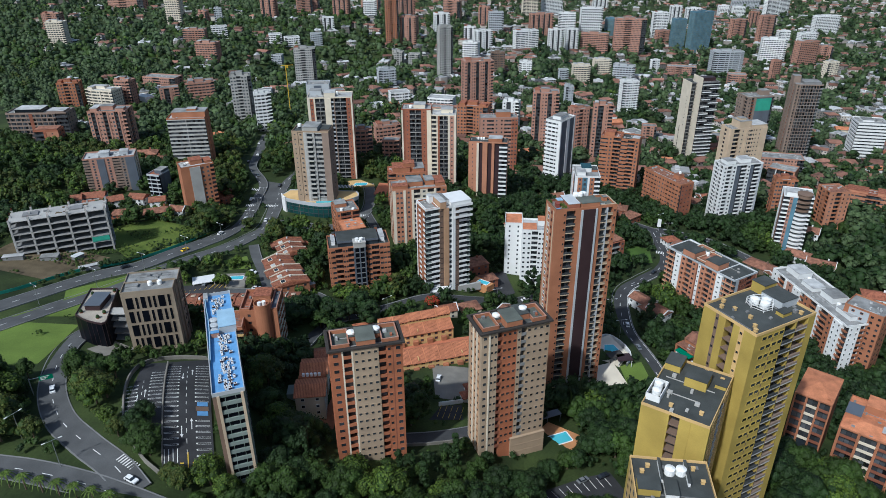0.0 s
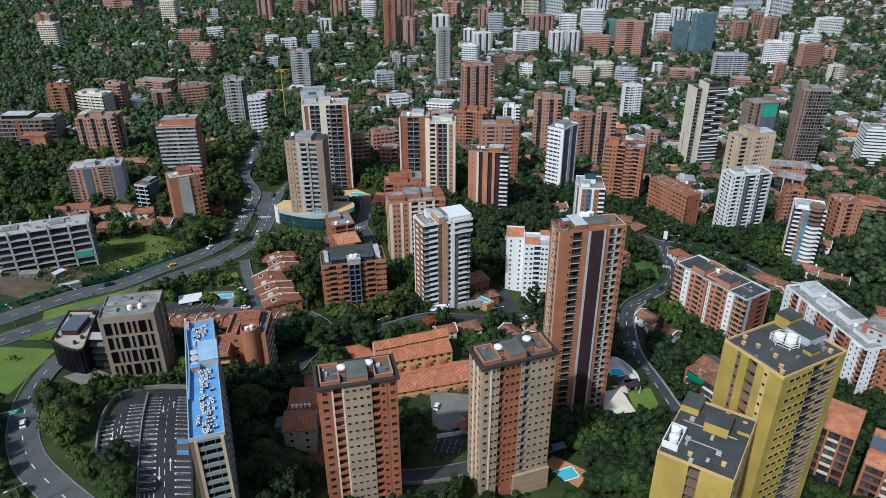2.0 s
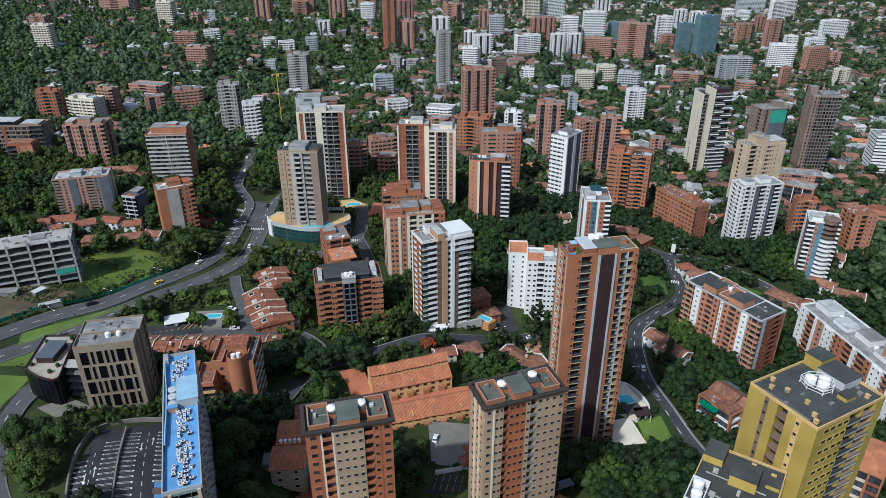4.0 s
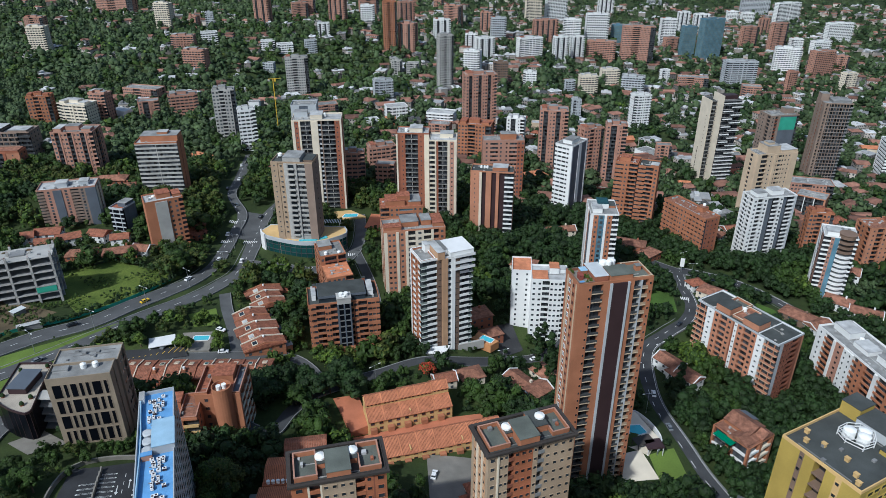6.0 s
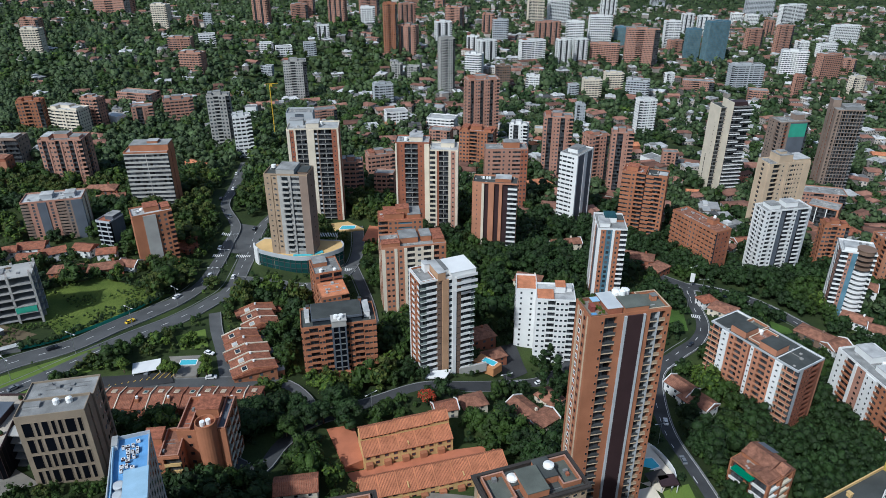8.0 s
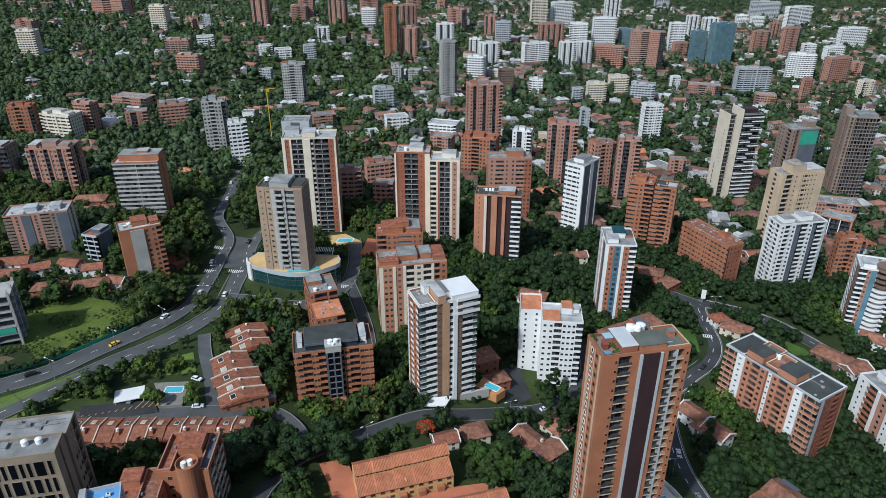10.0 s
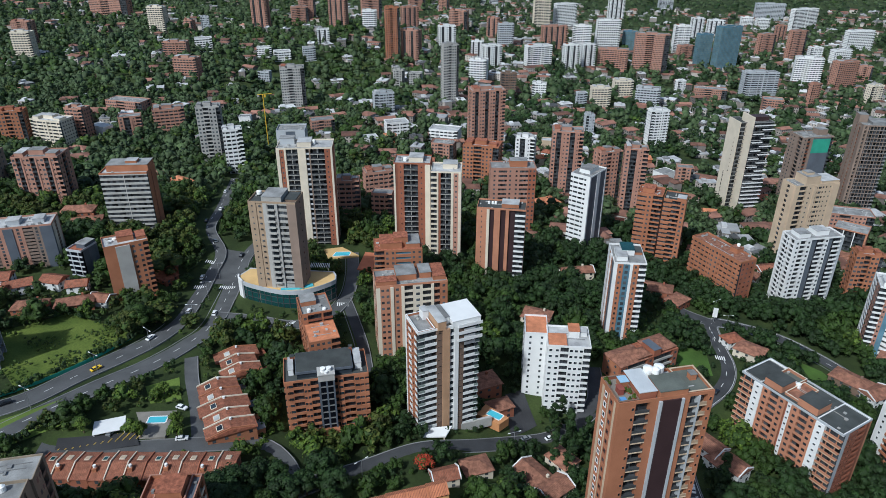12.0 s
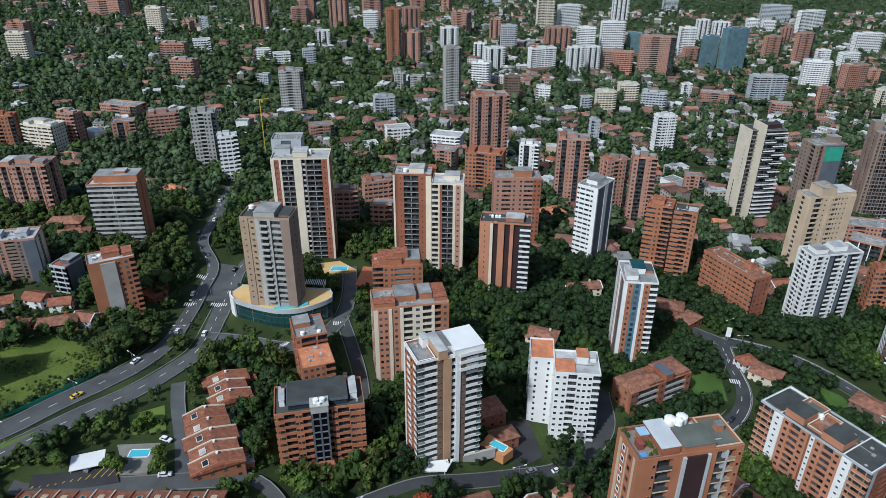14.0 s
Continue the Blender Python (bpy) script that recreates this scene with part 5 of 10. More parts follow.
b_ = block("apartment_tower", 309.6, 618.0, -6, 23, 18, 29.5, 24,
    [("w", 0.7, "stucco_umber", {"a": -0.3}), ("b", 0.8, "concrete_dark", {"rail": "stucco_umber"}), ("w", 0.6, "stucco_umber", {"a": -0.3}), ("b", 8.4, "concrete_dark", {"rail": "concrete_dark", "slab": "stucco_umber", "ph": 0.45, "posts": 7, "post_mat": "stucco_umber"}), ("b", 1.0, "stucco_umber", {"rail": "concrete_dark"})],
    [("w", 2.2, "stucco_umber"), ("b", 0.9, "brick_dark", {"rail": "brick_dark"}), ("w", 1.8, "stucco_umber", {"a": -0.4}), ("b", 0.8, "brick_dark", {"rail": "brick_dark"}), ("w", 1.4, "stucco_umber")], None, None, wall="stucco_umber", z0=-43, roof="roof_grey", label="very tall brown tower with a dark grid of balconies", category="apartment tower",
    pent=[(-11.3, -5.0, 1.0, 8.6, 6.2, "stucco_umber", "roof_grey"), (-4.0, 10.8, -6.0, 7.0, 2.2, "concrete_dark", "roof_grey")])
# an orange brick stack, a long low brick row and a glazed front among the far gardens
block("apartment_building", 259.8, 438.3, 5, 15, 15, 0.5, 9, [("n", 2, "brick_salmon", {"n": 1, "ww": 1.0, "wh": 1.1}), ("b", 2, "brick_salmon", OB), ("n", 3, "brick_salmon", {"n": 2, "ww": 1.0, "wh": 1.1})], [("b", 1, "brick_orange", OB), ("n", 1.4, "brick_orange", {"n": 1}), ("b", 1, "brick_orange", OB)], None, None, wall="brick_salmon", z0=-27, roof="tile_brown", label="orange brick stack with a flat brown roof", category="apartment building")
block("apartment_building", 300.0, 490.0, -30, 40, 14, -19.5, 4, [("r", 3, "brick_salmon", {"band": 0.6, "piers": 3}), ("b", 2, "brick_salmon", OB), ("r", 3, "brick_salmon", {"band": 0.6, "piers": 3})], None, None, None, wall="brick_salmon", z0=-33, roof="tile", parapet=0.3, label="long low orange brick block with a tiled roof", category="apartment building", pent=[(-18, -4, -5, 6, 1.8, "brick_salmon", "tile"), (2, 18, -5, 6, 2.4, "brick_salmon", "tile")])
block("apartment_building", 263.5, 542.0, -36, 21, 16, -20.0, 4, [("b", 4, "concrete_dark", {"rail": "rail_dark"}), ("w", 0.35, "paint_white", {"a": -0.3}), ("b", 4, "concrete_dark", {"rail": "rail_dark"}), ("w", 0.35, "paint_white", {"a": -0.3}), ("b", 4, "concrete_dark", {"rail": "rail_dark"}), ("w", 0.8, "brick_salmon", {"a": -0.4})], None, None, None, wall="brick_salmon", z0=-34.6, roof="roof_grey", cap="brick_salmon", label="low brick block with a dark glazed front and white piers", category="apartment building")
# a broad white slab with unbroken window bands
block("apartment_building", 389.5, 643.0, -12, 27, 22, -13.5, 11, [("r", 1, "paint_white", {"band": 0.58})], [("r", 1, "paint_white", {"band": 0.58})], [("w", 1, "paint_white")], None, wall="paint_white", z0=-48, roof="roof_grey", label="broad white slab with long unbroken window bands", category="apartment building", pent=[(-8, 2, -4, 6, 1.8, "paint_white", "roof_grey"), (5, 9, -2, 3, 1.2, "concrete")])
# two blocks on the wooded hillside beyond the avenue
block("apartment_building", -341.0, 513.0, 2, 46, 15, 36.0, 7, [("r", 4, "stucco_umber", {"band": 0.3, "piers": 4, "pw": 0.5}), ("w", 0.6, "brick_dark"), ("r", 4, "stucco_umber", {"band": 0.3, "piers": 4, "pw": 0.5}), ("b", 2, "brick_dark", {"rail": "rail_dark"})], None, None, None, wall="stucco_umber", z0=14, roof="roof_grey", label="long brown block with glazed floors and pale roofs", category="apartment building", pent=[(-16, 4, -6, 6, 3.0, "glass", "roof_pale"), (8, 21, -6.5, 4, 1.6, "stucco_umber", "roof_pale")])
block("apartment_building", -312.0, 494.5, 6, 18, 11, 27.5, 4, [("b", 2, "brick_pink", {"rail": "rail_dark"}), ("w", 0.5, "brick_red", {"a": -0.3}), ("n", 2.4, "brick_salmon", {"n": 1, "ww": 0.8, "wh": 1.0})], None, None, None, wall="brick_red", z0=15, roof="roof_grey", label="small red brick block with a blank lit flank", category="apartment building", pent=[(-8, 8, -4.5, 4.5, 1.6, "brick_red", "tile_brown")])
block("apartment_tower", 213.3, 508.6, 14, 31.5, 13, 23.0, 16, [("w", 1.2, "stucco_beige"), ("b", 2.2, "stucco_beige", {"rail": "stucco_beige"}), ("n", 2, "stucco_beige", {"n": 1, "ww": 1.0, "wh": 1.0}), ("w", 0.8, "stucco_beige", {"a": -0.5}), ("r", 2.4, "stucco_beige", {"band": 0.5, "piers": 2}), ("n", 2.4, "stucco_beige", {"n": 2, "ww": 0.8, "wh": 1.0}), ("w", 2, "stucco_beige", {"a": -0.3})], [("w", 1, "stucco_beige"), ("r", 0.9, "stucco_beige", {"band": 0.4}), ("w", 1.2, "stucco_beige", {"a": -0.3})], None, wall="stucco_beige", z0=-30, fine=False, roof="roof_grey", label="beige stucco tower with rounded corners", category="apartment tower", pent=[(-8, 2, -5, 5.5, 5.6, "stucco_beige", "roof_grey"), (2.4, 15.2, -6.2, 6.0, 2.4, "stucco_beige", "roof_pale"), (-6, -1, -2, 3, 7.2, "stucco_beige")])
block("apartment_tower", 70.4, 496.5, -38, 13, 21, 35.2, 17, [("r", 4, "paint_white", {"band": 0.55, "piers": 3}), ("w", 1.0, "paint_white")], [("w", 1, "paint_white")], [("g", 2.4, "slate_panel", {"a": 0.2}), ("w", 1.2, "paint_white"), ("g", 2.0, "slate_panel", {"a": 0.2})], wall="paint_white", z0=-17, fine=False, roof="roof_grey", label="slim white tower with a dark glazed flank", category="apartment tower", pent=[(-4, 3, -5, 6, 2.6, "paint_white")])
block("apartment_tower", 113.0, 500.0, -22, 15, 14, 21.5, 13, [("r", 3, "brick_orange", {"band": 0.6}), ("n", 2, "brick_orange", {"n": 1}), ("b", 3, "brick_orange", OB)], [("b", 1, "brick_orange", OB)], None, wall="brick_orange", z0=-17, fine=False, roof="tile", label="stepped red brick tower with rounded balconies", category="apartment tower", pent=[(-5, 2, -4, 4, 3, "brick_orange")])
block("apartment_tower", 125.0, 486.0, -22, 13, 14, 23.5, 14, [("r", 3, "brick_orange", {"band": 0.6}), ("b", 3, "brick_orange", OB), ("n", 2, "brick_orange", {"n": 1})], None, [("n", 1, "brick_red", {"n": 2})], wall="brick_orange", z0=-17, fine=False, roof="roof_bitumen", label="front stack of the stepped red brick tower", category="apartment tower", pent=[(1, 6, -5, 1, 1.4, "brick_orange", "roof_pale")])
low_ = block("apartment_building", 73.8, 349.3, 28, 33, 12, 1.5, 4, [("n", 2, "brick_red", {"n": 2, "ww": 1.4, "wh": 1.2}), ("b", 6, "brick_red", {"rail": "concrete"}), ("n", 2, "brick_red", {"n": 1}), ("b", 6, "brick_red", {"rail": "concrete"}), ("n", 1.6, "brick_red", {"n": 1})], [("n", 1, "brick_orange", {"n": 2})], None, wall="brick_red", z0=-12, fine=False, roof="tile", parapet=0.3, label="low red brick apartments under a tiled roof", category="apartment building", pent=[(1.5, 5.5, -6.3, 2, 3.6, "brick_red", "slate_panel")])
for x_, y_, w_, d_, z_ in ((-8.8, 0.0, 15.0, 11.4, 0.3), (9.6, 0.6, 12.6, 10.6, 0.9), (-3.0, -2.4, 7.0, 6.0, 1.6)):
    s_ = Shape()
    a_, b_, t_ = w_ / 2 + 0.5, d_ / 2 + 0.5, low_["top"] + z_
    s_.v = [(-a_, -b_, t_), (a_, -b_, t_), (a_, b_, t_), (-a_, b_, t_), (-a_ + 3.4, 0, t_ + 2.4), (a_ - 3.4, 0, t_ + 2.4), (-a_, -b_, t_ - 0.25), (a_, -b_, t_ - 0.25), (a_, b_, t_ - 0.25), (-a_, b_, t_ - 0.25)]
    s_.f = [(0, 1, 5, 4), (1, 2, 5), (2, 3, 4, 5), (3, 0, 4), (0, 6, 7, 1), (1, 7, 8, 2), (2, 8, 9, 3), (3, 9, 6, 0), (9, 8, 7, 6)]
    s_.s = [0] * 9
    part("hipped_roof", s_, "tile_brown", low_, "weathered brown hipped tiles", at=pose(x_, y_, 0))

# ---- the middle of the valley side ----
block("apartment_tower", -32.0, 351.8, 12, 30.4, 15, 38.6, 12,
    [("w", 1.2, "stucco_cream"), ("n", 3.2, "brick_salmon", {"n": 2, "ww": 1.2, "wh": 1.1}), ("w", 1.0, "stucco_cream", {"a": -0.4}), ("n", 2.4, "brick_salmon", {"n": 1, "ww": 1.2, "wh": 1.1}), ("w", 1.0, "stucco_cream", {"a": -0.4}), ("b", 2.8, "stucco_cream"), ("n", 3.0, "stucco_cream", {"n": 1, "ww": 1.6, "wh": 1.2}), ("b", 2.8, "stucco_cream"), ("w", 0.8, "stucco_cream", {"a": -0.4}), ("b", 2.0, "brick_salmon"), ("n", 2.4, "brick_orange", {"n": 1})],
    [("w", 0.8, "stucco_cream"), ("n", 2, "brick_orange", {"n": 1, "ww": 1.0, "wh": 1.1}), ("w", 0.8, "stucco_cream"), ("n", 2, "brick_orange", {"n": 1, "ww": 1.0, "wh": 1.1})], None, wall="brick_salmon", z0=3, fine=False, roof="roof_grey",
    label="peach brick tower with cream piers and roof terraces", category="apartment tower",
    pent=[(-14.8, -6.5, -6.8, -2.0, 2.4, "brick_orange", "tile"), (-6.0, 2.5, -3.0, 6.0, 2.8, "brick_orange", "roof_grey"), (4.0, 9.0, -2.5, 5.5, 2.8, "brick_orange", "roof_grey"), (9.4, 14.8, -5.0, 6.5, 2.0, "brick_orange", "tile")])
block("apartment_building", -57.9, 333.5, 21, 12.8, 14, 23.2, 6, [("n", 1.6, "brick_orange", {"n": 1}), ("n", 4, "brick_orange", {"n": 3, "ww": 1.2, "wh": 1.1}), ("b", 2.2, "brick_orange", OB)], [("b", 1.4, "brick_orange", OB), ("n", 2, "brick_orange", {"n": 2})], None, wall="brick_orange", z0=6, fine=False, roof="tile_orange", parapet=0.4, label="narrow orange brick block with a tiled front roof", category="apartment building")
block("apartment_building", -63.0, 346.8, 21, 12.8, 15, 27.5, 7, [("n", 1, "brick_orange", {"n": 1}), ("b", 2.4, "brick_dark", {"rail": "brick_dark"}), ("w", 0.3, "brick_orange"), ("b", 1.6, "brick_dark", {"rail": "brick_dark"})], [("b", 1.4, "brick_orange", OB), ("n", 2, "brick_orange", {"n": 2}), ("b", 1.4, "brick_orange", OB)], None, wall="brick_orange", z0=6, fine=False, roof="roof_grey", label="upper rear of the narrow orange brick block", category="apartment building", pent=[(-5.5, 1, 0, 6.5, 2.2, "brick_orange")], tanks=[(-3, -5, 0.9, 1.3, 0.2), (3.5, -5.2, 0.9, 0.7, 0.2)])
lo = block("apartment_tower", -93.2, 388.8, -4, 22, 13, 60.8, 14,
    [("n", 1.7, "stucco_tan", {"n": 1, "ww": 0.7, "wh": 0.7}), ("n", 1.5, "stucco_tan", {"n": 1, "ww": 1.0, "wh": 0.7, "a": 0.3}), ("w", 0.9, "concrete", {"a": -0.3}), ("p", 1.7, "concrete", {"rail": "concrete", "out": 1.5}), ("w", 0.6, "concrete", {"a": -0.6}), ("r", 2.0, "concrete", {"band": 0.42}), ("w", 1.9, "stucco_umber", {"a": -0.25})],
    [("n", 1, "stucco_tan", {"n": 2, "ww": 0.8, "wh": 0.9})], [("n", 1, "stucco_umber", {"n": 1, "ww": 0.8, "wh": 0.8})], wall="stucco_tan", z0=20, fine=False, roof="roof_bitumen", label="tan and grey tower on a round glass podium", category="apartment tower",
    pent=[(-4.6, 4.5, -6.2, 5.0, 3.0, "concrete", "roof_grey"), (5.5, 10.5, -4.0, 5.0, 1.2, "stucco_brown")], tanks=[(-8.0, 1.5, 1.2, 1.4, 1.2)])
block("apartment_tower", -96.9, 458.7, 5, 30.2, 15, 61.6, 19,
    [("w", 1.0, "stucco_cream", {"a": -0.4}), ("n", 1.4, "brick_red", {"n": 1, "ww": 0.8, "wh": 0.9}), ("w", 0.6, "stucco_cream"), ("b", 3.6, "concrete_dark", {"rail": "rail_dark", "ph": 0.85, "slab": "concrete", "posts": 1}), ("w", 0.8, "stucco_cream"), ("w", 1.7, "stucco_cream", {"a": -0.6}), ("b", 1.0, "slate_panel", {"rail": "paint_grey"}), ("w", 0.4, "stucco_umber"), ("b", 4.4, "concrete_dark", {"rail": "rail_dark", "ph": 0.85, "slab": "concrete", "posts": 1}), ("n", 1.8, "brick_red", {"n": 1, "ww": 0.7, "wh": 0.8}), ("w", 0.6, "stucco_cream")],
    [("w", 1, "stucco_cream")], [("n", 1, "brick_orange", {"n": 1, "ww": 0.7, "wh": 0.8})], wall="stucco_cream", z0=5, fine=False, roof="roof_pale", label="tall cream and brick tower with dark balcony columns", category="apartment tower", pent=[(-4, 3.5, -4, 5, 2.8, "stucco_cream", "roof_pale"), (-14, -6, 1, 7, 3.4, "paint_grey", "roof_grey")], tanks=[(4.8, 0, 0.8, 2.4, 0.2)])
block("apartment_tower", -100.5, 476.5, 5, 16, 12, 66, 20, [("w", 1, "paint_grey"), ("g", 1, "slate_panel"), ("w", 1, "paint_grey")], [("r", 1, "paint_grey", {"band": 0.5})], None, wall="paint_grey", z0=5, fine=False, roof="roof_grey", label="grey rounded tower behind the cream one", category="apartment tower")
# narrow dark brick strip near the left: a shaded face put in as colour
block("apartment_tower", -33.9, 463.5, -2, 20.5, 14, 52.4, 16,
    [("w", 0.5, "stucco_cream", {"a": -0.3}), ("w", 0.7, "brick_dark"), ("n", 1.7, "brick_red", {"n": 1, "ww": 0.5, "wh": 0.9}), ("b", 4.0, "concrete_dark", {"rail": "rail_dark", "ph": 0.85, "slab": "concrete", "posts": 1}), ("n", 2.0, "brick_red", {"n": 1, "ww": 0.6, "wh": 0.8}), ("w", 1.5, "stucco_cream", {"a": -0.5})],
    [("n", 1, "brick_pink", {"n": 2})], None, wall="brick_red", z0=2, fine=False, roof="roof_pale", label="red brick twin tower with dark balconies", category="apartment tower", pent=[(-2, 6, -3, 5, 2.6, "stucco_cream", "roof_pale")], tanks=[(-4, -2, 1.2, 1.8, 0.2)])
block("apartment_tower", -13.0, 455.5, -2, 16.8, 15, 50.5, 16,
    [("b", 1.9, "stucco_cream", {"rail": "stucco_cream", "ph": 1.1}), ("w", 0.5, "stucco_cream", {"a": -0.3}), ("w", 0.7, "brick_red"), ("b", 3.2, "concrete_dark", {"rail": "rail_dark", "ph": 0.85, "slab": "concrete", "posts": 1}), ("w", 0.8, "stucco_cream", {"a": -0.3}), ("n", 1.5, "brick_pink", {"n": 1, "ww": 1.0, "wh": 0.9}), ("w", 0.9, "stucco_cream", {"a": -0.3})], None, None, wall="stucco_cream", z0=1, fine=False, roof="roof_pale", label="cream twin tower with brick and dark balconies", category="apartment tower", pent=[(-2, 6, -1, 6, 2.8, "stucco_cream", "roof_pale")])
block("apartment_building", -39.3, 407.3, 8, 24, 14, 27, 8, [("b", 2.6, "brick_orange", OB), ("n", 3, "brick_orange", {"n": 2}), ("r", 4, "brick_orange", {"band": 0.55, "pane": "glass_blue"}), ("n", 3, "brick_orange", {"n": 2})], [("b", 1, "brick_orange", OB)], None, wall="brick_orange", z0=4, fine=False, roof="tile", parapet=0.4, label="orange brick block with stepped penthouses", category="apartment building", pent=[(-9, 2, -5, 5.5, 3.2, "brick_orange", "tile"), (-2, 5, -3.5, 3, 5.4, "brick_orange", "tile"), (4, 11, -5, 6, 2.4, "brick_orange", "roof_grey")])
block("apartment_tower", 11.9, 436.0, -8, 25.6, 12, 38.4, 15,
    [("n", 3, "brick_salmon", {"n": 1, "ww": 0.5, "wh": 1.0}), ("w", 0.8, "stucco_cream"), ("g", 1.4, "dark_panel", {"a": 1.0}), ("w", 1.8, "brick_salmon"), ("g", 1.6, "dark_panel", {"a": 1.0}), ("w", 1.0, "brick_salmon"), ("g", 1.8, "dark_panel", {"a": 1.0}), ("b", 3.0, "concrete_dark", {"rail": "paint_white"})],
    [("w", 1, "brick_salmon")], None, wall="brick_salmon", z0=-6.5, fine=False, roof="roof_bitumen", label="salmon brick tower with dark slots and white balconies", category="apartment tower", pent=[(0, 9, -3, 4, 2.2, "brick_orange", "roof_pale")], tanks=[(-7, 1, 0.7, 1.2, 0.2), (-5, 1, 0.7, 1.2, 0.2), (-3.4, 1, 0.7, 1.2, 0.2)])
block("apartment_tower", 23.0, 516.5, 2, 29, 13, 30, 15, [("n", 2, "brick_pink", {"n": 1}), ("r", 2.2, "brick_pink", {"band": 0.5}), ("n", 3.2, "brick_pink", {"n": 2}), ("r", 2.2, "brick_pink", {"band": 0.5}), ("n", 2, "brick_red", {"n": 2})], None, None, wall="brick_pink", z0=-16, fine=False, roof="roof_grey", label="pink brick tower with pale window bands", category="apartment tower", pent=[(-2, 9, -3, 4, 4.2, "brick_orange")])

# ---- the left of the avenue ----
block("apartment_building", -188.4, 443.3, 6, 24.7, 14.6, 52, 12, [("r", 1, "concrete", {"band": 0.42, "piers": 1, "pw": 0.3})], None, [("w", 1.2, "brick_orange"), ("b", 0.3, "brick_dark"), ("w", 1.2, "brick_orange")], wall="brick_orange", z0=20, fine=False, roof="roof_pale", label="grey-fronted slab with orange brick side wall", category="apartment building", pent=[(-9.5, 12.2, -3.5, 6.8, 3.8, "brick_orange", "roof_grey"), (0, 6, -1, 4, 5.2, "brick_orange", "roof_pale")])
block("apartment_building", -226, 398, 16, 30, 14, 40, 11, [("b", 1.4, "brick_dark", {"rail": "stucco_umber"}), ("n", 1.6, "brick_pink", {"n": 1}), ("w", 1.6, "slate_panel", {"a": -0.3}), ("n", 1.6, "brick_pink", {"n": 1}), ("b", 1.6, "brick_dark", {"rail": "stucco_umber"}), ("n", 1.2, "stucco_umber", {"n": 1}), ("w", 2.0, "slate_panel", {"a": -0.3})], None, [("w", 1, "stucco_cream"), ("b", 0.6, "stucco_brown"), ("w", 1, "stucco_cream")], wall="brick_pink", z0=20, fine=False, roof="roof_pale", label="pink brick block with grey panels", category="apartment building", pent=[(-6, 0, -3, 3, 2.4, "paint_grey"), (6, 11, -3, 3, 2.4, "paint_grey")])
block("office_building", -187.6, 397.0, -14, 8.6, 11, 31.0, 6, [("r", 1, "paint_grey", {"band": 0.22, "piers": 2, "pw": 0.3, "pane": "black_glass"})], None, [("g", 1.4, "slate_panel", {"a": 0.15}), ("w", 0.4, "slate_panel"), ("g", 1.4, "slate_panel", {"a": 0.15})], wall="slate_panel", z0=15, fine=False, roof="tile", cap="paint_grey", label="small dark glazed office block with pale floor bands", category="office building", pent=[(-1.0, 4.0, -2.0, 5.0, 2.4, "slate_panel", "roof_grey")])

block("apartment_tower", -157.5, 376.8, 30, 19, 12, 42.3, 11, [("w", 2.6, "brick_orange"), ("n", 3.2, "concrete", {"n": 3, "ww": 0.5, "wh": 1.7, "a": -0.6}), ("n", 3.0, "brick_orange", {"n": 2, "ww": 1.2, "wh": 1.2}), ("b", 1.2, "brick_orange", OB)], [("w", 1, "brick_orange")], [("n", 1, "brick_red", {"n": 2})], wall="brick_orange", z0=13, fine=False, roof="roof_pale", label="orange brick tower with a rounded grey strip", category="apartment tower", pent=[(-3, 4, -2, 5, 2.6, "brick_orange", "tile"), (5, 9, -3, 4, 1.6, "brick_orange", "tile")], tanks=[(-6, 0, 1.0, 0.6, 0.2), (-4, 2, 1.0, 0.6, 0.2)])

# the concrete frame of an unfinished building
frame_ = thing("concrete_frame_building", -197, 314.6, 23.6, 22.3, "unfinished grey concrete building frame with open floors", "building site")
take(-197, 314.6, 24, 9, 22.3)
take(-208, 386, 22, 9, 16)
FH = 3.4
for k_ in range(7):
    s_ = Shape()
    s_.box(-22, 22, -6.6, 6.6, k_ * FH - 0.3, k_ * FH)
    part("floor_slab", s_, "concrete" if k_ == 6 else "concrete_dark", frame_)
    if 0 < k_ < 6:
        s_ = Shape()
        s_.box(-22, 22, -6.75, -6.6, k_ * FH - 0.5, k_ * FH + 0.05)
        part("edge_beam", s_, "concrete", frame_)
for i_ in range(6):
    for j_ in (-6.3, 0.0, 6.3):
        s_ = Shape()
        x_ = -21.4 + i_ * 8.56
        s_.box(x_ - 0.45, x_ + 0.45, j_ - 0.45, j_ + 0.45, -8, 6 * FH + (1.6 if (i_ + int(j_)) % 2 else 0.9))
        part("column", s_, "concrete", frame_)
        s_ = Shape()
        for q_ in range(4):
            s_.box(x_ - 0.3 + 0.2 * q_ - 0.02, x_ - 0.3 + 0.2 * q_ + 0.02, j_ - 0.02, j_ + 0.02, 6 * FH + 0.9, 6 * FH + 2.6)
        part("rebar", s_, "rust_red", frame_, kind="stuff")
for k_, (x0_, x1_) in enumerate(((-20, -9), (-14, 1), (2, 12), (-8, 4), (6, 20), (8, 21), (-21, -12), (10, 20))):
    s_ = Shape()
    s_.box(x0_, x1_, 3.0, 3.3, FH * (k_ % 6), FH * (k_ % 6) + 2.8)
    part("block_wall", s_, "concrete_dark" if k_ % 2 else "concrete", frame_)
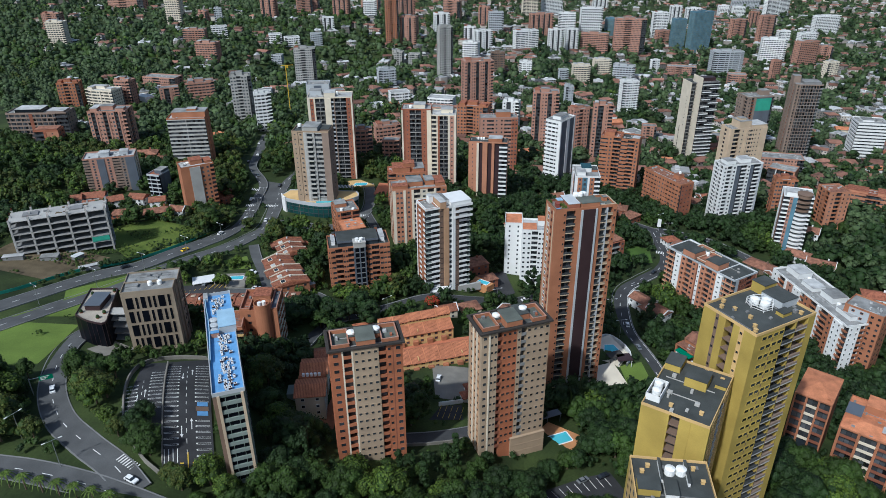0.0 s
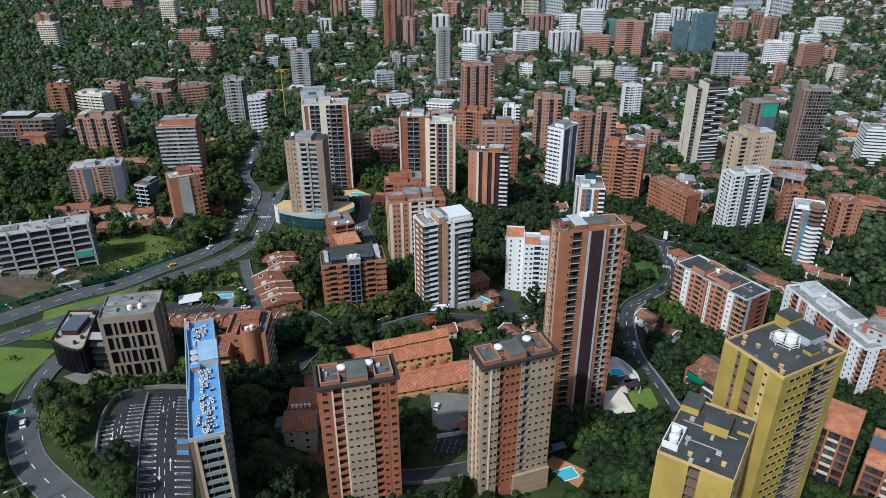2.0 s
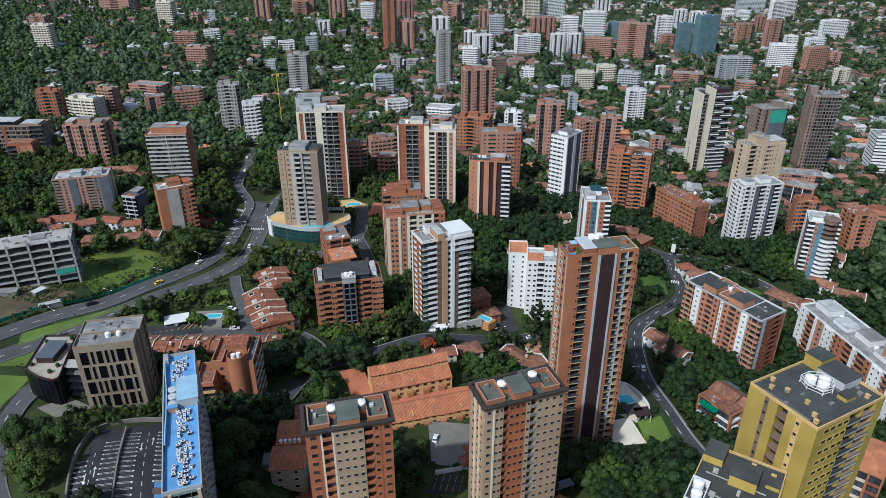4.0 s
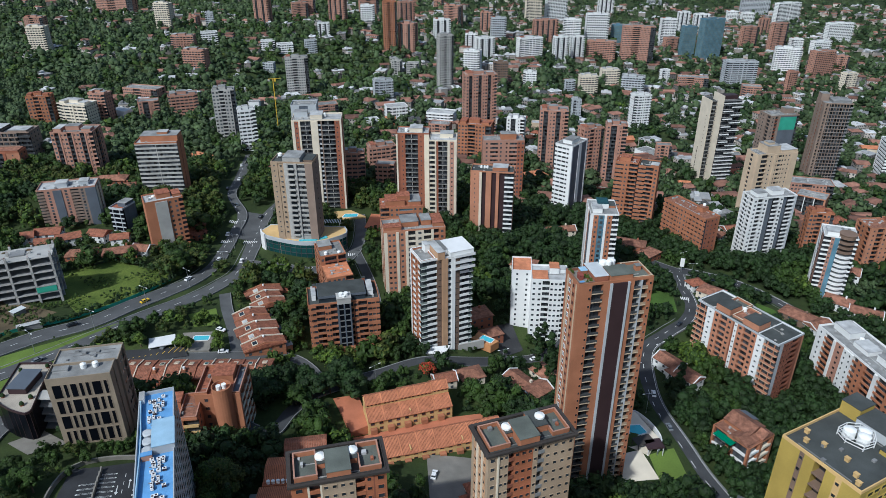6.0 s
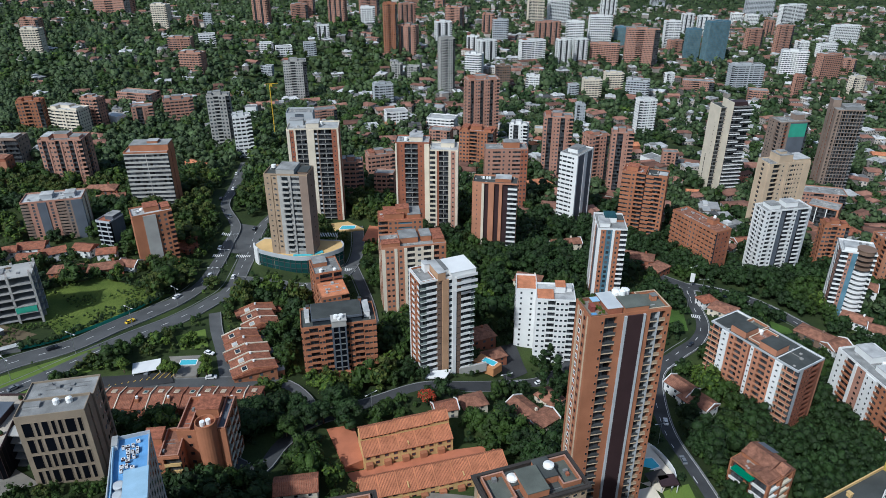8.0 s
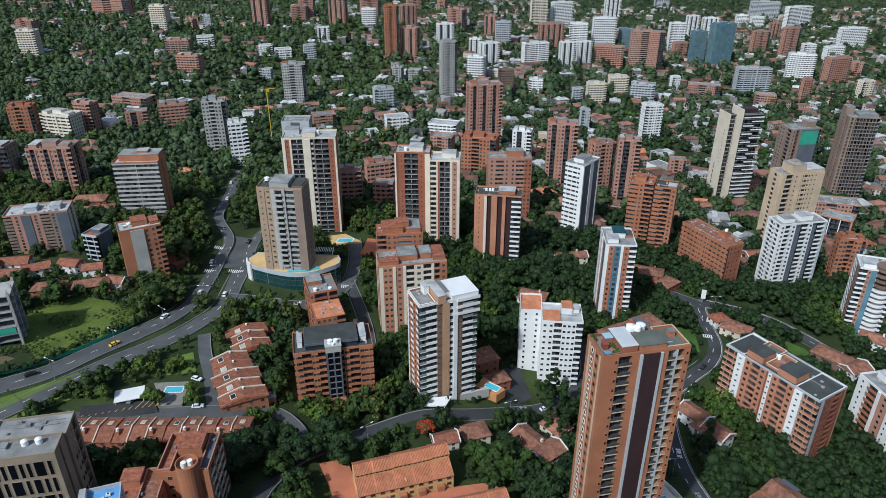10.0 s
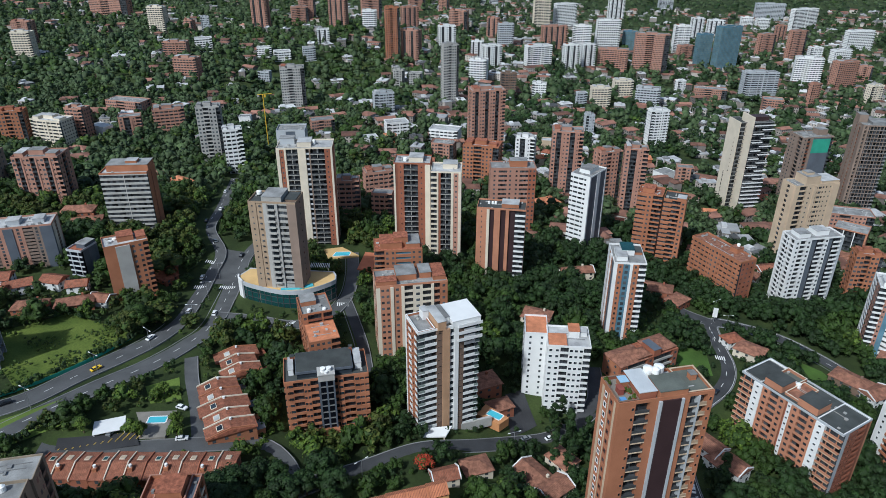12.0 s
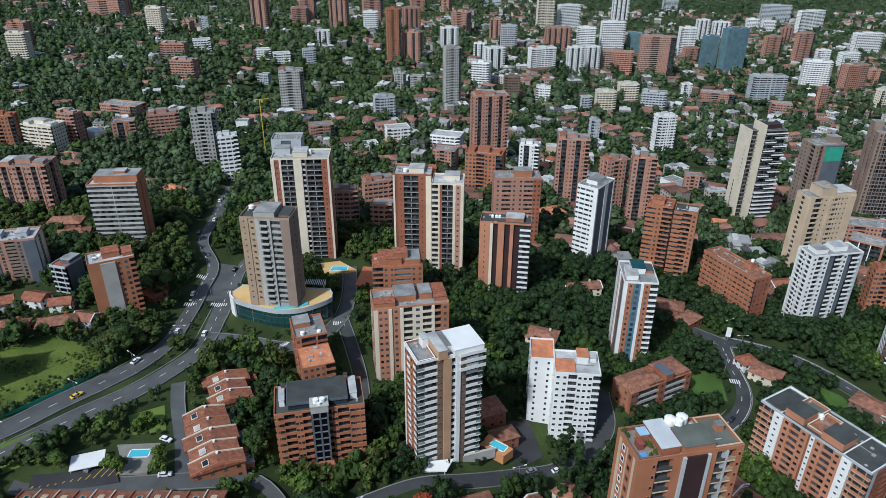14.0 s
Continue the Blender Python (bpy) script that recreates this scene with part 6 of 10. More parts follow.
# added back and end walls that block light, keeping the open floors dark
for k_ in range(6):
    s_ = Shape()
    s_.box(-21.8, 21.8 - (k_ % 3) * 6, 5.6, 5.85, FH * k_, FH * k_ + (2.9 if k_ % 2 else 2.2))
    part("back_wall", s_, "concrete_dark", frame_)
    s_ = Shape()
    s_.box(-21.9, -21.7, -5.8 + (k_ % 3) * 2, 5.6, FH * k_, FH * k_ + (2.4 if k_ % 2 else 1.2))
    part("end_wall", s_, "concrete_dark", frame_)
rng = random.Random(8)
for k_ in range(16):
    s_ = Shape()
    x_, y_ = rng.uniform(-19, 17), rng.uniform(-5, 4)
    s_.box(x_, x_ + rng.uniform(0.8, 3.5), y_, y_ + rng.uniform(0.4, 1.6), 6 * FH, 6 * FH + rng.uniform(0.15, 0.7))
    part("plank_pile", s_, rng.choice(("soil", "concrete_dark", "bark", "concrete")), frame_)
for x0_, x1_, y0_, y1_ in ((-16, -9, -2, 3), (5, 11, -2, 3)):
    s_ = Shape()
    s_.box(x0_, x1_, y0_, y1_, 6 * FH, 6 * FH + 0.6)
    part("stair_upstand", s_, "concrete_dark", frame_)
s_ = Shape()
s_.box(12.6, 20.6, -6.95, -6.85, 3.6, 6.2)
part("safety_net", s_, "net_green", frame_, "green safety net")
for x_, y_, t_, w_, d_, m_ in ((-214, 296, 14, 9, 3, "roof_pale"), (-198, 299, 12, 8, 4, "roof_grey"), (-175, 291, 30, 9, 2.2, "roof_pale"), (-226, 290, 14, 9, 9, "roof_grey"), (-186, 302, 60, 5, 3, "sheet_metal")):
    z_ = float(ground(x_, y_))
    h_ = thing("site_shed", x_, y_, z_, t_, "low site shed with a pale sheet roof", "shed", "site sheds")
    take(x_, y_, w_ / 2, d_ / 2, t_)
    s_ = Shape()
    s_.box(-w_ / 2, w_ / 2, -d_ / 2, d_ / 2, -0.6, 2.3)
    part("wall", s_, "concrete_dark", h_)
    s_ = Shape()
    s_.box(-w_ / 2 - 0.3, w_ / 2 + 0.3, -d_ / 2 - 0.3, d_ / 2 + 0.3, 2.3, 2.42)
    part("roof", s_, m_, h_)

# the glass podium with its curved front
pod = thing("podium", -82, 396, 8.5, 0, "curved teal glass podium with an ochre terrace roof", "commercial building")
take(-82, 398, 27, 16, 0)
front_ = smooth_line([(-24, 3.2), (-22.5, 0), (-18.6, -4), (-5.4, -9.6), (4, -11.5), (14, -9.2), (24.6, 0), (22.6, 8)], 3)
pts_ = [(float(a), float(b)) for a, b in front_] + [(-20.5, 10.5)]
for z0_, z1_, m_, nm_ in ((-6, -1.4, "paving", "plinth"), (-1.4, 1.4, "glass_teal", "glazing"), (1.4, 1.8, "rail_dark", "transom"), (1.8, 4.4, "glass_teal", "glazing"), (4.4, 4.8, "rail_dark", "transom"), (4.8, 6.6, "glass_teal", "glazing"), (6.6, 8.5, "paint_grey", "fascia")):
    s_ = Shape()
    k_ = 1.0 if nm_ == "fascia" else 0.985 if nm_ == "transom" else 0.98
    s_.prism([(a * k_, b * k_) for a, b in pts_], z0_, z1_)
    part(nm_, s_, m_, pod)
s_ = Shape()
s_.prism([(a * 0.97, b * 0.97) for a, b in pts_], 8.5, 8.54)
part("terrace", s_, "stucco_ochre", pod, "ochre paved roof terrace")
for i_ in range(len(pts_) - 1):
    (xa_, ya_), (xb_, yb_) = pts_[i_], pts_[i_ + 1]
    s_ = Shape()
    s_.prism([(xa_, ya_), (xb_, yb_), (xb_ * 0.985, yb_ * 0.985), (xa_ * 0.985, ya_ * 0.985)], 8.5, 9.0)
    part("parapet", s_, "paint_grey", pod)
    s_ = Shape()
    s_.box(xa_ * 0.985 - 0.12, xa_ * 0.985 + 0.12, ya_ * 0.985 - 0.12, ya_ * 0.985 + 0.12, -1.4, 6.6)
    part("mullion", s_, "rail_dark", pod)
s_ = Shape()
s_.prism([(0, -10.4), (9, -9.6), (15, -6.4), (14, -4.2), (10.9, -6.3), (10.8, -8.7), (0, -9.2)], 8.54, 9.15)
part("roof_pool", s_, "water", pod, "long turquoise roof pool")
for i_ in range(11):
    s_ = Shape()
    s_.box(10.5 + i_ * 0.9, 10.8 + i_ * 0.9, 8.0, 12.5, 11.0, 11.2)
    part("pergola_slat", s_, "paint_white", pod)
for x_ in (10.6, 19.6):
    for y_ in (8.2, 12.2):
        s_ = Shape()
        s_.box(x_ - 0.12, x_ + 0.12, y_ - 0.12, y_ + 0.12, 8.5, 11.0)
        part("pergola_post", s_, "paint_white", pod)

s_ = Shape()
s_.prism([(-24.4, 3.4), (-23.6, 0.4), (-20.6, -3.4), (-20.0, -2.9), (-22.9, 0.7), (-23.7, 3.6)], -6.0, 9.4)
part("end_wall", s_, "paint_white", pod, "white rendered end wall")
s_ = Shape()
for i_ in range(9):
    s_.box(-14.0 + i_ * 3.6, -12.4 + i_ * 3.6, -13.6 + abs(i_ - 5) * 0.5, -13.4 + abs(i_ - 5) * 0.5, -3.2, -2.2)
part("shop_sign_set", s_, "stucco_cream", pod, kind="stuff")

# ---- blocks across the valley ----
# far brick styles mostly take the paler pink brick: haze put into their colour
STYLES = {"b": ("brick_pink", "pierced", "roof_grey"), "o": ("brick_orange", "pierced", "tile"), "w": ("paint_white", "bands", "roof_pale"), "g": ("paint_grey", "bands", "roof_grey"), "p": ("brick_pink", "strips", "roof_grey"), "k": ("glass_blue", "curtain", "roof_grey"), "c": ("stucco_cream", "bands", "roof_pale"), "t": ("stucco_brown", "bands", "roof_grey"), "tb": ("stucco_tan", "bands", "roof_grey"), "bs": ("brick_pink", "strips", "roof_grey"), "ws": ("paint_white", "strips", "roof_pale"), "gw": ("concrete", "pierced", "roof_grey"), "bb": ("brick_pink", "bands", "roof_grey")}
FAR_LABELS = {"b": "brick apartment block across the valley, paled for haze", "o": "orange brick apartment block with a tiled top", "w": "white apartment block with long window bands", "g": "grey block with window bands", "p": "pink brick tower with balcony columns", "k": "blue glass office tower", "c": "cream block with window bands", "t": "dark brown tower with window bands", "tb": "tan tower with long window bands", "bs": "brick tower with recessed balcony columns, paled for haze", "ws": "white tower with balcony columns", "gw": "bare grey concrete tower with small windows", "bb": "brick block with window bands, paled for haze"}
far_block(-335.6, 1274.4, -6, 26.4, 16.0, -15.7, 35.5, STYLES["bs"], FAR_LABELS["bs"])
far_block(-281.9, 1331.0, 20, 28.2, 16.0, -17.5, 11.0, STYLES["b"], FAR_LABELS["b"])
far_block(-271.2, 1348.8, 20, 27.7, 16.0, -18.4, 33.5, STYLES["b"], FAR_LABELS["b"])
far_block(-201.0, 1231.2, -6, 27.6, 16.0, -7.9, 45.5, STYLES["bs"], FAR_LABELS["bs"])
far_block(-148.0, 1223.9, 4, 22.9, 15.0, -8.2, 22.0, STYLES["w"], FAR_LABELS["w"])
far_block(-173.0, 1427.8, 20, 36.7, 16.0, -24.6, 27.5, STYLES["b"], FAR_LABELS["b"])
far_block(-96.3, 1072.6, 12, 19.2, 12.3, -20.5, 48.0, STYLES["o"], FAR_LABELS["o"])
far_block(-89.4, 1302.6, 20, 27.5, 16.0, -23.8, 16.5, STYLES["bs"], FAR_LABELS["bs"])
far_block(-77.1, 1084.6, -14, 25.5, 16.0, -23.4, 17.5, STYLES["bs"], FAR_LABELS["bs"])
far_block(-97.0, 1607.4, 20, 33.1, 16.0, -32.0, 3.5, STYLES["b"], FAR_LABELS["b"])
far_block(-432.4, 1229.9, -14, 15.3, 9.8, -14.7, 5.5, STYLES["b"], FAR_LABELS["b"])
far_block(-407.5, 1238.1, 12, 13.0, 9.0, -14.8, 9.0, STYLES["g"], FAR_LABELS["g"])
far_block(-391.0, 1035.0, 4, 31.4, 16.0, -12.5, 8.0, STYLES["bb"], FAR_LABELS["bb"])
far_block(-362.5, 1077.3, 20, 23.4, 14.6, -13.2, 5.0, STYLES["w"], FAR_LABELS["w"])
far_block(-343.5, 943.6, -6, 29.8, 16.0, -17.0, 7.0, STYLES["bb"], FAR_LABELS["bb"])
far_block(-484.9, 1222.3, -6, 26.8, 16.0, -14.2, 26.0, STYLES["c"], FAR_LABELS["c"])
far_block(-271.3, 1056.8, 12, 19.6, 12.6, -16.0, -2.5, STYLES["w"], FAR_LABELS["w"])
far_block(-244.9, 1045.7, 20, 22.1, 13.7, -18.2, -5.5, STYLES["w"], FAR_LABELS["w"])
far_block(-206.2, 1049.5, 20, 16.7, 10.4, -18.3, -0.5, STYLES["g"], FAR_LABELS["g"])
far_block(-201.5, 1128.1, 12, 18.0, 11.6, -9.4, 10.0, STYLES["ws"], FAR_LABELS["ws"])
far_block(-190.1, 849.4, 12, 25.9, 16.0, -33.8, 16.5, STYLES["gw"], FAR_LABELS["gw"])
far_block(-250.7, 976.6, -6, 14.9, 9.7, -28.8, -16.0, STYLES["g"], FAR_LABELS["g"])
far_block(-77.5, 955.0, -6, 13.3, 9.0, -28.4, -8.0, STYLES["gw"], FAR_LABELS["gw"])
far_block(-58.1, 956.3, -6, 15.7, 10.2, -28.6, -11.5, STYLES["gw"], FAR_LABELS["gw"])
far_block(-13.5, 870.2, 20, 17.8, 11.1, -28.6, 38.0, STYLES["gw"], FAR_LABELS["gw"])
far_block(-25.6, 1180.9, 12, 25.6, 16.0, -28.1, 6.5, STYLES["ws"], FAR_LABELS["ws"])
far_block(-37.9, 1608.1, -14, 20.1, 12.8, -37.1, -2.0, STYLES["b"], FAR_LABELS["b"])
far_block(-14.2, 1396.5, -14, 33.0, 16.0, -37.9, -1.0, STYLES["b"], FAR_LABELS["b"])
far_block(21.4, 1143.5, -6, 18.1, 11.8, -35.5, -8.0, STYLES["ws"], FAR_LABELS["ws"])
far_block(41.9, 1105.7, 20, 25.6, 15.9, -37.9, -8.0, STYLES["ws"], FAR_LABELS["ws"])
far_block(52.3, 1353.1, -14, 21.1, 13.5, -44.2, -6.5, STYLES["bs"], FAR_LABELS["bs"])
far_block(70.6, 1304.6, 4, 26.3, 16.0, -45.9, -9.5, STYLES["g"], FAR_LABELS["g"])
far_block(16.6, 1012.8, -14, 23.3, 14.9, -34.4, -7.0, STYLES["w"], FAR_LABELS["w"])
far_block(53.8, 920.6, 4, 17.9, 11.7, -36.0, -3.0, STYLES["t"], FAR_LABELS["t"])
far_block(13.8, 672.5, 12, 28.9, 16.0, -23.1, 39.0, STYLES["bs"], FAR_LABELS["bs"])
far_block(107.2, 1150.5, 20, 39.4, 16.0, -47.7, -16.5, STYLES["w"], FAR_LABELS["w"])
far_block(161.1, 1144.3, 12, 21.4, 13.8, -52.3, -13.0, STYLES["ws"], FAR_LABELS["ws"])
far_block(193.8, 1181.5, 12, 20.6, 13.3, -56.2, -19.0, STYLES["ws"], FAR_LABELS["ws"])
far_block(156.2, 1548.8, 12, 32.9, 16.0, -58.9, 6.5, STYLES["c"], FAR_LABELS["c"])
far_block(204.2, 1582.5, 20, 46.2, 16.0, -64.9, -15.0, STYLES["w"], FAR_LABELS["w"])
far_block(151.0, 1339.1, 12, 43.5, 16.0, -56.3, -18.5, STYLES["bs"], FAR_LABELS["bs"])
far_block(201.7, 1339.8, -6, 31.3, 16.0, -60.5, -17.0, STYLES["w"], FAR_LABELS["w"])
far_block(248.1, 1363.3, 4, 41.1, 16.0, -65.4, -11.5, STYLES["w"], FAR_LABELS["w"])
far_block(219.6, 1201.2, -14, 46.5, 16.0, -60.3, -28.0, STYLES["bb"], FAR_LABELS["bb"])
far_block(299.1, 1391.4, -14, 25.3, 16.0, -68.7, -34.5, STYLES["k"], FAR_LABELS["k"])
far_block(273.5, 1189.5, -6, 51.1, 16.0, -63.8, -4.0, STYLES["b"], FAR_LABELS["b"])
far_block(353.3, 1776.5, 12, 35.6, 16.0, -77.1, -18.0, STYLES["ws"], FAR_LABELS["ws"])
far_block(92.8, 942.1, -6, 17.2, 11.2, -40.4, -20.0, STYLES["w"], FAR_LABELS["w"])
far_block(167.2, 943.4, 4, 23.1, 15.1, -48.2, -25.5, STYLES["c"], FAR_LABELS["c"])
far_block(144.9, 916.1, 12, 11.9, 9.0, -44.5, -24.5, STYLES["g"], FAR_LABELS["g"])
far_block(393.6, 1391.4, 4, 28.2, 16.0, -73.6, -24.5, STYLES["w"], FAR_LABELS["w"])
far_block(475.0, 1546.8, 12, 23.2, 15.0, -78.4, -35.0, STYLES["ws"], FAR_LABELS["ws"])
far_block(391.7, 1335.9, 20, 26.0, 16.0, -72.5, -49.5, STYLES["b"], FAR_LABELS["b"])
far_block(392.7, 1253.8, 12, 22.7, 14.6, -70.7, -15.5, STYLES["k"], FAR_LABELS["k"])
far_block(423.6, 1248.4, 20, 39.7, 16.0, -71.9, -3.0, STYLES["k"], FAR_LABELS["k"])
far_block(523.3, 1596.2, 4, 32.4, 16.0, -80.1, -46.5, STYLES["ws"], FAR_LABELS["ws"])
far_block(548.2, 1384.5, 20, 30.5, 16.0, -77.4, -38.0, STYLES["b"], FAR_LABELS["b"])
far_block(596.1, 1369.2, 20, 30.1, 16.0, -77.6, -29.0, STYLES["b"], FAR_LABELS["b"])
far_block(645.0, 1545.9, 12, 19.3, 12.4, -80.8, -48.0, STYLES["bs"], FAR_LABELS["bs"])
far_block(735.1, 1683.1, 20, 63.3, 16.0, -83.5, -36.5, STYLES["w"], FAR_LABELS["w"])
far_block(635.0, 1715.5, -6, 25.3, 16.0, -83.3, -58.0, STYLES["w"], FAR_LABELS["w"])
far_block(671.9, 1717.3, 4, 28.5, 16.0, -83.7, -62.0, STYLES["w"], FAR_LABELS["w"])
far_block(505.9, 1153.7, -14, 38.2, 16.0, -71.6, -30.0, STYLES["w"], FAR_LABELS["w"])
far_block(622.5, 1350.7, 4, 21.6, 14.1, -77.3, -53.0, STYLES["w"], FAR_LABELS["w"])
far_block(556.9, 1125.2, 20, 37.9, 16.0, -71.6, -31.0, STYLES["bb"], FAR_LABELS["bb"])
far_block(623.6, 1191.8, -6, 20.5, 13.4, -73.9, -50.5, STYLES["b"], FAR_LABELS["b"])
far_block(389.1, 1039.9, 4, 46.0, 16.0, -65.4, -27.5, STYLES["g"], FAR_LABELS["g"])
far_block(305.6, 1055.0, 20, 12.2, 9.0, -61.1, -42.5, STYLES["w"], FAR_LABELS["w"])
far_block(472.5, 1021.7, 20, 14.5, 9.0, -66.9, -37.5, STYLES["bb"], FAR_LABELS["bb"])
far_block(564.3, 1043.9, 20, 20.2, 12.6, -69.5, -45.0, STYLES["c"], FAR_LABELS["c"])
far_block(50.1, 654.9, -14, 16.0, 10.3, -25.1, 5.5, STYLES["ws"], FAR_LABELS["ws"])
far_block(72.9, 603.7, -6, 23.2, 15.1, -24.5, 27.0, STYLES["bs"], FAR_LABELS["bs"])
far_block(107.0, 586.9, 20, 18.6, 11.6, -26.4, 16.0, STYLES["b"], FAR_LABELS["b"])
far_block(121.1, 574.3, -8, 16.5, 10.8, -26.6, 24.0, STYLES["bs"], FAR_LABELS["bs"])
far_block(5.9, 606.9, -14, 27.7, 16.0, -18.0, 15.0, STYLES["o"], FAR_LABELS["o"])
far_block(-20.0, 658.4, -14, 18.9, 12.1, -18.6, -1.0, STYLES["b"], FAR_LABELS["b"])
far_block(133.4, 789.5, 12, 8.8, 9.0, -39.3, -14.5, STYLES["g"], FAR_LABELS["g"])
far_block(197.2, 784.4, 12, 19.5, 12.5, -45.6, -8.5, STYLES["w"], FAR_LABELS["w"])
far_block(189.0, 659.3, -8, 13.6, 9.0, -38.4, -21.0, STYLES["b"], FAR_LABELS["b"])
far_block(-365.5, 633.5, 12, 19.2, 12.4, 1.5, 29.0, STYLES["o"], FAR_LABELS["o"])
far_block(-341.4, 636.5, -14, 28.6, 16.0, 0.6, 23.0, STYLES["c"], FAR_LABELS["c"])
far_block(-320.6, 651.8, -14, 17.0, 10.9, -0.8, 28.0, STYLES["bb"], FAR_LABELS["bb"])
far_block(-282.6, 661.8, 20, 17.9, 11.1, -2.5, 17.0, STYLES["bs"], FAR_LABELS["bs"])
far_block(-266.2, 691.9, 20, 26.3, 16.0, -5.9, 14.5, STYLES["bb"], FAR_LABELS["bb"])
far_block(-336.8, 752.1, -14, 39.5, 16.0, -6.7, 7.5, STYLES["b"], FAR_LABELS["b"])
far_block(-194.4, 605.9, 12, 17.6, 11.3, -1.8, 42.0, STYLES["gw"], FAR_LABELS["gw"])
far_block(-167.6, 581.2, 20, 13.7, 9.0, -0.8, 32.5, STYLES["w"], FAR_LABELS["w"])
far_block(-265.7, 490.5, 4, 27.4, 16.0, 13.3, 43.5, STYLES["p"], FAR_LABELS["p"])
far_block(-130.4, 710.9, 20, 21.2, 13.2, -13.1, 0.5, STYLES["b"], FAR_LABELS["b"])
far_block(-75.0, 507.8, 4, 14.9, 9.7, -0.8, 23.5, STYLES["bb"], FAR_LABELS["bb"])
far_block(-60.0, 542.4, 20, 20.3, 12.6, -5.8, 15.5, STYLES["bb"], FAR_LABELS["bb"])
far_block(-52.7, 507.2, -6, 13.4, 9.0, -2.6, 16.0, STYLES["bb"], FAR_LABELS["bb"])
far_block(-24.4, 717.0, -14, 27.3, 16.0, -22.2, -7.5, STYLES["w"], FAR_LABELS["w"])
far_block(207.7, 1005.4, 4, 24.6, 16.0, -53.5, -31.5, STYLES["c"], FAR_LABELS["c"])
far_block(223.4, 959.7, -14, 29.9, 16.0, -53.6, -29.0, STYLES["g"], FAR_LABELS["g"])
far_block(318.4, 1026.6, -14, 41.7, 16.0, -62.2, -45.0, STYLES["b"], FAR_LABELS["b"])
far_block(389.7, 974.1, -14, 24.3, 15.6, -63.2, -45.0, STYLES["bb"], FAR_LABELS["bb"])
far_block(-83.5, 810.5, 20, 20.7, 12.9, -23.4, 0.0, STYLES["g"], FAR_LABELS["g"])
far_block(-62.2, 716.2, 20, 20.9, 13.0, -18.2, -2.5, STYLES["w"], FAR_LABELS["w"])
far_block(268.2, 566.2, -14, 33.9, 16.0, -37.9, -20.0, STYLES["b"], FAR_LABELS["b"])
far_block(230.1, 456.8, -8, 14.9, 9.7, -26.7, 2.5, STYLES["o"], FAR_LABELS["o"])
far_block(719.4, 1857.1, -6, 68.4, 16.0, -85.3, -47.0, STYLES["g"], FAR_LABELS["g"])
far_block(-668.2, 1408.5, -14, 78.7, 16.0, -15.6, 18.0, STYLES["b"], FAR_LABELS["b"])
far_block(-570.0, 999.9, 4, 24.3, 15.9, -9.8, 25.5, STYLES["c"], FAR_LABELS["c"])
far_block(-639.8, 1118.3, 4, 27.3, 16.0, -11.9, 19.5, STYLES["b"], FAR_LABELS["b"])
far_block(530.2, 2013.3, 4, 37.2, 16.0, -84.7, -43.0, STYLES["g"], FAR_LABELS["g"])
far_block(53.0, 1843.3, -6, 45.2, 16.0, -50.8, -20.5, STYLES["g"], FAR_LABELS["g"])
far_block(744.8, 1464.6, 12, 55.0, 16.0, -80.6, -44.5, STYLES["w"], FAR_LABELS["w"])
far_block(658.5, 1336.6, 12, 33.4, 16.0, -77.3, -55.5, STYLES["w"], FAR_LABELS["w"])

# ---- houses ----
def roof_shape(s, W, D, z, rise, over, hip, slot=0):
    """A pitched roof with its ridge along x and a thickness at the eaves."""
    a, b, t = W / 2 + over, D / 2 + over, 0.22
    r = max(0.3, a - (b if hip else 0)) if W >= D or not hip else 0.3
    v = [(-a, -b, z), (a, -b, z), (a, b, z), (-a, b, z), (-r, 0, z + rise), (r, 0, z + rise)]
    n = len(s.v)
    s.v += v + [(x, y, q - t) for x, y, q in v[:4]]
    for q in ((0, 1, 5, 4), (1, 2, 5), (2, 3, 4, 5), (3, 0, 4), (0, 6, 7, 1), (1, 7, 8, 2), (2, 8, 9, 3), (3, 9, 6, 0), (9, 8, 7, 6)):
        s.f.append(tuple(n + i for i in q))
        s.s.append(slot)


def tile_rows(b, W, D, z, rise, over, mat):
    """Raised tile courses running down both slopes."""
    s = Shape()
    hw, hd = W / 2 + over, D / 2 + over
    n = int(2 * hw / 0.55)
    for i in range(n):
        x = -hw + 0.28 + i * 0.55
        for sg in (-1, 1):
            s.poly([(x - 0.1, 0, z + rise + 0.05), (x + 0.1, 0, z + rise + 0.05), (x + 0.1, sg * hd, z + 0.05), (x - 0.1, sg * hd, z + 0.05)][::sg])
    part("tile_course_set", s, mat, b, kind="stuff")


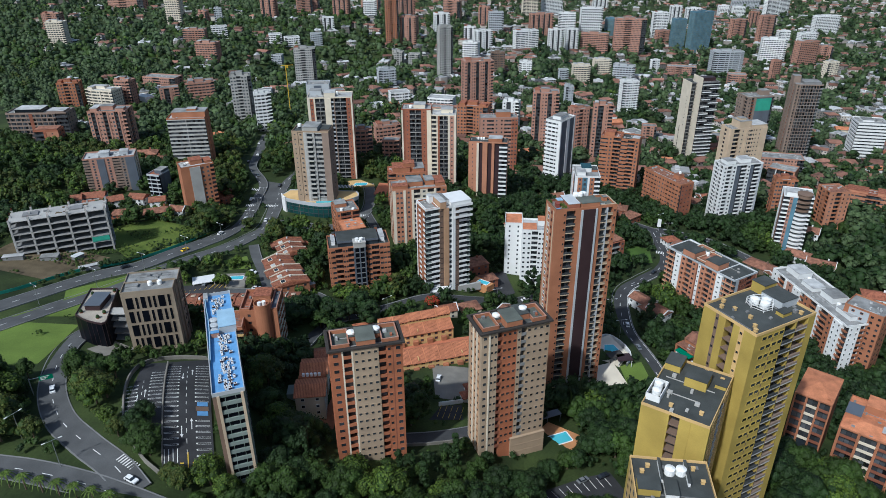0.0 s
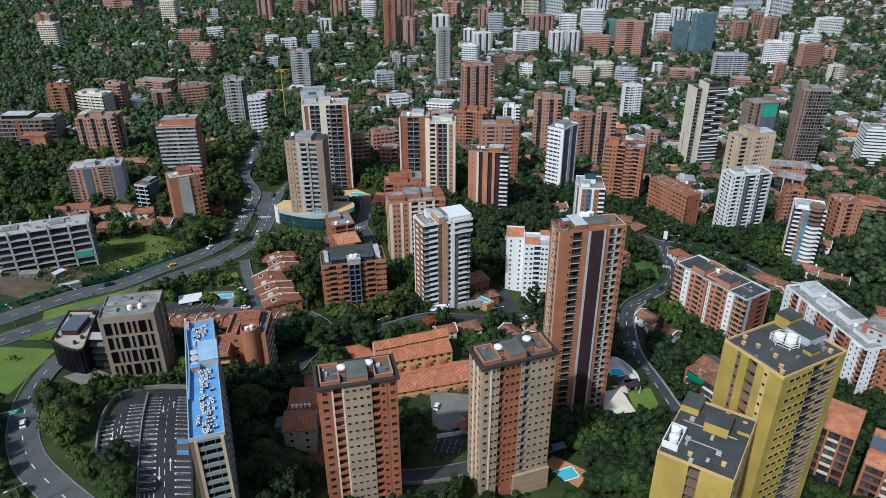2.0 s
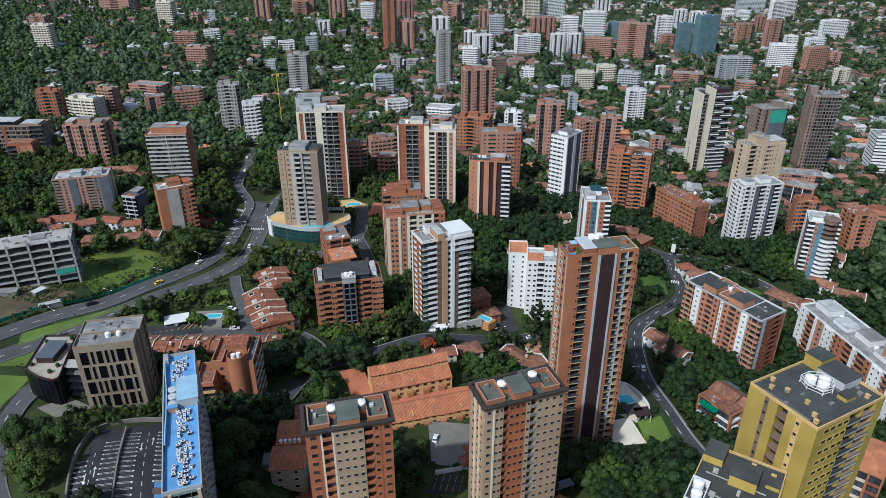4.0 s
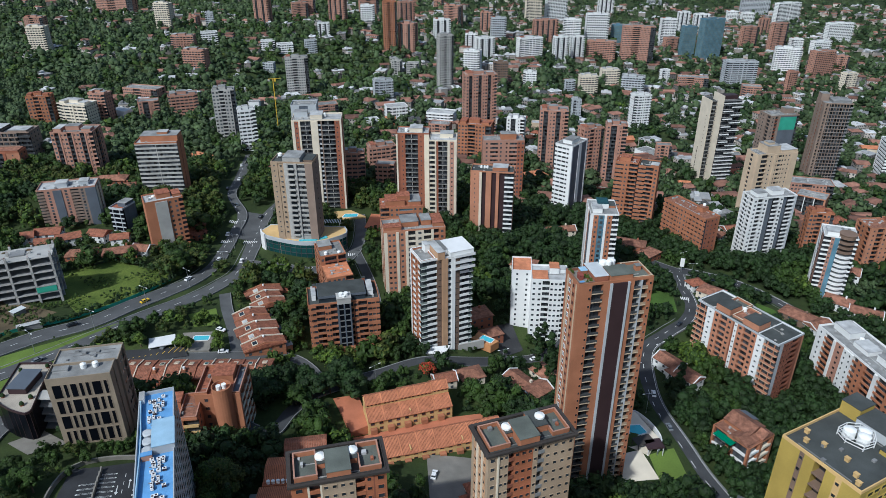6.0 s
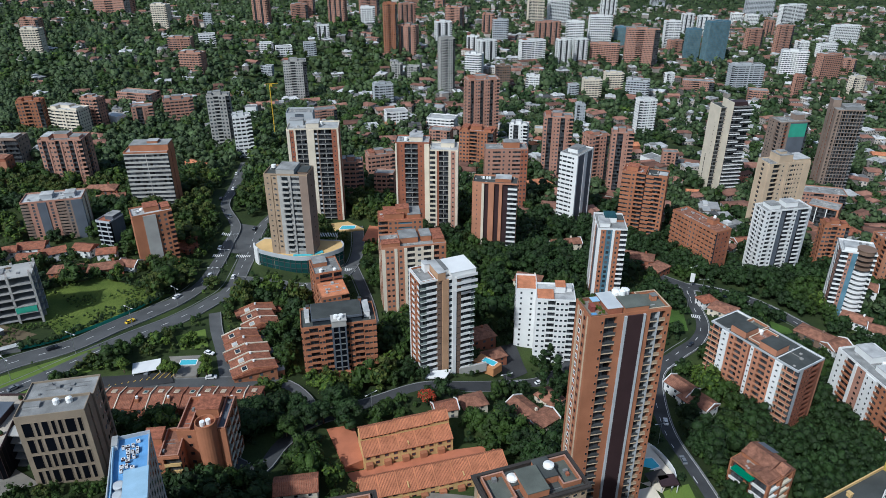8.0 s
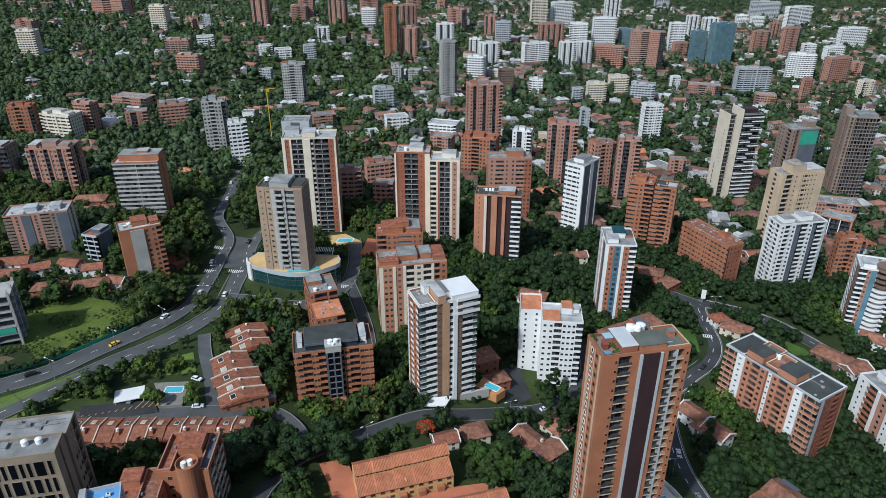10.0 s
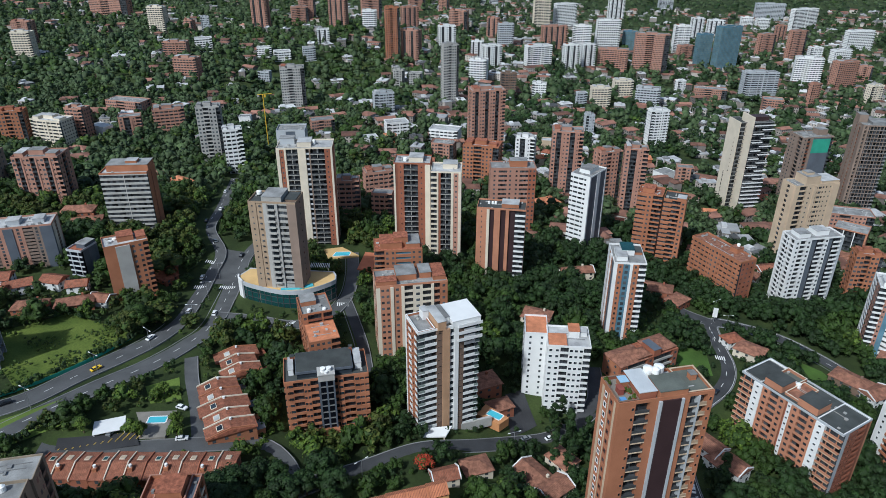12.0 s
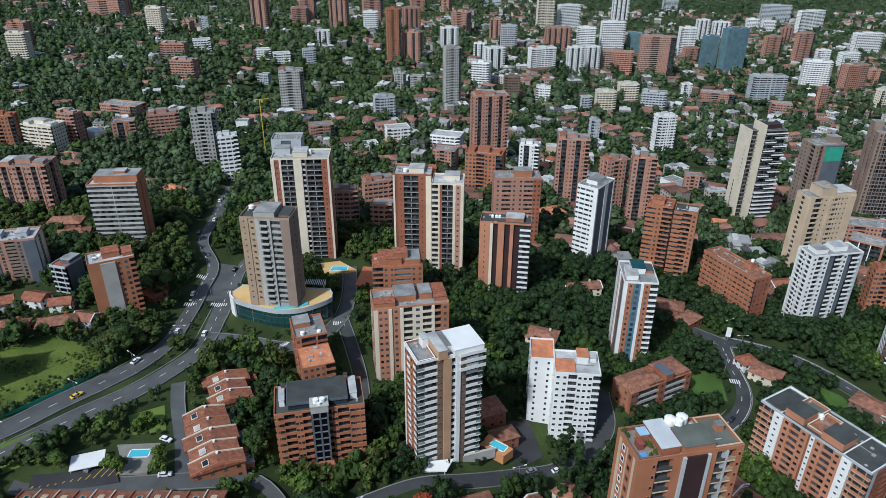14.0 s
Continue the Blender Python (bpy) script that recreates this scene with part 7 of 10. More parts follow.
def house(x, y, turn, W, D, h, label, walls="paint_white", roof="tile", rise=2.2, hip=False, floors=2, z=None, detail=True, flat=False, courses=False, chimney=False, group="", name="house"):
    """A house by its middle on plan, with windows, and a pitched or flat roof."""
    g = min(float(ground(x + i * W * 0.4, y + j * D * 0.4)) for i in (-1, 1) for j in (-1, 1))
    z = g if z is None else z
    b = thing(name, x, y, z, turn, label, "house", group)
    take(x, y, W / 2 + 0.6, D / 2 + 0.6, turn)
    s = Shape()
    low = -3.0
    if flat:
        s.box(-W / 2, W / 2, -D / 2, D / 2, low, h)
    else:
        s.prism([(-W / 2, -D / 2), (W / 2, -D / 2), (W / 2, D / 2), (-W / 2, D / 2)], low, h)
        if not hip:
            for sx in (-1, 1):
                s.poly([(sx * W / 2, -D / 2, h), (sx * W / 2, D / 2, h), (sx * W / 2, 0, h + rise * 0.93)][::sx])
    part("wall", s, walls, b)
    r = Shape()
    if flat:
        ring(r, W / 2 + 0.05, D / 2 + 0.05, 0.25, h + 0.004, h + 0.6)
        part("parapet", r, walls, b)
        r = Shape()
        r.box(-W / 2 + 0.25, W / 2 - 0.25, -D / 2 + 0.25, D / 2 - 0.25, h + 0.004, h + 0.15)
        part("roof", r, roof, b)
    else:
        roof_shape(r, W, D, h + 0.12, rise, 0.5, hip)
        part("roof", r, roof, b)
        if courses and not hip:
            tile_rows(b, W, D, h + 0.12, rise, 0.5, {"tile": "tile_brown", "tile_orange": "tile"}.get(roof, roof))
    if detail:
        me = window_mesh(1.1, 1.1, "paint_white")
        sheet = Shape()
        for k in range(floors):
            zc = h - (k + 0.5) * (h / floors) + 0.1
            for wd, hd_, tn in ((W, D, 0), (D, W, 90), (D, W, -90)):
                n = max(1, int(wd / 3.5))
                for i in range(n):
                    u = -wd / 2 + (i + 0.5) * wd / n
                    m = pose(0, 0, 0, 0, 0, tn) @ pose(u, -hd_ / 2, zc)
                    if y < 262:
                        _window(me, b, m)
                        continue
                    k0 = len(sheet.v)
                    sheet.v += [tuple(m @ Vector((i * 0.6, j, q * 0.6))) for j in (-0.06, 0.06) for i, q in ((-1, -1), (1, -1), (1, 1), (-1, 1))]
                    sheet.f += [(k0, k0 + 1, k0 + 2, k0 + 3), (k0, k0 + 4, k0 + 5, k0 + 1), (k0 + 1, k0 + 5, k0 + 6, k0 + 2), (k0 + 2, k0 + 6, k0 + 7, k0 + 3), (k0 + 3, k0 + 7, k0 + 4, k0)]
                    sheet.s += [0] * 5
        if sheet.f:
            part("window_set", sheet, "glass_set", b, kind="stuff")
    if chimney:
        c = Shape()
        c.box(W * 0.2, W * 0.2 + 0.9, D * 0.1, D * 0.1 + 0.9, h, h + rise + 0.9)
        part("chimney", c, walls, b)
    return b


def party_wall(b, D, h, rise, x, mat, t=0.34):
    """A wall between two roofs that follows the gable and stands a little above it."""
    s = Shape()
    e = D / 2 + 0.55
    prof = [(-e, h - 0.4), (e, h - 0.4), (e, h + 0.55), (0, h + rise + 0.7), (-e, h + 0.55)]
    n = len(prof)
    s.v = [(x - t / 2, y, z) for y, z in prof] + [(x + t / 2, y, z) for y, z in prof]
    s.f = [tuple(range(n))[::-1], tuple(range(n, 2 * n))] + [(i, (i + 1) % n, n + (i + 1) % n, n + i) for i in range(n)]
    s.s = [0] * len(s.f)
    part("party_wall", s, mat, b)


def skylight(b, x, y0, y1, w, D, h, rise, pane):
    """A glazed light on the slope with a pale kerb round it."""
    zz = lambda y: h + 0.12 + rise * (1 - abs(y) / (D / 2 + 0.5))
    for nm, k, lift, mat in (("skylight_kerb", 0.22, 0.32, "stucco_cream"), ("skylight", 0.0, 0.36, pane)):
        s = Shape()
        a0, a1, q = y0 - k, y1 + k, w / 2 + k
        s.v = [(x + i * q, y, zz(y) + dz) for dz in (-0.2, lift) for i, y in ((-1, a0), (1, a0), (1, a1), (-1, a1))]
        s.f = [(4, 5, 6, 7), (0, 1, 5, 4), (1, 2, 6, 5), (2, 3, 7, 6), (3, 0, 4, 7)]
        s.s = [0] * 5
        part(nm, s, mat, b)


# the ochre terrace rows with red tiled roofs
def terrace_house(x, y, z, turn, W, profile, wall_h, depth, label, k):
    """A terrace unit: profile gives its roof planes as (y, z) pairs from the front eave backwards."""
    b = thing("terrace_house", x, y, z, turn, label, "house", "ochre terrace houses")
    take(x, y + depth / 2, W / 2 + 1, depth / 2 + 1, turn)
    s = Shape()
    s.box(-W / 2, W / 2, 0, depth, -4, wall_h)
    part("wall", s, "stucco_ochre", b)
    for (y0, z0), (y1, z1) in profile:
        s, t = Shape(), 0.2
        s.v = [(-W / 2, y0, z0), (W / 2, y0, z0), (W / 2, y1, z1), (-W / 2, y1, z1)]
        s.v += [(p, q, r - t) for p, q, r in s.v]
        s.f = [(0, 1, 2, 3), (7, 6, 5, 4), (0, 4, 5, 1), (1, 5, 6, 2), (2, 6, 7, 3), (3, 7, 4, 0)]
        s.s = [0] * 6
        roof = part("roof", s, "tile_orange", b)
        s = Shape()
        for i in range(int(W / 0.5)):
            u = -W / 2 + 0.25 + i * 0.5
            s.poly([(u - 0.09, y0, z0 + 0.06), (u + 0.09, y0, z0 + 0.06), (u + 0.09, y1, z1 + 0.06), (u - 0.09, y1, z1 + 0.06)])
        part("tile_course_set", s, "tile", roof, kind="stuff")
    me = window_mesh(1.3, 1.1, "brick_red")
    for zz in (1.6, 4.1):
        for u in (-W / 4, W / 4):
            _window(me, b, pose(u, 0, zz))
    s = Shape()
    s.box(-0.2, 0.2, 0.6, depth - 1, wall_h - 0.2, wall_h + (1.2 if k else 0.9))
    if k == 2:
        part("party_wall", s, "stucco_ochre", b)
    s = Shape()
    s.box(-W / 2 + 0.6, -W / 2 + 3.0, -1.6, -0.02, 0, 2.4)
    part("porch", s, "brick_orange", b)
    return b


for i_ in range(5):
    u_ = (i_ + 0.5) * 6.5
    up_ = 0.35 * (i_ // 2)
    b_ = terrace_house(-29.7 + math.cos(radians(18)) * u_, 248.1 + math.sin(radians(18)) * u_, 6.5, 18, 6.46, (((-0.6, 5.4), (5.0, 7.9)), ((4.5, 9.5 + up_), (7.6, 11.6 + up_)), ((7.6, 11.6 + up_), (10.6, 9.8 + up_))), 5.4, 10.0, "ochre terrace house with two tiers of red tiles", i_ % 3)
    s_ = Shape()
    s_.box(-3.2, 3.2, 5.0, 10.0, 5.2, 9.4 + up_)
    part("clerestory", s_, "stucco_ochre", b_)
    me_ = window_mesh(0.7, 0.5, "brick_red")
    for q_ in (-2.2, -0.8, 0.8, 2.2):
        _window(me_, b_, pose(q_, 5.0, 8.8 + up_))
for i_ in range(8):
    u_ = (i_ + 0.5) * 6.4
    c_, q_ = math.cos(radians(16.3)), math.sin(radians(16.3))
    terrace_house(-30.6 + c_ * u_ + q_ * 7.2, 238.3 + q_ * u_ - c_ * 7.2, 4.4, 16.3, 6.36, (((-0.6, 4.7 + (0.2 if i_ % 2 else 0)), (7.2, 6.9 + (0.2 if i_ % 2 else 0))), ((7.2, 6.9 + (0.2 if i_ % 2 else 0)), (9.0, 6.0))), 4.6, 8.8, "ochre terrace house under one long tiled slope", i_ % 3)
# the long row of tiled houses with pale party walls
for i_ in range(11):
    x_, y_ = -130.4 + i_ * 5.75, 269.0 + i_ * 0.15
    h_ = 5.4 + (0.0, 0.5, 0.2)[i_ % 3]
    b_ = house(x_, y_, 2, 5.6, 11.4, h_, "row house with a tiled roof between pale party walls", "brick_red", "tile", 1.5, z=13.4, floors=2, courses=True, group="long row of houses", name="row_house")
    party_wall(b_, 11.4, h_, 1.5, -2.8, "stucco_cream" if i_ % 3 else "brick_red")
    skylight(b_, 0.2, 1.4, 3.2, 1.3, 11.4, h_, 1.5, "glass_teal" if i_ % 3 == 0 else "stucco_beige")
    if i_ % 2:
        s_ = Shape()
        s_.box(-1.9, -0.5, -3.4, -1.6, h_ + 0.6, h_ + 2.2)
        part("roof_box", s_, "brick_orange", b_)
        s_ = Shape()
        s_.tube(-1.2, -2.5, 0.5, h_ + 2.2, h_ + 3.1, 10)
        part("water_tank", s_, "tank_white", b_)
# stepped rows of brick houses
for i_ in range(8):
    if i_ < 5:
        x_, y_, z_, h_ = -90.5 + i_ * 3.0, 315.6 - i_ * 5.9, 8.2 + 0.15 * i_, 7.0 - 0.35 * (i_ % 2)
        d_ = (14.0, 14.5, 17.5, 15.5, 17.0)[i_]
    else:
        x_, y_, z_, h_ = -90.5 + (i_ - 5) * 2.6, 339.4 - (i_ - 5) * 5.6, 6.8, 6.6 - 0.3 * (i_ % 2)
        d_ = (17.0, 13.5, 15.5)[i_ - 5]
    b_ = house(x_, y_, -63, 5.9, d_, h_, "stepped brick row house with a red tiled roof", "brick_orange", "tile", 1.9, z=z_, floors=2, courses=True, group="stepped brick houses", name="row_house")
    party_wall(b_, d_, h_, 1.9, -2.95, ("stucco_cream", "brick_orange", "stucco_cream", "stucco_cream")[i_ % 4])
    if i_ in (4, 7):
        party_wall(b_, d_, h_, 1.9, 2.95, "brick_orange")
    skylight(b_, 0.3, -4.6, -2.8, 2.4, d_, h_, 1.9, "roof_pale" if i_ % 2 else "glass")
    s_ = Shape()
    s_.tube(-2.2, 0.6, 0.45, h_ + 1.7, h_ + 2.7, 10)
    part("water_tank", s_, "tank_white", b_)
    s_ = Shape()
    s_.box(-2.4, 1.2, d_ / 2 + 0.02, d_ / 2 + 3.2, -3, 3.0 + (i_ % 3) * 0.5)
    k_ = part("rear_room", s_, "brick_orange" if i_ % 3 else "paint_white", b_)
    s_ = Shape()
    s_.box(-2.6, 1.4, d_ / 2 + 0.02, d_ / 2 + 3.4, 3.0 + (i_ % 3) * 0.5, 3.2 + (i_ % 3) * 0.5)
    part("rear_roof", s_, "tile" if i_ % 2 else "roof_grey", k_)

# brick apartments with a round stair drum
oa = block("apartment_building", -94.0, 223.0, 8, 12.5, 13, 33, 5, [("b", 3, "brick_orange", OB), ("n", 2, "brick_orange", {"n": 1}), ("b", 3, "brick_orange", {"rail": "stucco_ochre"})], None, None, wall="brick_orange", z0=19, fine=True, roof="tile", parapet=0.8, label="orange brick apartments with open balconies", category="apartment building", pent=[(-5.6, 0, 0, 5.5, 2.6, "brick_orange", "tile")])
ob2 = block("apartment_building", -84.5, 232.0, 4, 15, 16, 36.5, 6, [("n", 2, "brick_orange", {"n": 1}), ("w", 2, "brick_orange")], None, [("b", 2.4, "brick_orange", {"rail": "stucco_cream"}), ("w", 0.5, "brick_orange"), ("b", 2.4, "brick_orange", {"rail": "stucco_cream"}), ("w", 0.5, "brick_orange"), ("b", 2, "brick_orange", {"rail": "stucco_cream"})], wall="brick_orange", z0=16, fine=True, roof="tile", parapet=0.8, label="orange brick apartments with a tall round drum", category="apartment building", pent=[(-3, 4, -1, 6, 3.0, "brick_orange", "tile")])
s_ = Shape()
s_.tube(1.8, -8.0, 3.2, 0, ob2["top"] + 3.0, 24)
d_ = part("stair_drum", s_, "brick_orange", ob2, "round brick stair drum")
for q_ in range(20):
    s_ = Shape()
    a0_, a1_ = q_ * 0.31416, (q_ + 1) * 0.31416
    s_.prism([(1.8 + 3.2 * math.cos(a0_), -8.0 + 3.2 * math.sin(a0_)), (1.8 + 3.2 * math.cos(a1_), -8.0 + 3.2 * math.sin(a1_)), (1.8 + 2.9 * math.cos(a1_), -8.0 + 2.9 * math.sin(a1_)), (1.8 + 2.9 * math.cos(a0_), -8.0 + 2.9 * math.sin(a0_))], ob2["top"] + 3.0, ob2["top"] + 4.3)
    part("drum_rim", s_, "brick_orange", d_)
curb(ob2, -7.2, -3.4, -7.6, 7.6, 1.3, "brick_orange", "brick_pink", floor="tile")
curb(ob2, 4.6, 7.3, -7.6, 7.6, 1.0, "brick_orange", "brick_pink", floor="slate_panel")
curb(oa, 0.4, 6.0, -6.2, 6.2, 1.2, "brick_orange", "brick_pink", floor="tile_brown")
for x_, y_ in ((1.0, -8.4), (2.6, -7.6)):
    s_ = Shape()
    s_.tube(x_, y_, 0.8, ob2["top"] + 3.0, ob2["top"] + 4.6, 12)
    part("water_tank", s_, "tank_white", d_, "white water tank")
# low blocks and villas close by
house(-50.9, 198.6, 6, 10.4, 10, 9.0, "tall cream house with a tiled roof and small windows", "stucco_cream", "tile_orange", 1.5, z=16.6, floors=3, courses=True)
ch_ = house(-51.4, 210.4, 6, 9.6, 9.4, 9.6, "cream and brick house behind a row of white roof tanks", "stucco_cream", "tile_orange", 1.6, z=16.6, floors=3, courses=True)
s_ = Shape()
s_.box(-5.6, 4.4, -6.2, -4.72, -2, 9.4)
part("tank_ledge", s_, "brick_warm", ch_, "brick ledge carrying roof tanks")
s_ = Shape()
drape(s_, [(-49.5, 184.5), (-41.5, 186.5), (-42.5, 205), (-44.8, 205)], 6, 8, 0.25)
solid("forecourt", s_, "brick_warm", "red paved forecourt beside a cream house", "paving", "structure")
take(-46, 187, 6, 6.5, 10)
take(-43.5, 197, 2.5, 9, 8)
s_ = Shape()
s_.prism([(-59.6, 197.2), (-56.6, 197.6), (-57.0, 203.0), (-60.0, 202.6)], 15, 23.6)
solid("garden_shed", s_, "panel_green_grey", "green sheet lean-to beside a cream house", "shed")
house(-48.0, 227.0, 10, 13, 7.5, 5.0, "tiled house with a low roof among trees", "stucco_cream", "tile", 1.5, z=15.5, floors=2, courses=True)
for i_ in range(5):
    s_ = Shape()
    s_.tube(0, 0, 0.55, 0, 1.1, 12)
    solid("water_tank", s_, "tank_white", "small white round tank on a tiled roof", "water tank", group="roof tanks", at=pose(-54.6 + i_ * 1.45, 204.75 + i_ * 0.15, 26.0))
vl = block("apartment_building", 101.9, 258.8, -58, 16, 15, 2.4, 3, [("w", 0.6, "brick_orange"), ("b", 4, "brick_dark", {"rail": "paint_white"}), ("n", 2, "brick_orange", {"n": 1}), ("b", 4, "brick_dark", {"rail": "paint_white"}), ("w", 0.6, "brick_orange")], [("n", 1, "brick_orange", {"n": 3})], [("b", 3, "brick_dark", {"rail": "paint_white"}), ("w", 0.8, "brick_orange"), ("b", 3, "brick_dark", {"rail": "stucco_cream"})], wall="brick_orange", z0=-9.5, fine=True, roof="tile_brown", parapet=0.4, label="brick villa flats with brown tiled roofs and terraces", category="apartment building")
for x_, y_, w_, d_, z_, t_ in ((-1.5, 2.0, 11.0, 9.0, 1.6, 0), (3.0, -3.6, 7.0, 7.0, 0.2, 90), (5.2, 3.4, 5.0, 6.0, 0.9, 0)):
    s_ = Shape()
    s_.box(-w_ / 2, w_ / 2, -d_ / 2, d_ / 2, vl["top"] + 0.12, vl["top"] + z_ + 0.3)
    k_ = part("attic", s_, "brick_orange", vl, at=pose(x_, y_, 0, 0, 0, t_))
    s_ = Shape()
    roof_shape(s_, w_, d_, vl["top"] + z_ + 0.4, 2.0, 0.4, False)
    part("tiled_roof", s_, "tile_brown", k_, "weathered brown tiled roof")
s_ = Shape()
s_.box(-3.2, 3.2, -2.0, 2.0, 0, 0.1)
part("solar_panel", s_, "slate_panel", vl, "dark roof panel", at=pose(-3.0, 6.6, vl["top"] + 2.4, -24, 0, 0))
s_ = Shape()
s_.box(-4, 4, -1.6, 1.6, 0, 0.15)
solid("sun_canopy", s_, "sign_green", "dark green sheet roof over a terrace", "canopy", at=pose(103.6, 251.6, 2.4, 0, 0, -58))
for x_, y_, t_, w_, d_, h_, ro_, wa_, hp_ in (
    (31, 287, -52, 16, 9, 5.0, "tile_brown", "stucco_cream", False), (36, 281, 38, 12, 8, 5.0, "tile_brown", "stucco_cream", False), (9, 287, 20, 10, 8, 4.5, "tile_brown", "stucco_cream", True),
    (101, 311, -55, 12, 8, 6.0, "tile_brown", "paint_white", False), (107, 301, -55, 10, 8, 6.0, "tile_brown", "paint_white", False), (103, 305, 30, 9, 6, 5.0, "tile_brown", "paint_white", True),
    (42, 396, -20, 14, 10, 5.0, "tile_brown", "stucco_cream", True), (70, 452, 10, 20, 8, 5.0, "tile_brown", "stucco_cream", False), (145, 383, -40, 13, 10, 5.5, "tile_brown", "stucco_cream", True), (139, 392, 20, 9, 7, 5.0, "tile", "paint_white", True),
    (186, 366, -50, 16, 10, 5.0, "tile_brown", "stucco_brown", True), (193, 357, 20, 12, 9, 5.0, "tile_brown", "paint_white", False), (217, 384, -40, 14, 10, 5.5, "tile_brown", "paint_white", True), (226, 372, -30, 16, 9, 6, "tile_brown", "paint_white", False),
    (113, 439, -20, 18, 10, 6.0, "tile_brown", "brick_red", True), (122, 428, 40, 12, 9, 5, "tile_brown", "brick_red", True), (12, 340, 24, 16, 10, 7.0, "tile_brown", "brick_red", True), (20, 330, 24, 10, 7, 5.0, "tile_brown", "brick_red", True),
    (-172, 369, 20, 16, 8, 4.0, "tile_brown", "brick_red", True), (-188, 362, 10, 14, 8, 4.0, "tile_brown", "brick_red", True), (-162, 374, -10, 9, 7, 4, "tile_brown", "paint_white", False), (-152, 414, 22, 18, 9, 4.0, "tile_brown", "brick_red", True), (-146, 405, -30, 12, 8, 4.0, "tile", "brick_red", True),
    (-205, 450, 20, 16, 10, 6, "tile_brown", "brick_red", True), (-220, 470, 8, 18, 11, 6, "tile_brown", "brick_red", True), (176, 470, -40, 14, 10, 6, "tile_brown", "paint_white", True), (196, 482, 10, 18, 10, 6, "tile", "stucco_cream", False), (158, 500, -25, 16, 11, 6, "tile", "brick_red", True), (238, 420, -30, 18, 11, 8, "tile_brown", "paint_white", False),
    (-30, 440, 10, 14, 10, 6, "tile", "brick_orange", False), (42, 300, -50, 10, 8, 5, "tile_brown", "stucco_cream", True), (252, 300, -30, 16, 12, 8, "tile_brown", "stucco_cream", True), (240, 335, -20, 15, 10, 7, "tile", "paint_white", True), (-2, 278, 18, 9, 6, 4.0, "tile", "stucco_cream", False)):
    villa_ = house(x_, y_, t_, w_, d_, h_, {"tile": "villa with a red tiled roof among trees", "tile_brown": "villa with weathered brown roof tiles among trees"}[ro_], wa_, ro_, 2.0, hp_, courses=not hp_, chimney=w_ > 13)
    if not hp_ and wa_ != "brick_red":
        party_wall(villa_, d_, h_, 2.0, -w_ / 2 - 0.3, "paint_white")
        party_wall(villa_, d_, h_, 2.0, w_ / 2 + 0.3, "paint_white")
for args_ in ((128.1, 204.7, -38, 12.8, 19.3, 18.6, 5, "low orange brick apartments under a flat orange roof", 0), (137.0, 188.6, -38, 19, 22, 16.4, 5, "orange brick apartments with stepped roof terraces", 1)):
    x_, y_, t_, w_, d_, z_, fl_, lab_, two_ = args_
    b_ = block("apartment_building", x_, y_, t_, w_, d_, z_, fl_, [("w", 0.5, "brick_orange"), ("b", 3, "brick_dark", {"rail": "brick_dark"}), ("w", 0.5, "brick_orange"), ("b", 3, "brick_dark", {"rail": "stucco_cream"}), ("w", 0.5, "brick_orange"), ("b", 3, "brick_dark"), ("w", 0.5, "brick_orange")], [("n", 1, "brick_orange", {"n": 4})], [("w", 1, "brick_orange")], wall="brick_orange", z0=0, fine=True, roof="tile_orange", parapet=0.5, label=lab_, category="apartment building",
        pent=[(-4.0, 9.3, 3.5, 10.8, 3.0, "brick_orange", "tile_orange"), (-9.3, -4.4, -4.0, 3.0, 2.4, "brick_orange", "slate_panel"), (3.0, 6.5, -7.0, -3.5, 1.6, "brick_orange", "roof_pale")] if two_ else [(4.2, 5.2, -8.0, -7.0, 1.5, "brick_orange")])
    s_ = Shape()
    if two_:
        roof_shape(s_, w_ - 1.0, 12.0, b_["top"] + 0.15, 1.3, 0.2, True)
    else:
        roof_shape(s_, w_ - 0.8, d_ - 0.8, b_["top"] + 0.5, 1.5, 0.3, True)
    part("tiled_roof", s_, "tile_orange", b_, "smooth orange tiled roof", at=pose(0, -4.4 if two_ else 0, 0))
    for e_ in (-w_ / 6, w_ / 6):
        s_ = Shape()
        s_.box(e_ - 0.3, e_ + 0.3, -d_ / 2 - 0.35, -d_ / 2 + 0.3, 0, b_["top"] + 0.5)
        part("brick_pier", s_, "brick_orange", b_)

for x_, y_, t_, w_, d_ in ((-216, 384, 12, 13, 9), (-203, 379, 30, 12, 8), (-190, 386, -10, 10, 8), (-226, 376, 20, 12, 8), (-178, 384, 15, 9, 7), (-210, 371, 8, 11, 8)):
    house(x_, y_, t_, w_, d_, 4.5, "villa with a red tiled roof among trees", "paint_white", "tile", 2.0, False, courses=True)

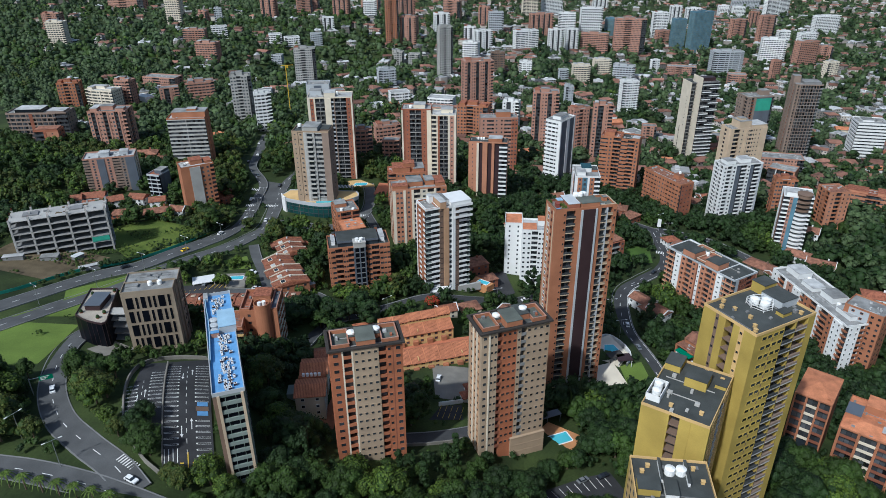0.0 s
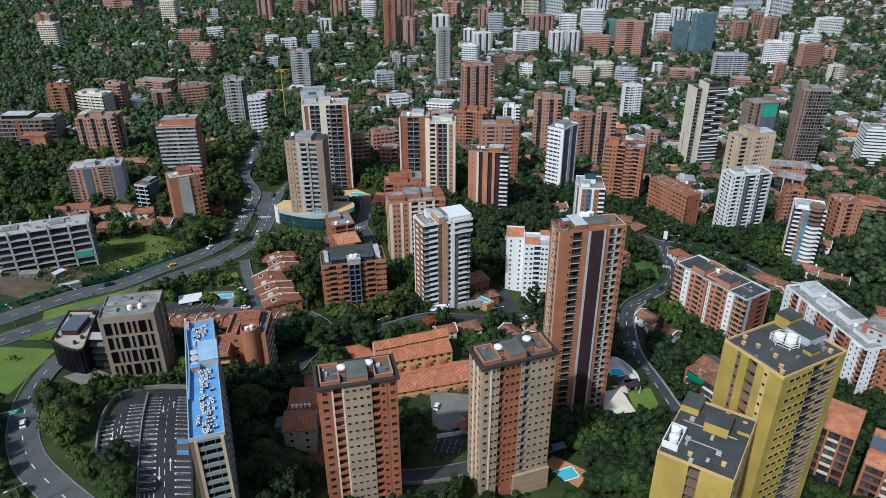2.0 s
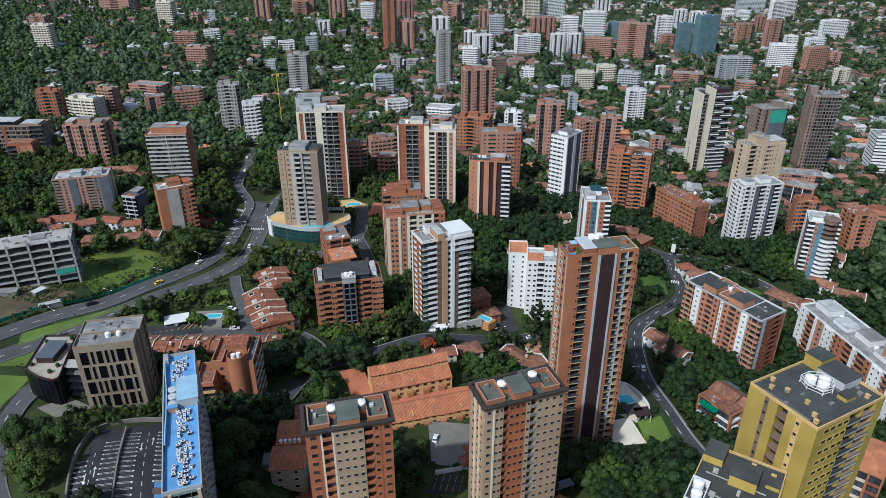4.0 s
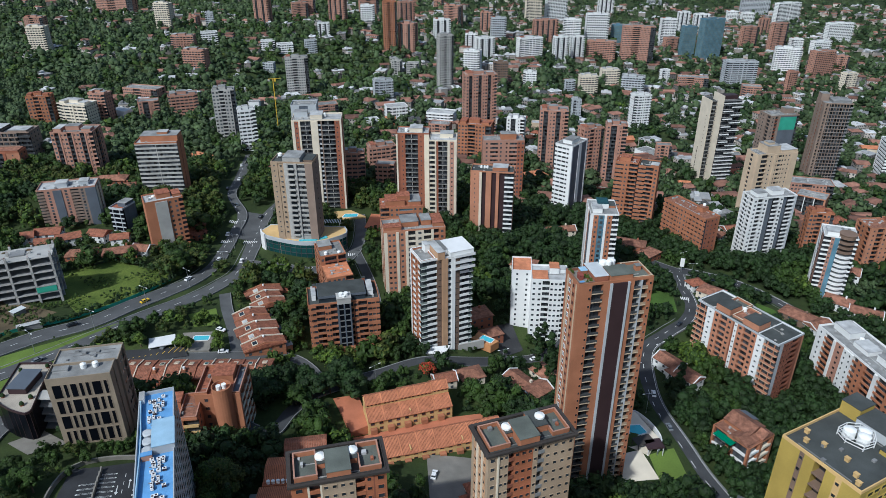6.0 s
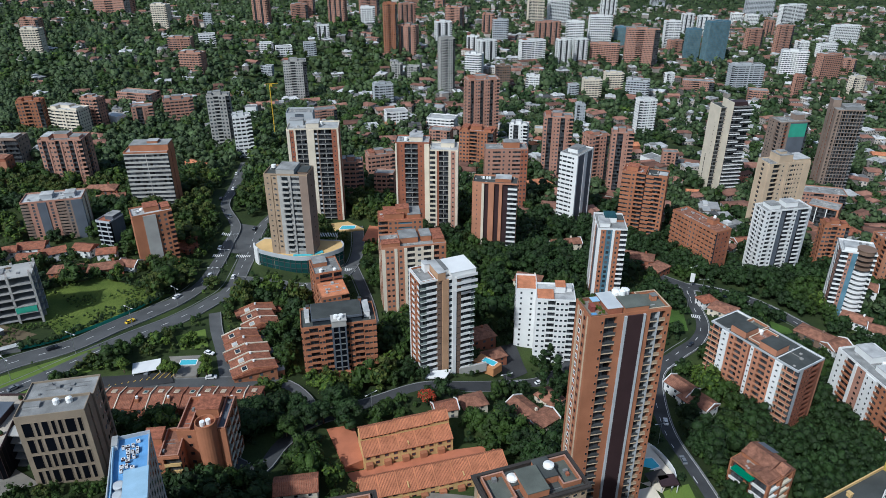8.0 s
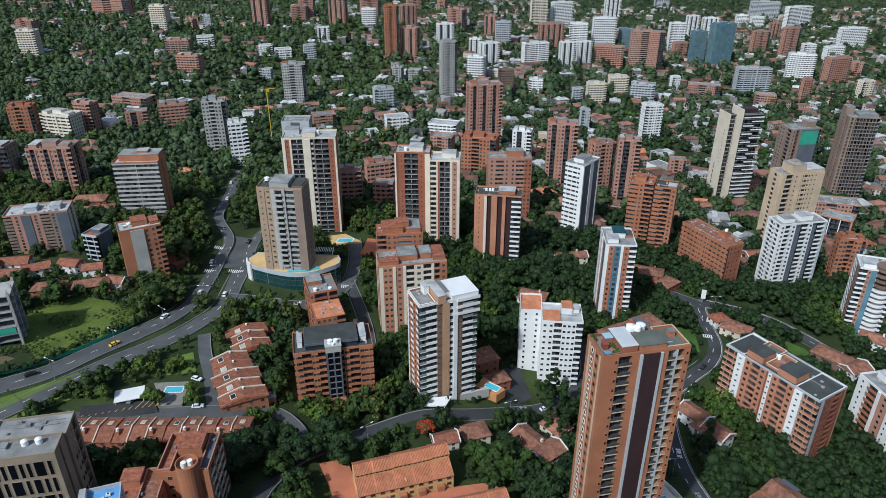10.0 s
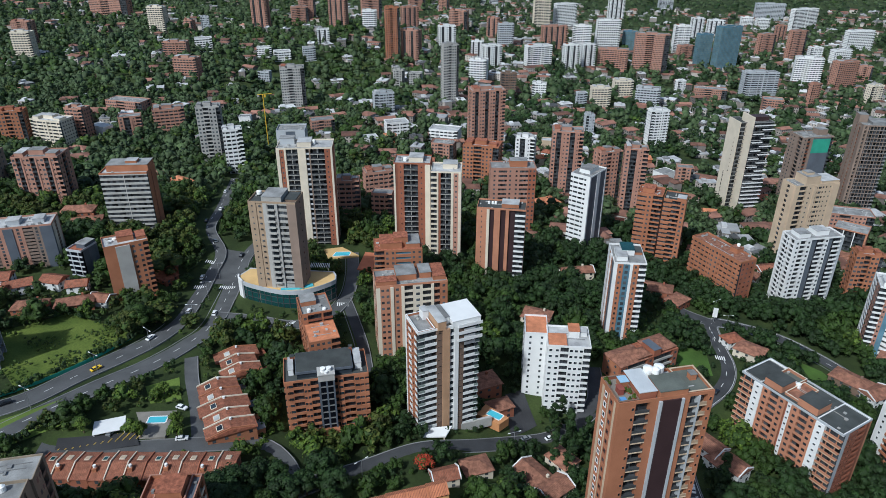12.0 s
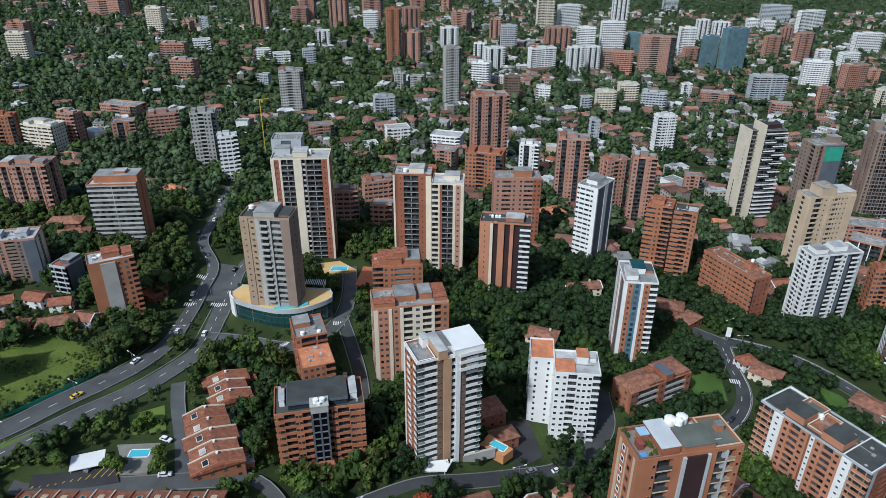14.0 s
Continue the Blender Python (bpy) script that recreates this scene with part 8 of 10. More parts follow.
# ---- houses down in the valley ----
rng = random.Random(11)
far_wall, far_tile, far_flat, far_hole = Shape(), Shape(), Shape(), Shape()
tries, made = 0, 0
while made < 1500 and tries < 20000:
    tries += 1
    y_ = 500 + 1500 * rng.random() ** 1.25
    x_ = rng.uniform(-0.62, 0.72) * (y_ - 40)
    if rng.random() > (0.12 if x_ < -60 and y_ < 690 else 0.3 if x_ < -100 else 0.5 if x_ < 150 and y_ < 650 else 0.9):
        continue
    w_, d_, t_ = rng.uniform(9, 20), rng.uniform(8, 14), rng.choice((-28, -12, 5, 18, 30)) + rng.uniform(-4, 4)
    if not is_free(x_, y_, max(w_, d_) * (0.5 if y_ < 640 else 0.42)):
        continue
    made += 1
    flat_ = rng.random() < (0.45 if y_ > 640 else 0.25)
    h_ = rng.choice((4.0, 5.5, 6.5, 9.0)) if y_ > 620 else rng.choice((4.5, 6.0))
    wa_ = rng.choice(("paint_white", "stucco_cream", "brick_red", "stucco_beige", "paint_white"))
    if made <= 200 and y_ < 760:
        if flat_:
            house(x_, y_, t_, w_, d_, h_ + 1.5, "flat-roofed house among trees", wa_, rng.choice(("roof_pale", "roof_grey", "sheet_metal")), flat=True, detail=False, group="valley houses")
        else:
            house(x_, y_, t_, w_, d_, h_, "house with a red tiled roof among trees", wa_, rng.choice(("tile", "tile", "tile_brown", "tile_orange")), 2.2, rng.random() < 0.4, detail=False, group="valley houses")
        continue
    take(x_, y_, w_ / 2, d_ / 2, t_)
    z_ = float(ground(x_, y_))
    c_, q_ = math.cos(radians(t_)), math.sin(radians(t_))
    body_, top_, hole_ = Shape(), Shape(), Shape()
    body_.box(-w_ / 2, w_ / 2, -d_ / 2, d_ / 2, -3, h_)
    wing_ = rng.random() < 0.55
    ww_, wd_, wx_ = w_ * rng.uniform(0.35, 0.6), d_ * rng.uniform(0.5, 0.9), rng.choice((-1, 1)) * w_ * 0.22
    wh_ = h_ * rng.choice((0.6, 0.8, 1.25))
    if wing_:
        body_.box(wx_ - ww_ / 2, wx_ + ww_ / 2, -d_ / 2 - wd_, -d_ / 2 - 0.01, -3, wh_)
    if flat_:
        top_.box(-w_ / 2 - 0.2, w_ / 2 + 0.2, -d_ / 2 - 0.2, d_ / 2 + 0.2, h_, h_ + 0.4)
        top_.box(-w_ * 0.3, -w_ * 0.05, -d_ * 0.2, d_ * 0.3, h_ + 0.4, h_ + 2.2)
        if wing_:
            top_.box(wx_ - ww_ / 2 - 0.2, wx_ + ww_ / 2 + 0.2, -d_ / 2 - wd_ - 0.2, -d_ / 2 - 0.22, wh_, wh_ + 0.3)
    else:
        roof_shape(top_, w_, d_, h_ + 0.2, rng.uniform(1.2, 2.2), 0.5, rng.random() < 0.4)
        if wing_:
            e_, g_ = ww_ / 2 + 0.4, -d_ / 2 - wd_ - 0.4
            n_ = len(top_.v)
            top_.v += [(wx_ - e_, g_, wh_), (wx_ + e_, g_, wh_), (wx_ + e_, -d_ / 2, wh_), (wx_ - e_, -d_ / 2, wh_), (wx_, g_, wh_ + 1.4), (wx_, -d_ / 2, wh_ + 1.4)]
            top_.f += [(n_, n_ + 4, n_ + 5, n_ + 3), (n_ + 1, n_ + 2, n_ + 5, n_ + 4), (n_, n_ + 1, n_ + 4)]
            top_.s += [0, 0, 0]
    if y_ < 1150:
        for zc_ in np.arange(1.6, h_ - 0.6, 2.9):
            for sx_ in np.arange(-w_ / 2 + 1.6, w_ / 2 - 1, 3.0):
                hole_.box(sx_ - 0.7, sx_ + 0.7, -d_ / 2 - 0.04, -d_ / 2, zc_ - 0.6, zc_ + 0.7)
            for sy_ in np.arange(-d_ / 2 + 1.8, d_ / 2 - 1, 3.4):
                hole_.poly([(-w_ / 2 - 0.03, sy_ + 0.7, zc_ - 0.6), (-w_ / 2 - 0.03, sy_ - 0.7, zc_ - 0.6), (-w_ / 2 - 0.03, sy_ - 0.7, zc_ + 0.7), (-w_ / 2 - 0.03, sy_ + 0.7, zc_ + 0.7)])
    for sh_, t0_ in ((far_wall, body_), (far_flat if flat_ else far_tile, top_), (far_hole, hole_)):
        n_ = len(sh_.v)
        sh_.v += [(x_ + c_ * a - q_ * b, y_ + q_ * a + c_ * b, z_ + c) for a, b, c in t0_.v]
        sh_.f += [tuple(n_ + i for i in f_) for f_ in t0_.f]
        sh_.s += t0_.s
material("far_wall", (0.33, 0.295, 0.265), vary=0.15, rand=0.6, island=True)
material("far_flat", (0.33, 0.33, 0.33), vary=0.25, rand=0.85, island=True)
material("far_tile", (0.21, 0.105, 0.075), vary=0.3, rand=0.45, island=True)
solid("far_house_walls", far_wall, "far_wall", "crowd of pale house walls across the valley", "houses", "stuff")
solid("far_house_windows", far_hole, "glass_set", "crowd of dark windows of houses across the valley", "windows", "stuff")
solid("far_tile_roofs", far_tile, "far_tile", "crowd of red tiled roofs across the valley", "roofs", "stuff")
solid("far_flat_roofs", far_flat, "far_flat", "crowd of grey and white flat roofs across the valley", "roofs", "stuff")

# ---- pools, terraces, car park ----
def terrace(name, c, top, mat, label, category, depth=4.0, lift=False):
    top = max([top] + [float(ground(*q)) + 0.2 for q in c]) if lift else top
    s = Shape()
    s.prism(c, top - depth, top)
    ob = solid(name, s, mat, label, category, "structure")
    cx, cy = sum(q[0] for q in c) / len(c), sum(q[1] for q in c) / len(c)
    r = max(math.hypot(q[0] - cx, q[1] - cy) for q in c)
    take(cx, cy, r * 0.75, r * 0.75, math.degrees(math.atan2(c[1][1] - c[0][1], c[1][0] - c[0][0])))
    return ob


def pool(x, y, z, turn, outline, label):
    b = thing("swimming_pool", x, y, z, turn, label, "swimming pool")
    s = Shape()
    s.prism(outline, -0.6, 0.03)
    part("water", s, "water", b, "clear turquoise water")
    s = Shape()
    k = len(outline)
    for i in range(k):
        (x0, y0), (x1, y1) = outline[i], outline[(i + 1) % k]
        n = Vector((y1 - y0, -(x1 - x0))).normalized() * 0.4
        s.prism([(x0, y0), (x0 + n.x, y0 + n.y), (x1 + n.x, y1 + n.y), (x1, y1)], -0.5, 0.1)
    part("coping", s, "paint_white", b, kind="stuff")
    return b


terrace("pool_terrace_1", [(66.4, 248), (73.5, 243.6), (79.4, 252.6), (73.8, 267.6), (67.5, 264)], 1.5, "stucco_cream", "pale paved terrace round a pool", "terrace")
pool(72.0, 256.6, 1.52, 0, [(-3.3, -4.0), (3.6, -1.2), (1.9, 2.9), (-2.1, 2.6)], "turquoise pool with slanting sides on a pale terrace")
s_ = Shape()
s_.box(-3.3, 3.3, -2.6, 2.6, 2.6, 2.85)
s_.box(-2.9, 2.9, -2.2, 2.2, 2.85, 2.95)
bar_ = solid("pool_pavilion", s_, "dark_panel", "pool pavilion with a flat black roof and open front", "pavilion", at=pose(75.6, 246.4, 1.4, 0, 0, 8))
for x_, y_ in ((-2.9, -2.2), (2.9, -2.2), (2.9, 2.2), (-2.9, 2.2)):
    s_ = Shape()
    s_.box(x_ - 0.12, x_ + 0.12, y_ - 0.12, y_ + 0.12, -1.6, 2.6)
    part("post", s_, "paint_white", bar_)
s_ = Shape()
ribbon(s_, smooth_line([(67.8, 264.6), (74.2, 268.2), (80.0, 252.6), (76.4, 244.0)], 2), -0.15, 0.15, 2.4, skirt=4)
solid("garden_wall_3", s_, "paint_white", "white garden wall along a pool terrace and street", "wall", "structure")
s_ = Shape()
drape(s_, [(58.5, 230.3), (74.9, 233.5), (70.9, 245.9), (63.2, 243.6)], 6, 6, 0.5)
solid("courtyard_1", s_, "stucco_cream", "cream paved courtyard beside the tower", "terrace", "structure")
take(66.9, 238.3, 6, 6, 0)
terrace("pool_terrace_3", [(30, 195), (42, 186), (49, 195), (37, 203)], 5.87, "timber_deck", "brown timber pool deck", "terrace")
take(38, 185, 8, 4, 20)
pool(39.5, 193.6, 5.9, 22, [(-4.6, -2.4), (4.6, -2.4), (4.6, 2.4), (-4.6, 2.4)], "rectangular turquoise pool with a white rim")
terrace("pool_terrace_4", [(-116.8, 298.3), (-112.6, 284.2), (-99.6, 286.0), (-100.4, 299.8)], 16.6, "paving", "grey paved pool court", "terrace")
pool(-105.6, 294.6, 16.63, 4, [(-3.2, -1.6), (3.2, -1.6), (3.2, 1.6), (-3.2, 1.6)], "long blue pool in a paved court")
terrace("pool_terrace_5", [(10, 321), (19, 315), (23, 319), (14, 327)], -1.0, "timber_deck", "brown terrace with a small pool beside the white tower", "terrace")
pool(17.5, 320.5, -0.97, -35, [(-3, -1.6), (3, -1.6), (3, 1.6), (-3, 1.6)], "small blue pool beside the white tower")
terrace("pool_terrace_6", [(-69.5, 441.5), (-53.0, 446.0), (-64.0, 456.0), (-74.0, 453.0)], 4.4, "stucco_ochre", "ochre pool court below a tower", "terrace")
pool(-63, 447.5, 4.43, 10, [(-5, -2.2), (4, -2.6), (5, 1.4), (-3, 2.4)], "blue pool in an ochre court")
terrace("tennis_court_1", [(-52, 430), (-40, 428), (-38, 448), (-50, 450)], 4.5, "paving_red", "red paved sports court", "court")
terrace("court_1", [(-45.5, 265), (-36, 267.5), (-29.5, 250), (-36, 246)], 6.6, "paving_red", "red paved drive beside the terrace houses", "drive", lift=True)
s_ = Shape()
drape(s_, [(-6, 212), (9, 211), (11, 237), (-8, 238)], 6, 8, 0.3)
solid("courtyard_2", s_, "paving", "shaded paved yard between trees", "yard", "structure")
take(1, 225, 8, 12, 0)
# the gated yard between the two brick towers
s_ = Shape()
drape(s_, [(-8, 196.5), (4.5, 199), (4.2, 209), (-4, 206)], 6, 5, 0.3)
yard_ = solid("car_park", s_, "asphalt_lot", "small asphalt yard with yellow bay lines", "car park", "structure")
take(-1.5, 202, 6.5, 6, 10)
s_ = Shape()
for i_ in range(5):
    for y0_ in (198.6, 203.4):
        x_ = -5.4 + i_ * 2.1 + (y0_ - 198) * 0.2
        s_.poly([(a, b, float(ground(a, b)) + 0.36) for a, b in ((x_, y0_), (x_ + 0.14, y0_), (x_ + 0.9, y0_ + 3.6), (x_ + 0.76, y0_ + 3.6))])
part("bay_line_set", s_, "line_yellow", yard_, kind="stuff")
s_ = Shape()
ribbon(s_, smooth_line([(-4.6, 206.6), (0, 208.6), (4.6, 210.6)], 2), -0.15, 0.15, 1.9, skirt=2.4)
solid("garden_wall_1", s_, "paint_white", "white gated wall across a paved yard", "wall", "structure")
s_ = Shape()
ribbon(s_, smooth_line([(-20, 178.2), (-8, 181.6), (0, 184.6), (4.4, 187.2)], 2), -0.2, 0.2, 1.3, skirt=3)
solid("garden_wall_2", s_, "paving", "pale low wall along a shaded drive", "wall", "structure")
take(-8, 180, 13, 2.2, 19)
house(6.6, 213.4, 20, 4.6, 4.0, 3.0, "small white gatehouse with a tiled hip roof", "paint_white", "tile", 1.4, hip=True, floors=1)
house(8.0, 219.4, 20, 4.4, 4.2, 3.0, "small white lodge with a brown tiled hip roof", "paint_white", "tile", 1.5, hip=True, floors=1)
terrace("bare_plinth_1", [(208, 640), (240, 634), (243, 650), (211, 656)], float(ground(225, 645)) + 1.2, "concrete", "grey concrete deck at the foot of a tower", "terrace")
terrace("lane_1", [(-35.5, 245.5), (-31, 238.6), (18.5, 253), (15, 260), (2, 257.5), (-29, 247.5)], 6.55, "paving_red", "red paved lane between the terrace rows", "lane", lift=True)
# the white lobby canopy and side wings of the white tower
s_ = Shape()
s_.prism([(-10.5, 301.0), (-2.0, 301.5), (0.5, 307.5), (-8.5, 306.0)], 4.2, 4.7)
solid("entrance_canopy", s_, "paint_white", "white concrete canopy over a tower entrance", "canopy")
s_ = Shape()
for x_, y_ in ((-9.6, 301.8), (-2.6, 302.4)):
    s_.box(x_ - 0.2, x_ + 0.2, y_ - 0.2, y_ + 0.2, -2, 4.2)
solid("canopy_columns", s_, "stucco_cream", "two pale canopy columns at an entrance", "column")
s_ = Shape()
s_.prism([(4.0, 312.0), (16.0, 316.5), (15.6, 317.5), (3.6, 313.0)], -3, 1.4)
solid("garden_wall", s_, "concrete", "grey garden wall beside the tower", "wall", "structure")
s_ = Shape()
s_.box(-5.2, 5.2, -3.6, 3.6, 2.9, 3.15)
for x_ in (-4.8, 4.8):
    for y_ in (-3.2, 3.2):
        s_.box(x_ - 0.12, x_ + 0.12, y_ - 0.12, y_ + 0.12, -1.5, 2.9)
solid("pool_pavilion", s_, "paint_white", "open pavilion with a white flat roof", "pavilion", at=pose(-119.4, 288.0, 16.5, 0, 0, 20))
take(-120.5, 290, 6, 4, 14)

# the car park beside the blue-roofed slab
ax_, ay_ = math.cos(radians(109)), math.sin(radians(109))


def lot_at(u, v):
    return -76.5 + ax_ * v + math.cos(radians(19)) * u, 151.0 + ay_ * v + math.sin(radians(19)) * u


s_ = Shape()
drape(s_, [lot_at(-8.1, -1), lot_at(6.2, -1), lot_at(6.2, 62), lot_at(-8.1, 60)], 9, 30, 0.5)
drape(s_, [(-101.8, 166.5), lot_at(-8.1, 15), lot_at(-8.1, 60), (-112, 203)], 9, 20, 0.5)
lot = solid("car_park", s_, "asphalt_lot", "asphalt car park with white bay lines", "car park", "structure")
take(-104, 184, 6, 14, 20)
take(-90, 179, 10, 32, 20)
lotz = lambda x, y: float(ground(x, y)) + 0.53
s_ = Shape()
def lot_strip(u0, u1, v0, v1):
    q = [lot_at(u0, v0), lot_at(u1, v0), lot_at(u1, v1), lot_at(u0, v1)]
    s_.poly([(x, y, lotz(x, y) + 0.03) for x, y in q])


def lot_poly(q):
    s_.poly([(*lot_at(u, v), lotz(*lot_at(u, v)) + 0.03) for u, v in q])


for i_ in range(22):
    v_ = 3 + i_ * 2.45
    for u0_, u1_, tip_, first_, last_ in ((1.6, 5.6, -1, 0, 22), (-7.7, -3.7, 1, 2, 22), (-12.6, -8.6, -1, 9, 20), (-20.4, -16.4, 1, 9, 16)):
        if first_ <= i_ < last_ and not (tip_ < 0 and u0_ > 0 and 7 <= i_ <= 9):
            lot_strip(u0_, u1_, v_, v_ + 0.11)
            lot_strip(u0_, u1_, v_ + 0.5, v_ + 0.61)
            e_ = u0_ if tip_ < 0 else u1_
            lot_poly([(e_ - 0.32, v_ + 0.3), (e_, v_ - 0.12), (e_ + 0.32, v_ + 0.3), (e_, v_ + 0.72)])
for u_, v_, d_ in ((-2.6, 46, -1), (0.3, 48, 1), (-16.0, 32, -1), (-13.8, 33.5, 1), (0.3, 16, 1), (-2.6, 14, -1)):
    lot_strip(u_ - 0.12, u_ + 0.12, v_ - 1.8, v_ + 1.8)
    lot_poly([(u_ - 0.5, v_ + d_ * 1.8), (u_ + 0.5, v_ + d_ * 1.8), (u_, v_ + d_ * 3.2)][::d_])
for i_ in range(6):
    lot_strip(-14.9, -14.76, 20 + i_ * 4.4, 22 + i_ * 4.4)
for i_ in range(4):
    lot_strip(-7.6 + i_ * 1.2, -7.4 + i_ * 1.2, 1.2, 6.6)
lot_strip(-8.2, -8.06, 3, 56)
for i_ in range(12):
    lot_strip(-1.3, -1.15, 4 + i_ * 4.4, 6 + i_ * 4.4)
part("bay_line_set", s_, "line_white", lot, kind="stuff")
s_ = Shape()
for v_ in (20.4, 25.2):
    lot_strip(2.0, 5.2, v_, v_ + 2.2)
part("reserved_bay_set", s_, "roof_blue", lot, "blue painted bays", kind="stuff")
s_ = Shape()
lot_strip(1.6, 5.4, 22.8, 25.0)
part("paved_crossing", s_, "stucco_brown", lot, "brown paved strip between bays", kind="stuff")
s_ = Shape()
for v_ in (-0.6, 0.6):
    lot_strip(-3.2, -2.2, v_, v_ + 0.5)
    lot_strip(0.2, 1.2, v_, v_ + 0.5)
lot_strip(-1.2, -0.9, -1, 5)
part("entry_marking_set", s_, "line_yellow", lot, "yellow entry markings", kind="stuff")
s_ = Shape()
for i_ in range(20):
    a_, b_ = lot_at(-8.3, 2 + i_ * 2.8), lot_at(-8.3, 4.8 + i_ * 2.8)
    za_ = lotz(*a_)
    s_.prism([a_, lot_at(-7.9, 2 + i_ * 2.8), lot_at(-7.9, 4.8 + i_ * 2.8), b_], za_ - 1, za_ + 0.5)
solid("divider_wall", s_, "paving", "low pale wall down the car park", "wall", "structure")
s_ = Shape()
w_ = smooth_line([(-84, 146), (-92, 152), (-102, 166), (-111, 190), (-112, 204), (-104, 210), (-90, 213)], 3)
ribbon(s_, w_, -0.25, 0.25, 1.6, skirt=3)
solid("retaining_wall", s_, "paving", "curved concrete wall round the car park", "wall", "structure")
s_ = Shape()
for i_ in range(12):
    f_ = (i_ + 0.5) / 12
    x_, y_ = -133.3 + 25.5 * f_, 276.3 + 8.1 * f_
    z_ = float(ground(x_, y_)) + 0.75
    s_.poly([(x_, y_, z_), (x_ + 0.22, y_, z_), (x_ + 1.5, y_ + 4.6, z_), (x_ + 1.28, y_ + 4.6, z_)])
solid("yellow_bay_lines", s_, "line_yellow", "slanted yellow parking lines on asphalt", "road marking", "structure")
s_ = Shape()
drape(s_, [(-132.3, 273.7), (-106.8, 281.8), (-110.3, 287.2), (-133.9, 281.1)], 26, 8, 0.55)
solid("bay_apron", s_, "asphalt_lot", "asphalt parking apron", "car park", "structure")
# zebra crossings
s_ = Shape()
for cx_, cy_, dx_, dy_, n_ in ((-93.5, 148.5, 0.8, -0.45, 8), (-126, 402, 1.0, 0.05, 8), (-129.5, 430, 1.0, 0.0, 8), (-114, 404, 1.0, 0.0, 8), (131.5, 379, 1.0, -0.1, 8), (-75, 370, 0.3, 0.95, 7), (-53.5, 392, 1.0, 0.1, 6)):
    for i_ in range(n_):
        x_, y_ = cx_ + dx_ * (i_ - n_ / 2) * 1.0, cy_ + dy_ * (i_ - n_ / 2) * 1.0
        z_ = float(ground(x_, y_)) + 0.34
        px_, py_ = -dy_ * 1.6, dx_ * 1.6
        qx_, qy_ = dx_ * 0.25, dy_ * 0.25
        s_.poly([(x_ - px_ - qx_, y_ - py_ - qy_, z_), (x_ - px_ + qx_, y_ - py_ + qy_, z_), (x_ + px_ + qx_, y_ + py_ + qy_, z_), (x_ + px_ - qx_, y_ + py_ - qy_, z_)][::-1])
solid("zebra_crossings", s_, "line_white", "white zebra stripes on the streets", "road marking", "structure")
# green net fence along the building plot
s_ = Shape()
f_ = smooth_line([(-214, 244), (-196, 262), (-180, 286), (-164, 300), (-153, 314), (-144, 330), (-137, 346)], 3)
ribbon(s_, f_, -0.05, 0.05, 1.5, skirt=1.6)
solid("net_fence", s_, "net_green", "green mesh fence round a building plot", "fence")
# underpass walls beside the access road
for c_, z_, m_, lab_ in (([(-152, 248), (-136, 256), (-135.4, 255), (-151.4, 247)], 26.5, "concrete", "grey concrete wall of an underpass ramp"), ([(-170, 232), (-156, 226), (-150, 238), (-162, 244)], 25.6, "paving", "pale concrete slab beside a ramp")):
    s_ = Shape()
    s_.prism(c_, z_ - 4, z_)
    solid("ramp_wall", s_, m_, lab_, "wall", "structure")
# paved islands by the black block
s_ = Shape()
drape(s_, [(-141, 218), (-131, 212), (-122, 219), (-134, 226)], 6, 4, 0.45)
solid("forecourt_1", s_, "paving", "pale paved forecourt with planting", "pavement", "structure")


# the dark car park among the trees
LOT_B = [(29, 153), (59, 165), (55, 177), (25, 164)]
s_ = Shape()
drape(s_, LOT_B, 12, 5, 0.3)
lot_b = solid("car_park", s_, "asphalt_lot", "dark asphalt car park among trees", "car park", "structure")
take(42, 165, 16, 8, 22)
s_ = Shape()
for i_ in range(10):
    x_, y_ = 29.5 + i_ * 2.7, 159.5 + i_ * 1.12
    z_ = float(ground(x_, y_)) + 0.36
    s_.poly([(x_, y_, z_), (x_ + 0.16, y_ + 0.06, z_), (x_ - 1.6, y_ + 4.6, float(ground(x_ - 1.8, y_ + 4.6)) + 0.36), (x_ - 1.76, y_ + 4.54, float(ground(x_ - 1.8, y_ + 4.6)) + 0.36)])
part("bay_line_set", s_, "line_white", lot_b, kind="stuff")
# the dark canopy behind the timber deck
s_ = Shape()
s_.box(-6, 6, -1.6, 1.6, 2.6, 2.8)
for x_ in (-5.6, 0, 5.6):
    s_.box(x_ - 0.1, x_ + 0.1, -1.4, -1.2, -1, 2.6)
solid("deck_canopy", s_, "slate_panel", "dark flat canopy over a pool deck", "canopy", at=pose(36.0, 203.5, 5.9, 0, 0, 22))

# the dark canopy between the pool terrace and the cream courtyard
s_ = Shape()
s_.box(-3.6, 3.6, -2.2, 2.2, 2.7, 2.95)
for x_ in (-3.2, 3.2):
    for y_ in (-1.9, 1.9):
        s_.box(x_ - 0.12, x_ + 0.12, y_ - 0.12, y_ + 0.12, -2.0, 2.7)
solid("shade_canopy", s_, "cornice_dark", "dark flat canopy on posts beside a pool", "canopy", at=pose(72.2, 248.3, 1.4, 0, 0, 20))

# open verge with palms beside the lower road
take(-118, 126, 48, 9, -10)
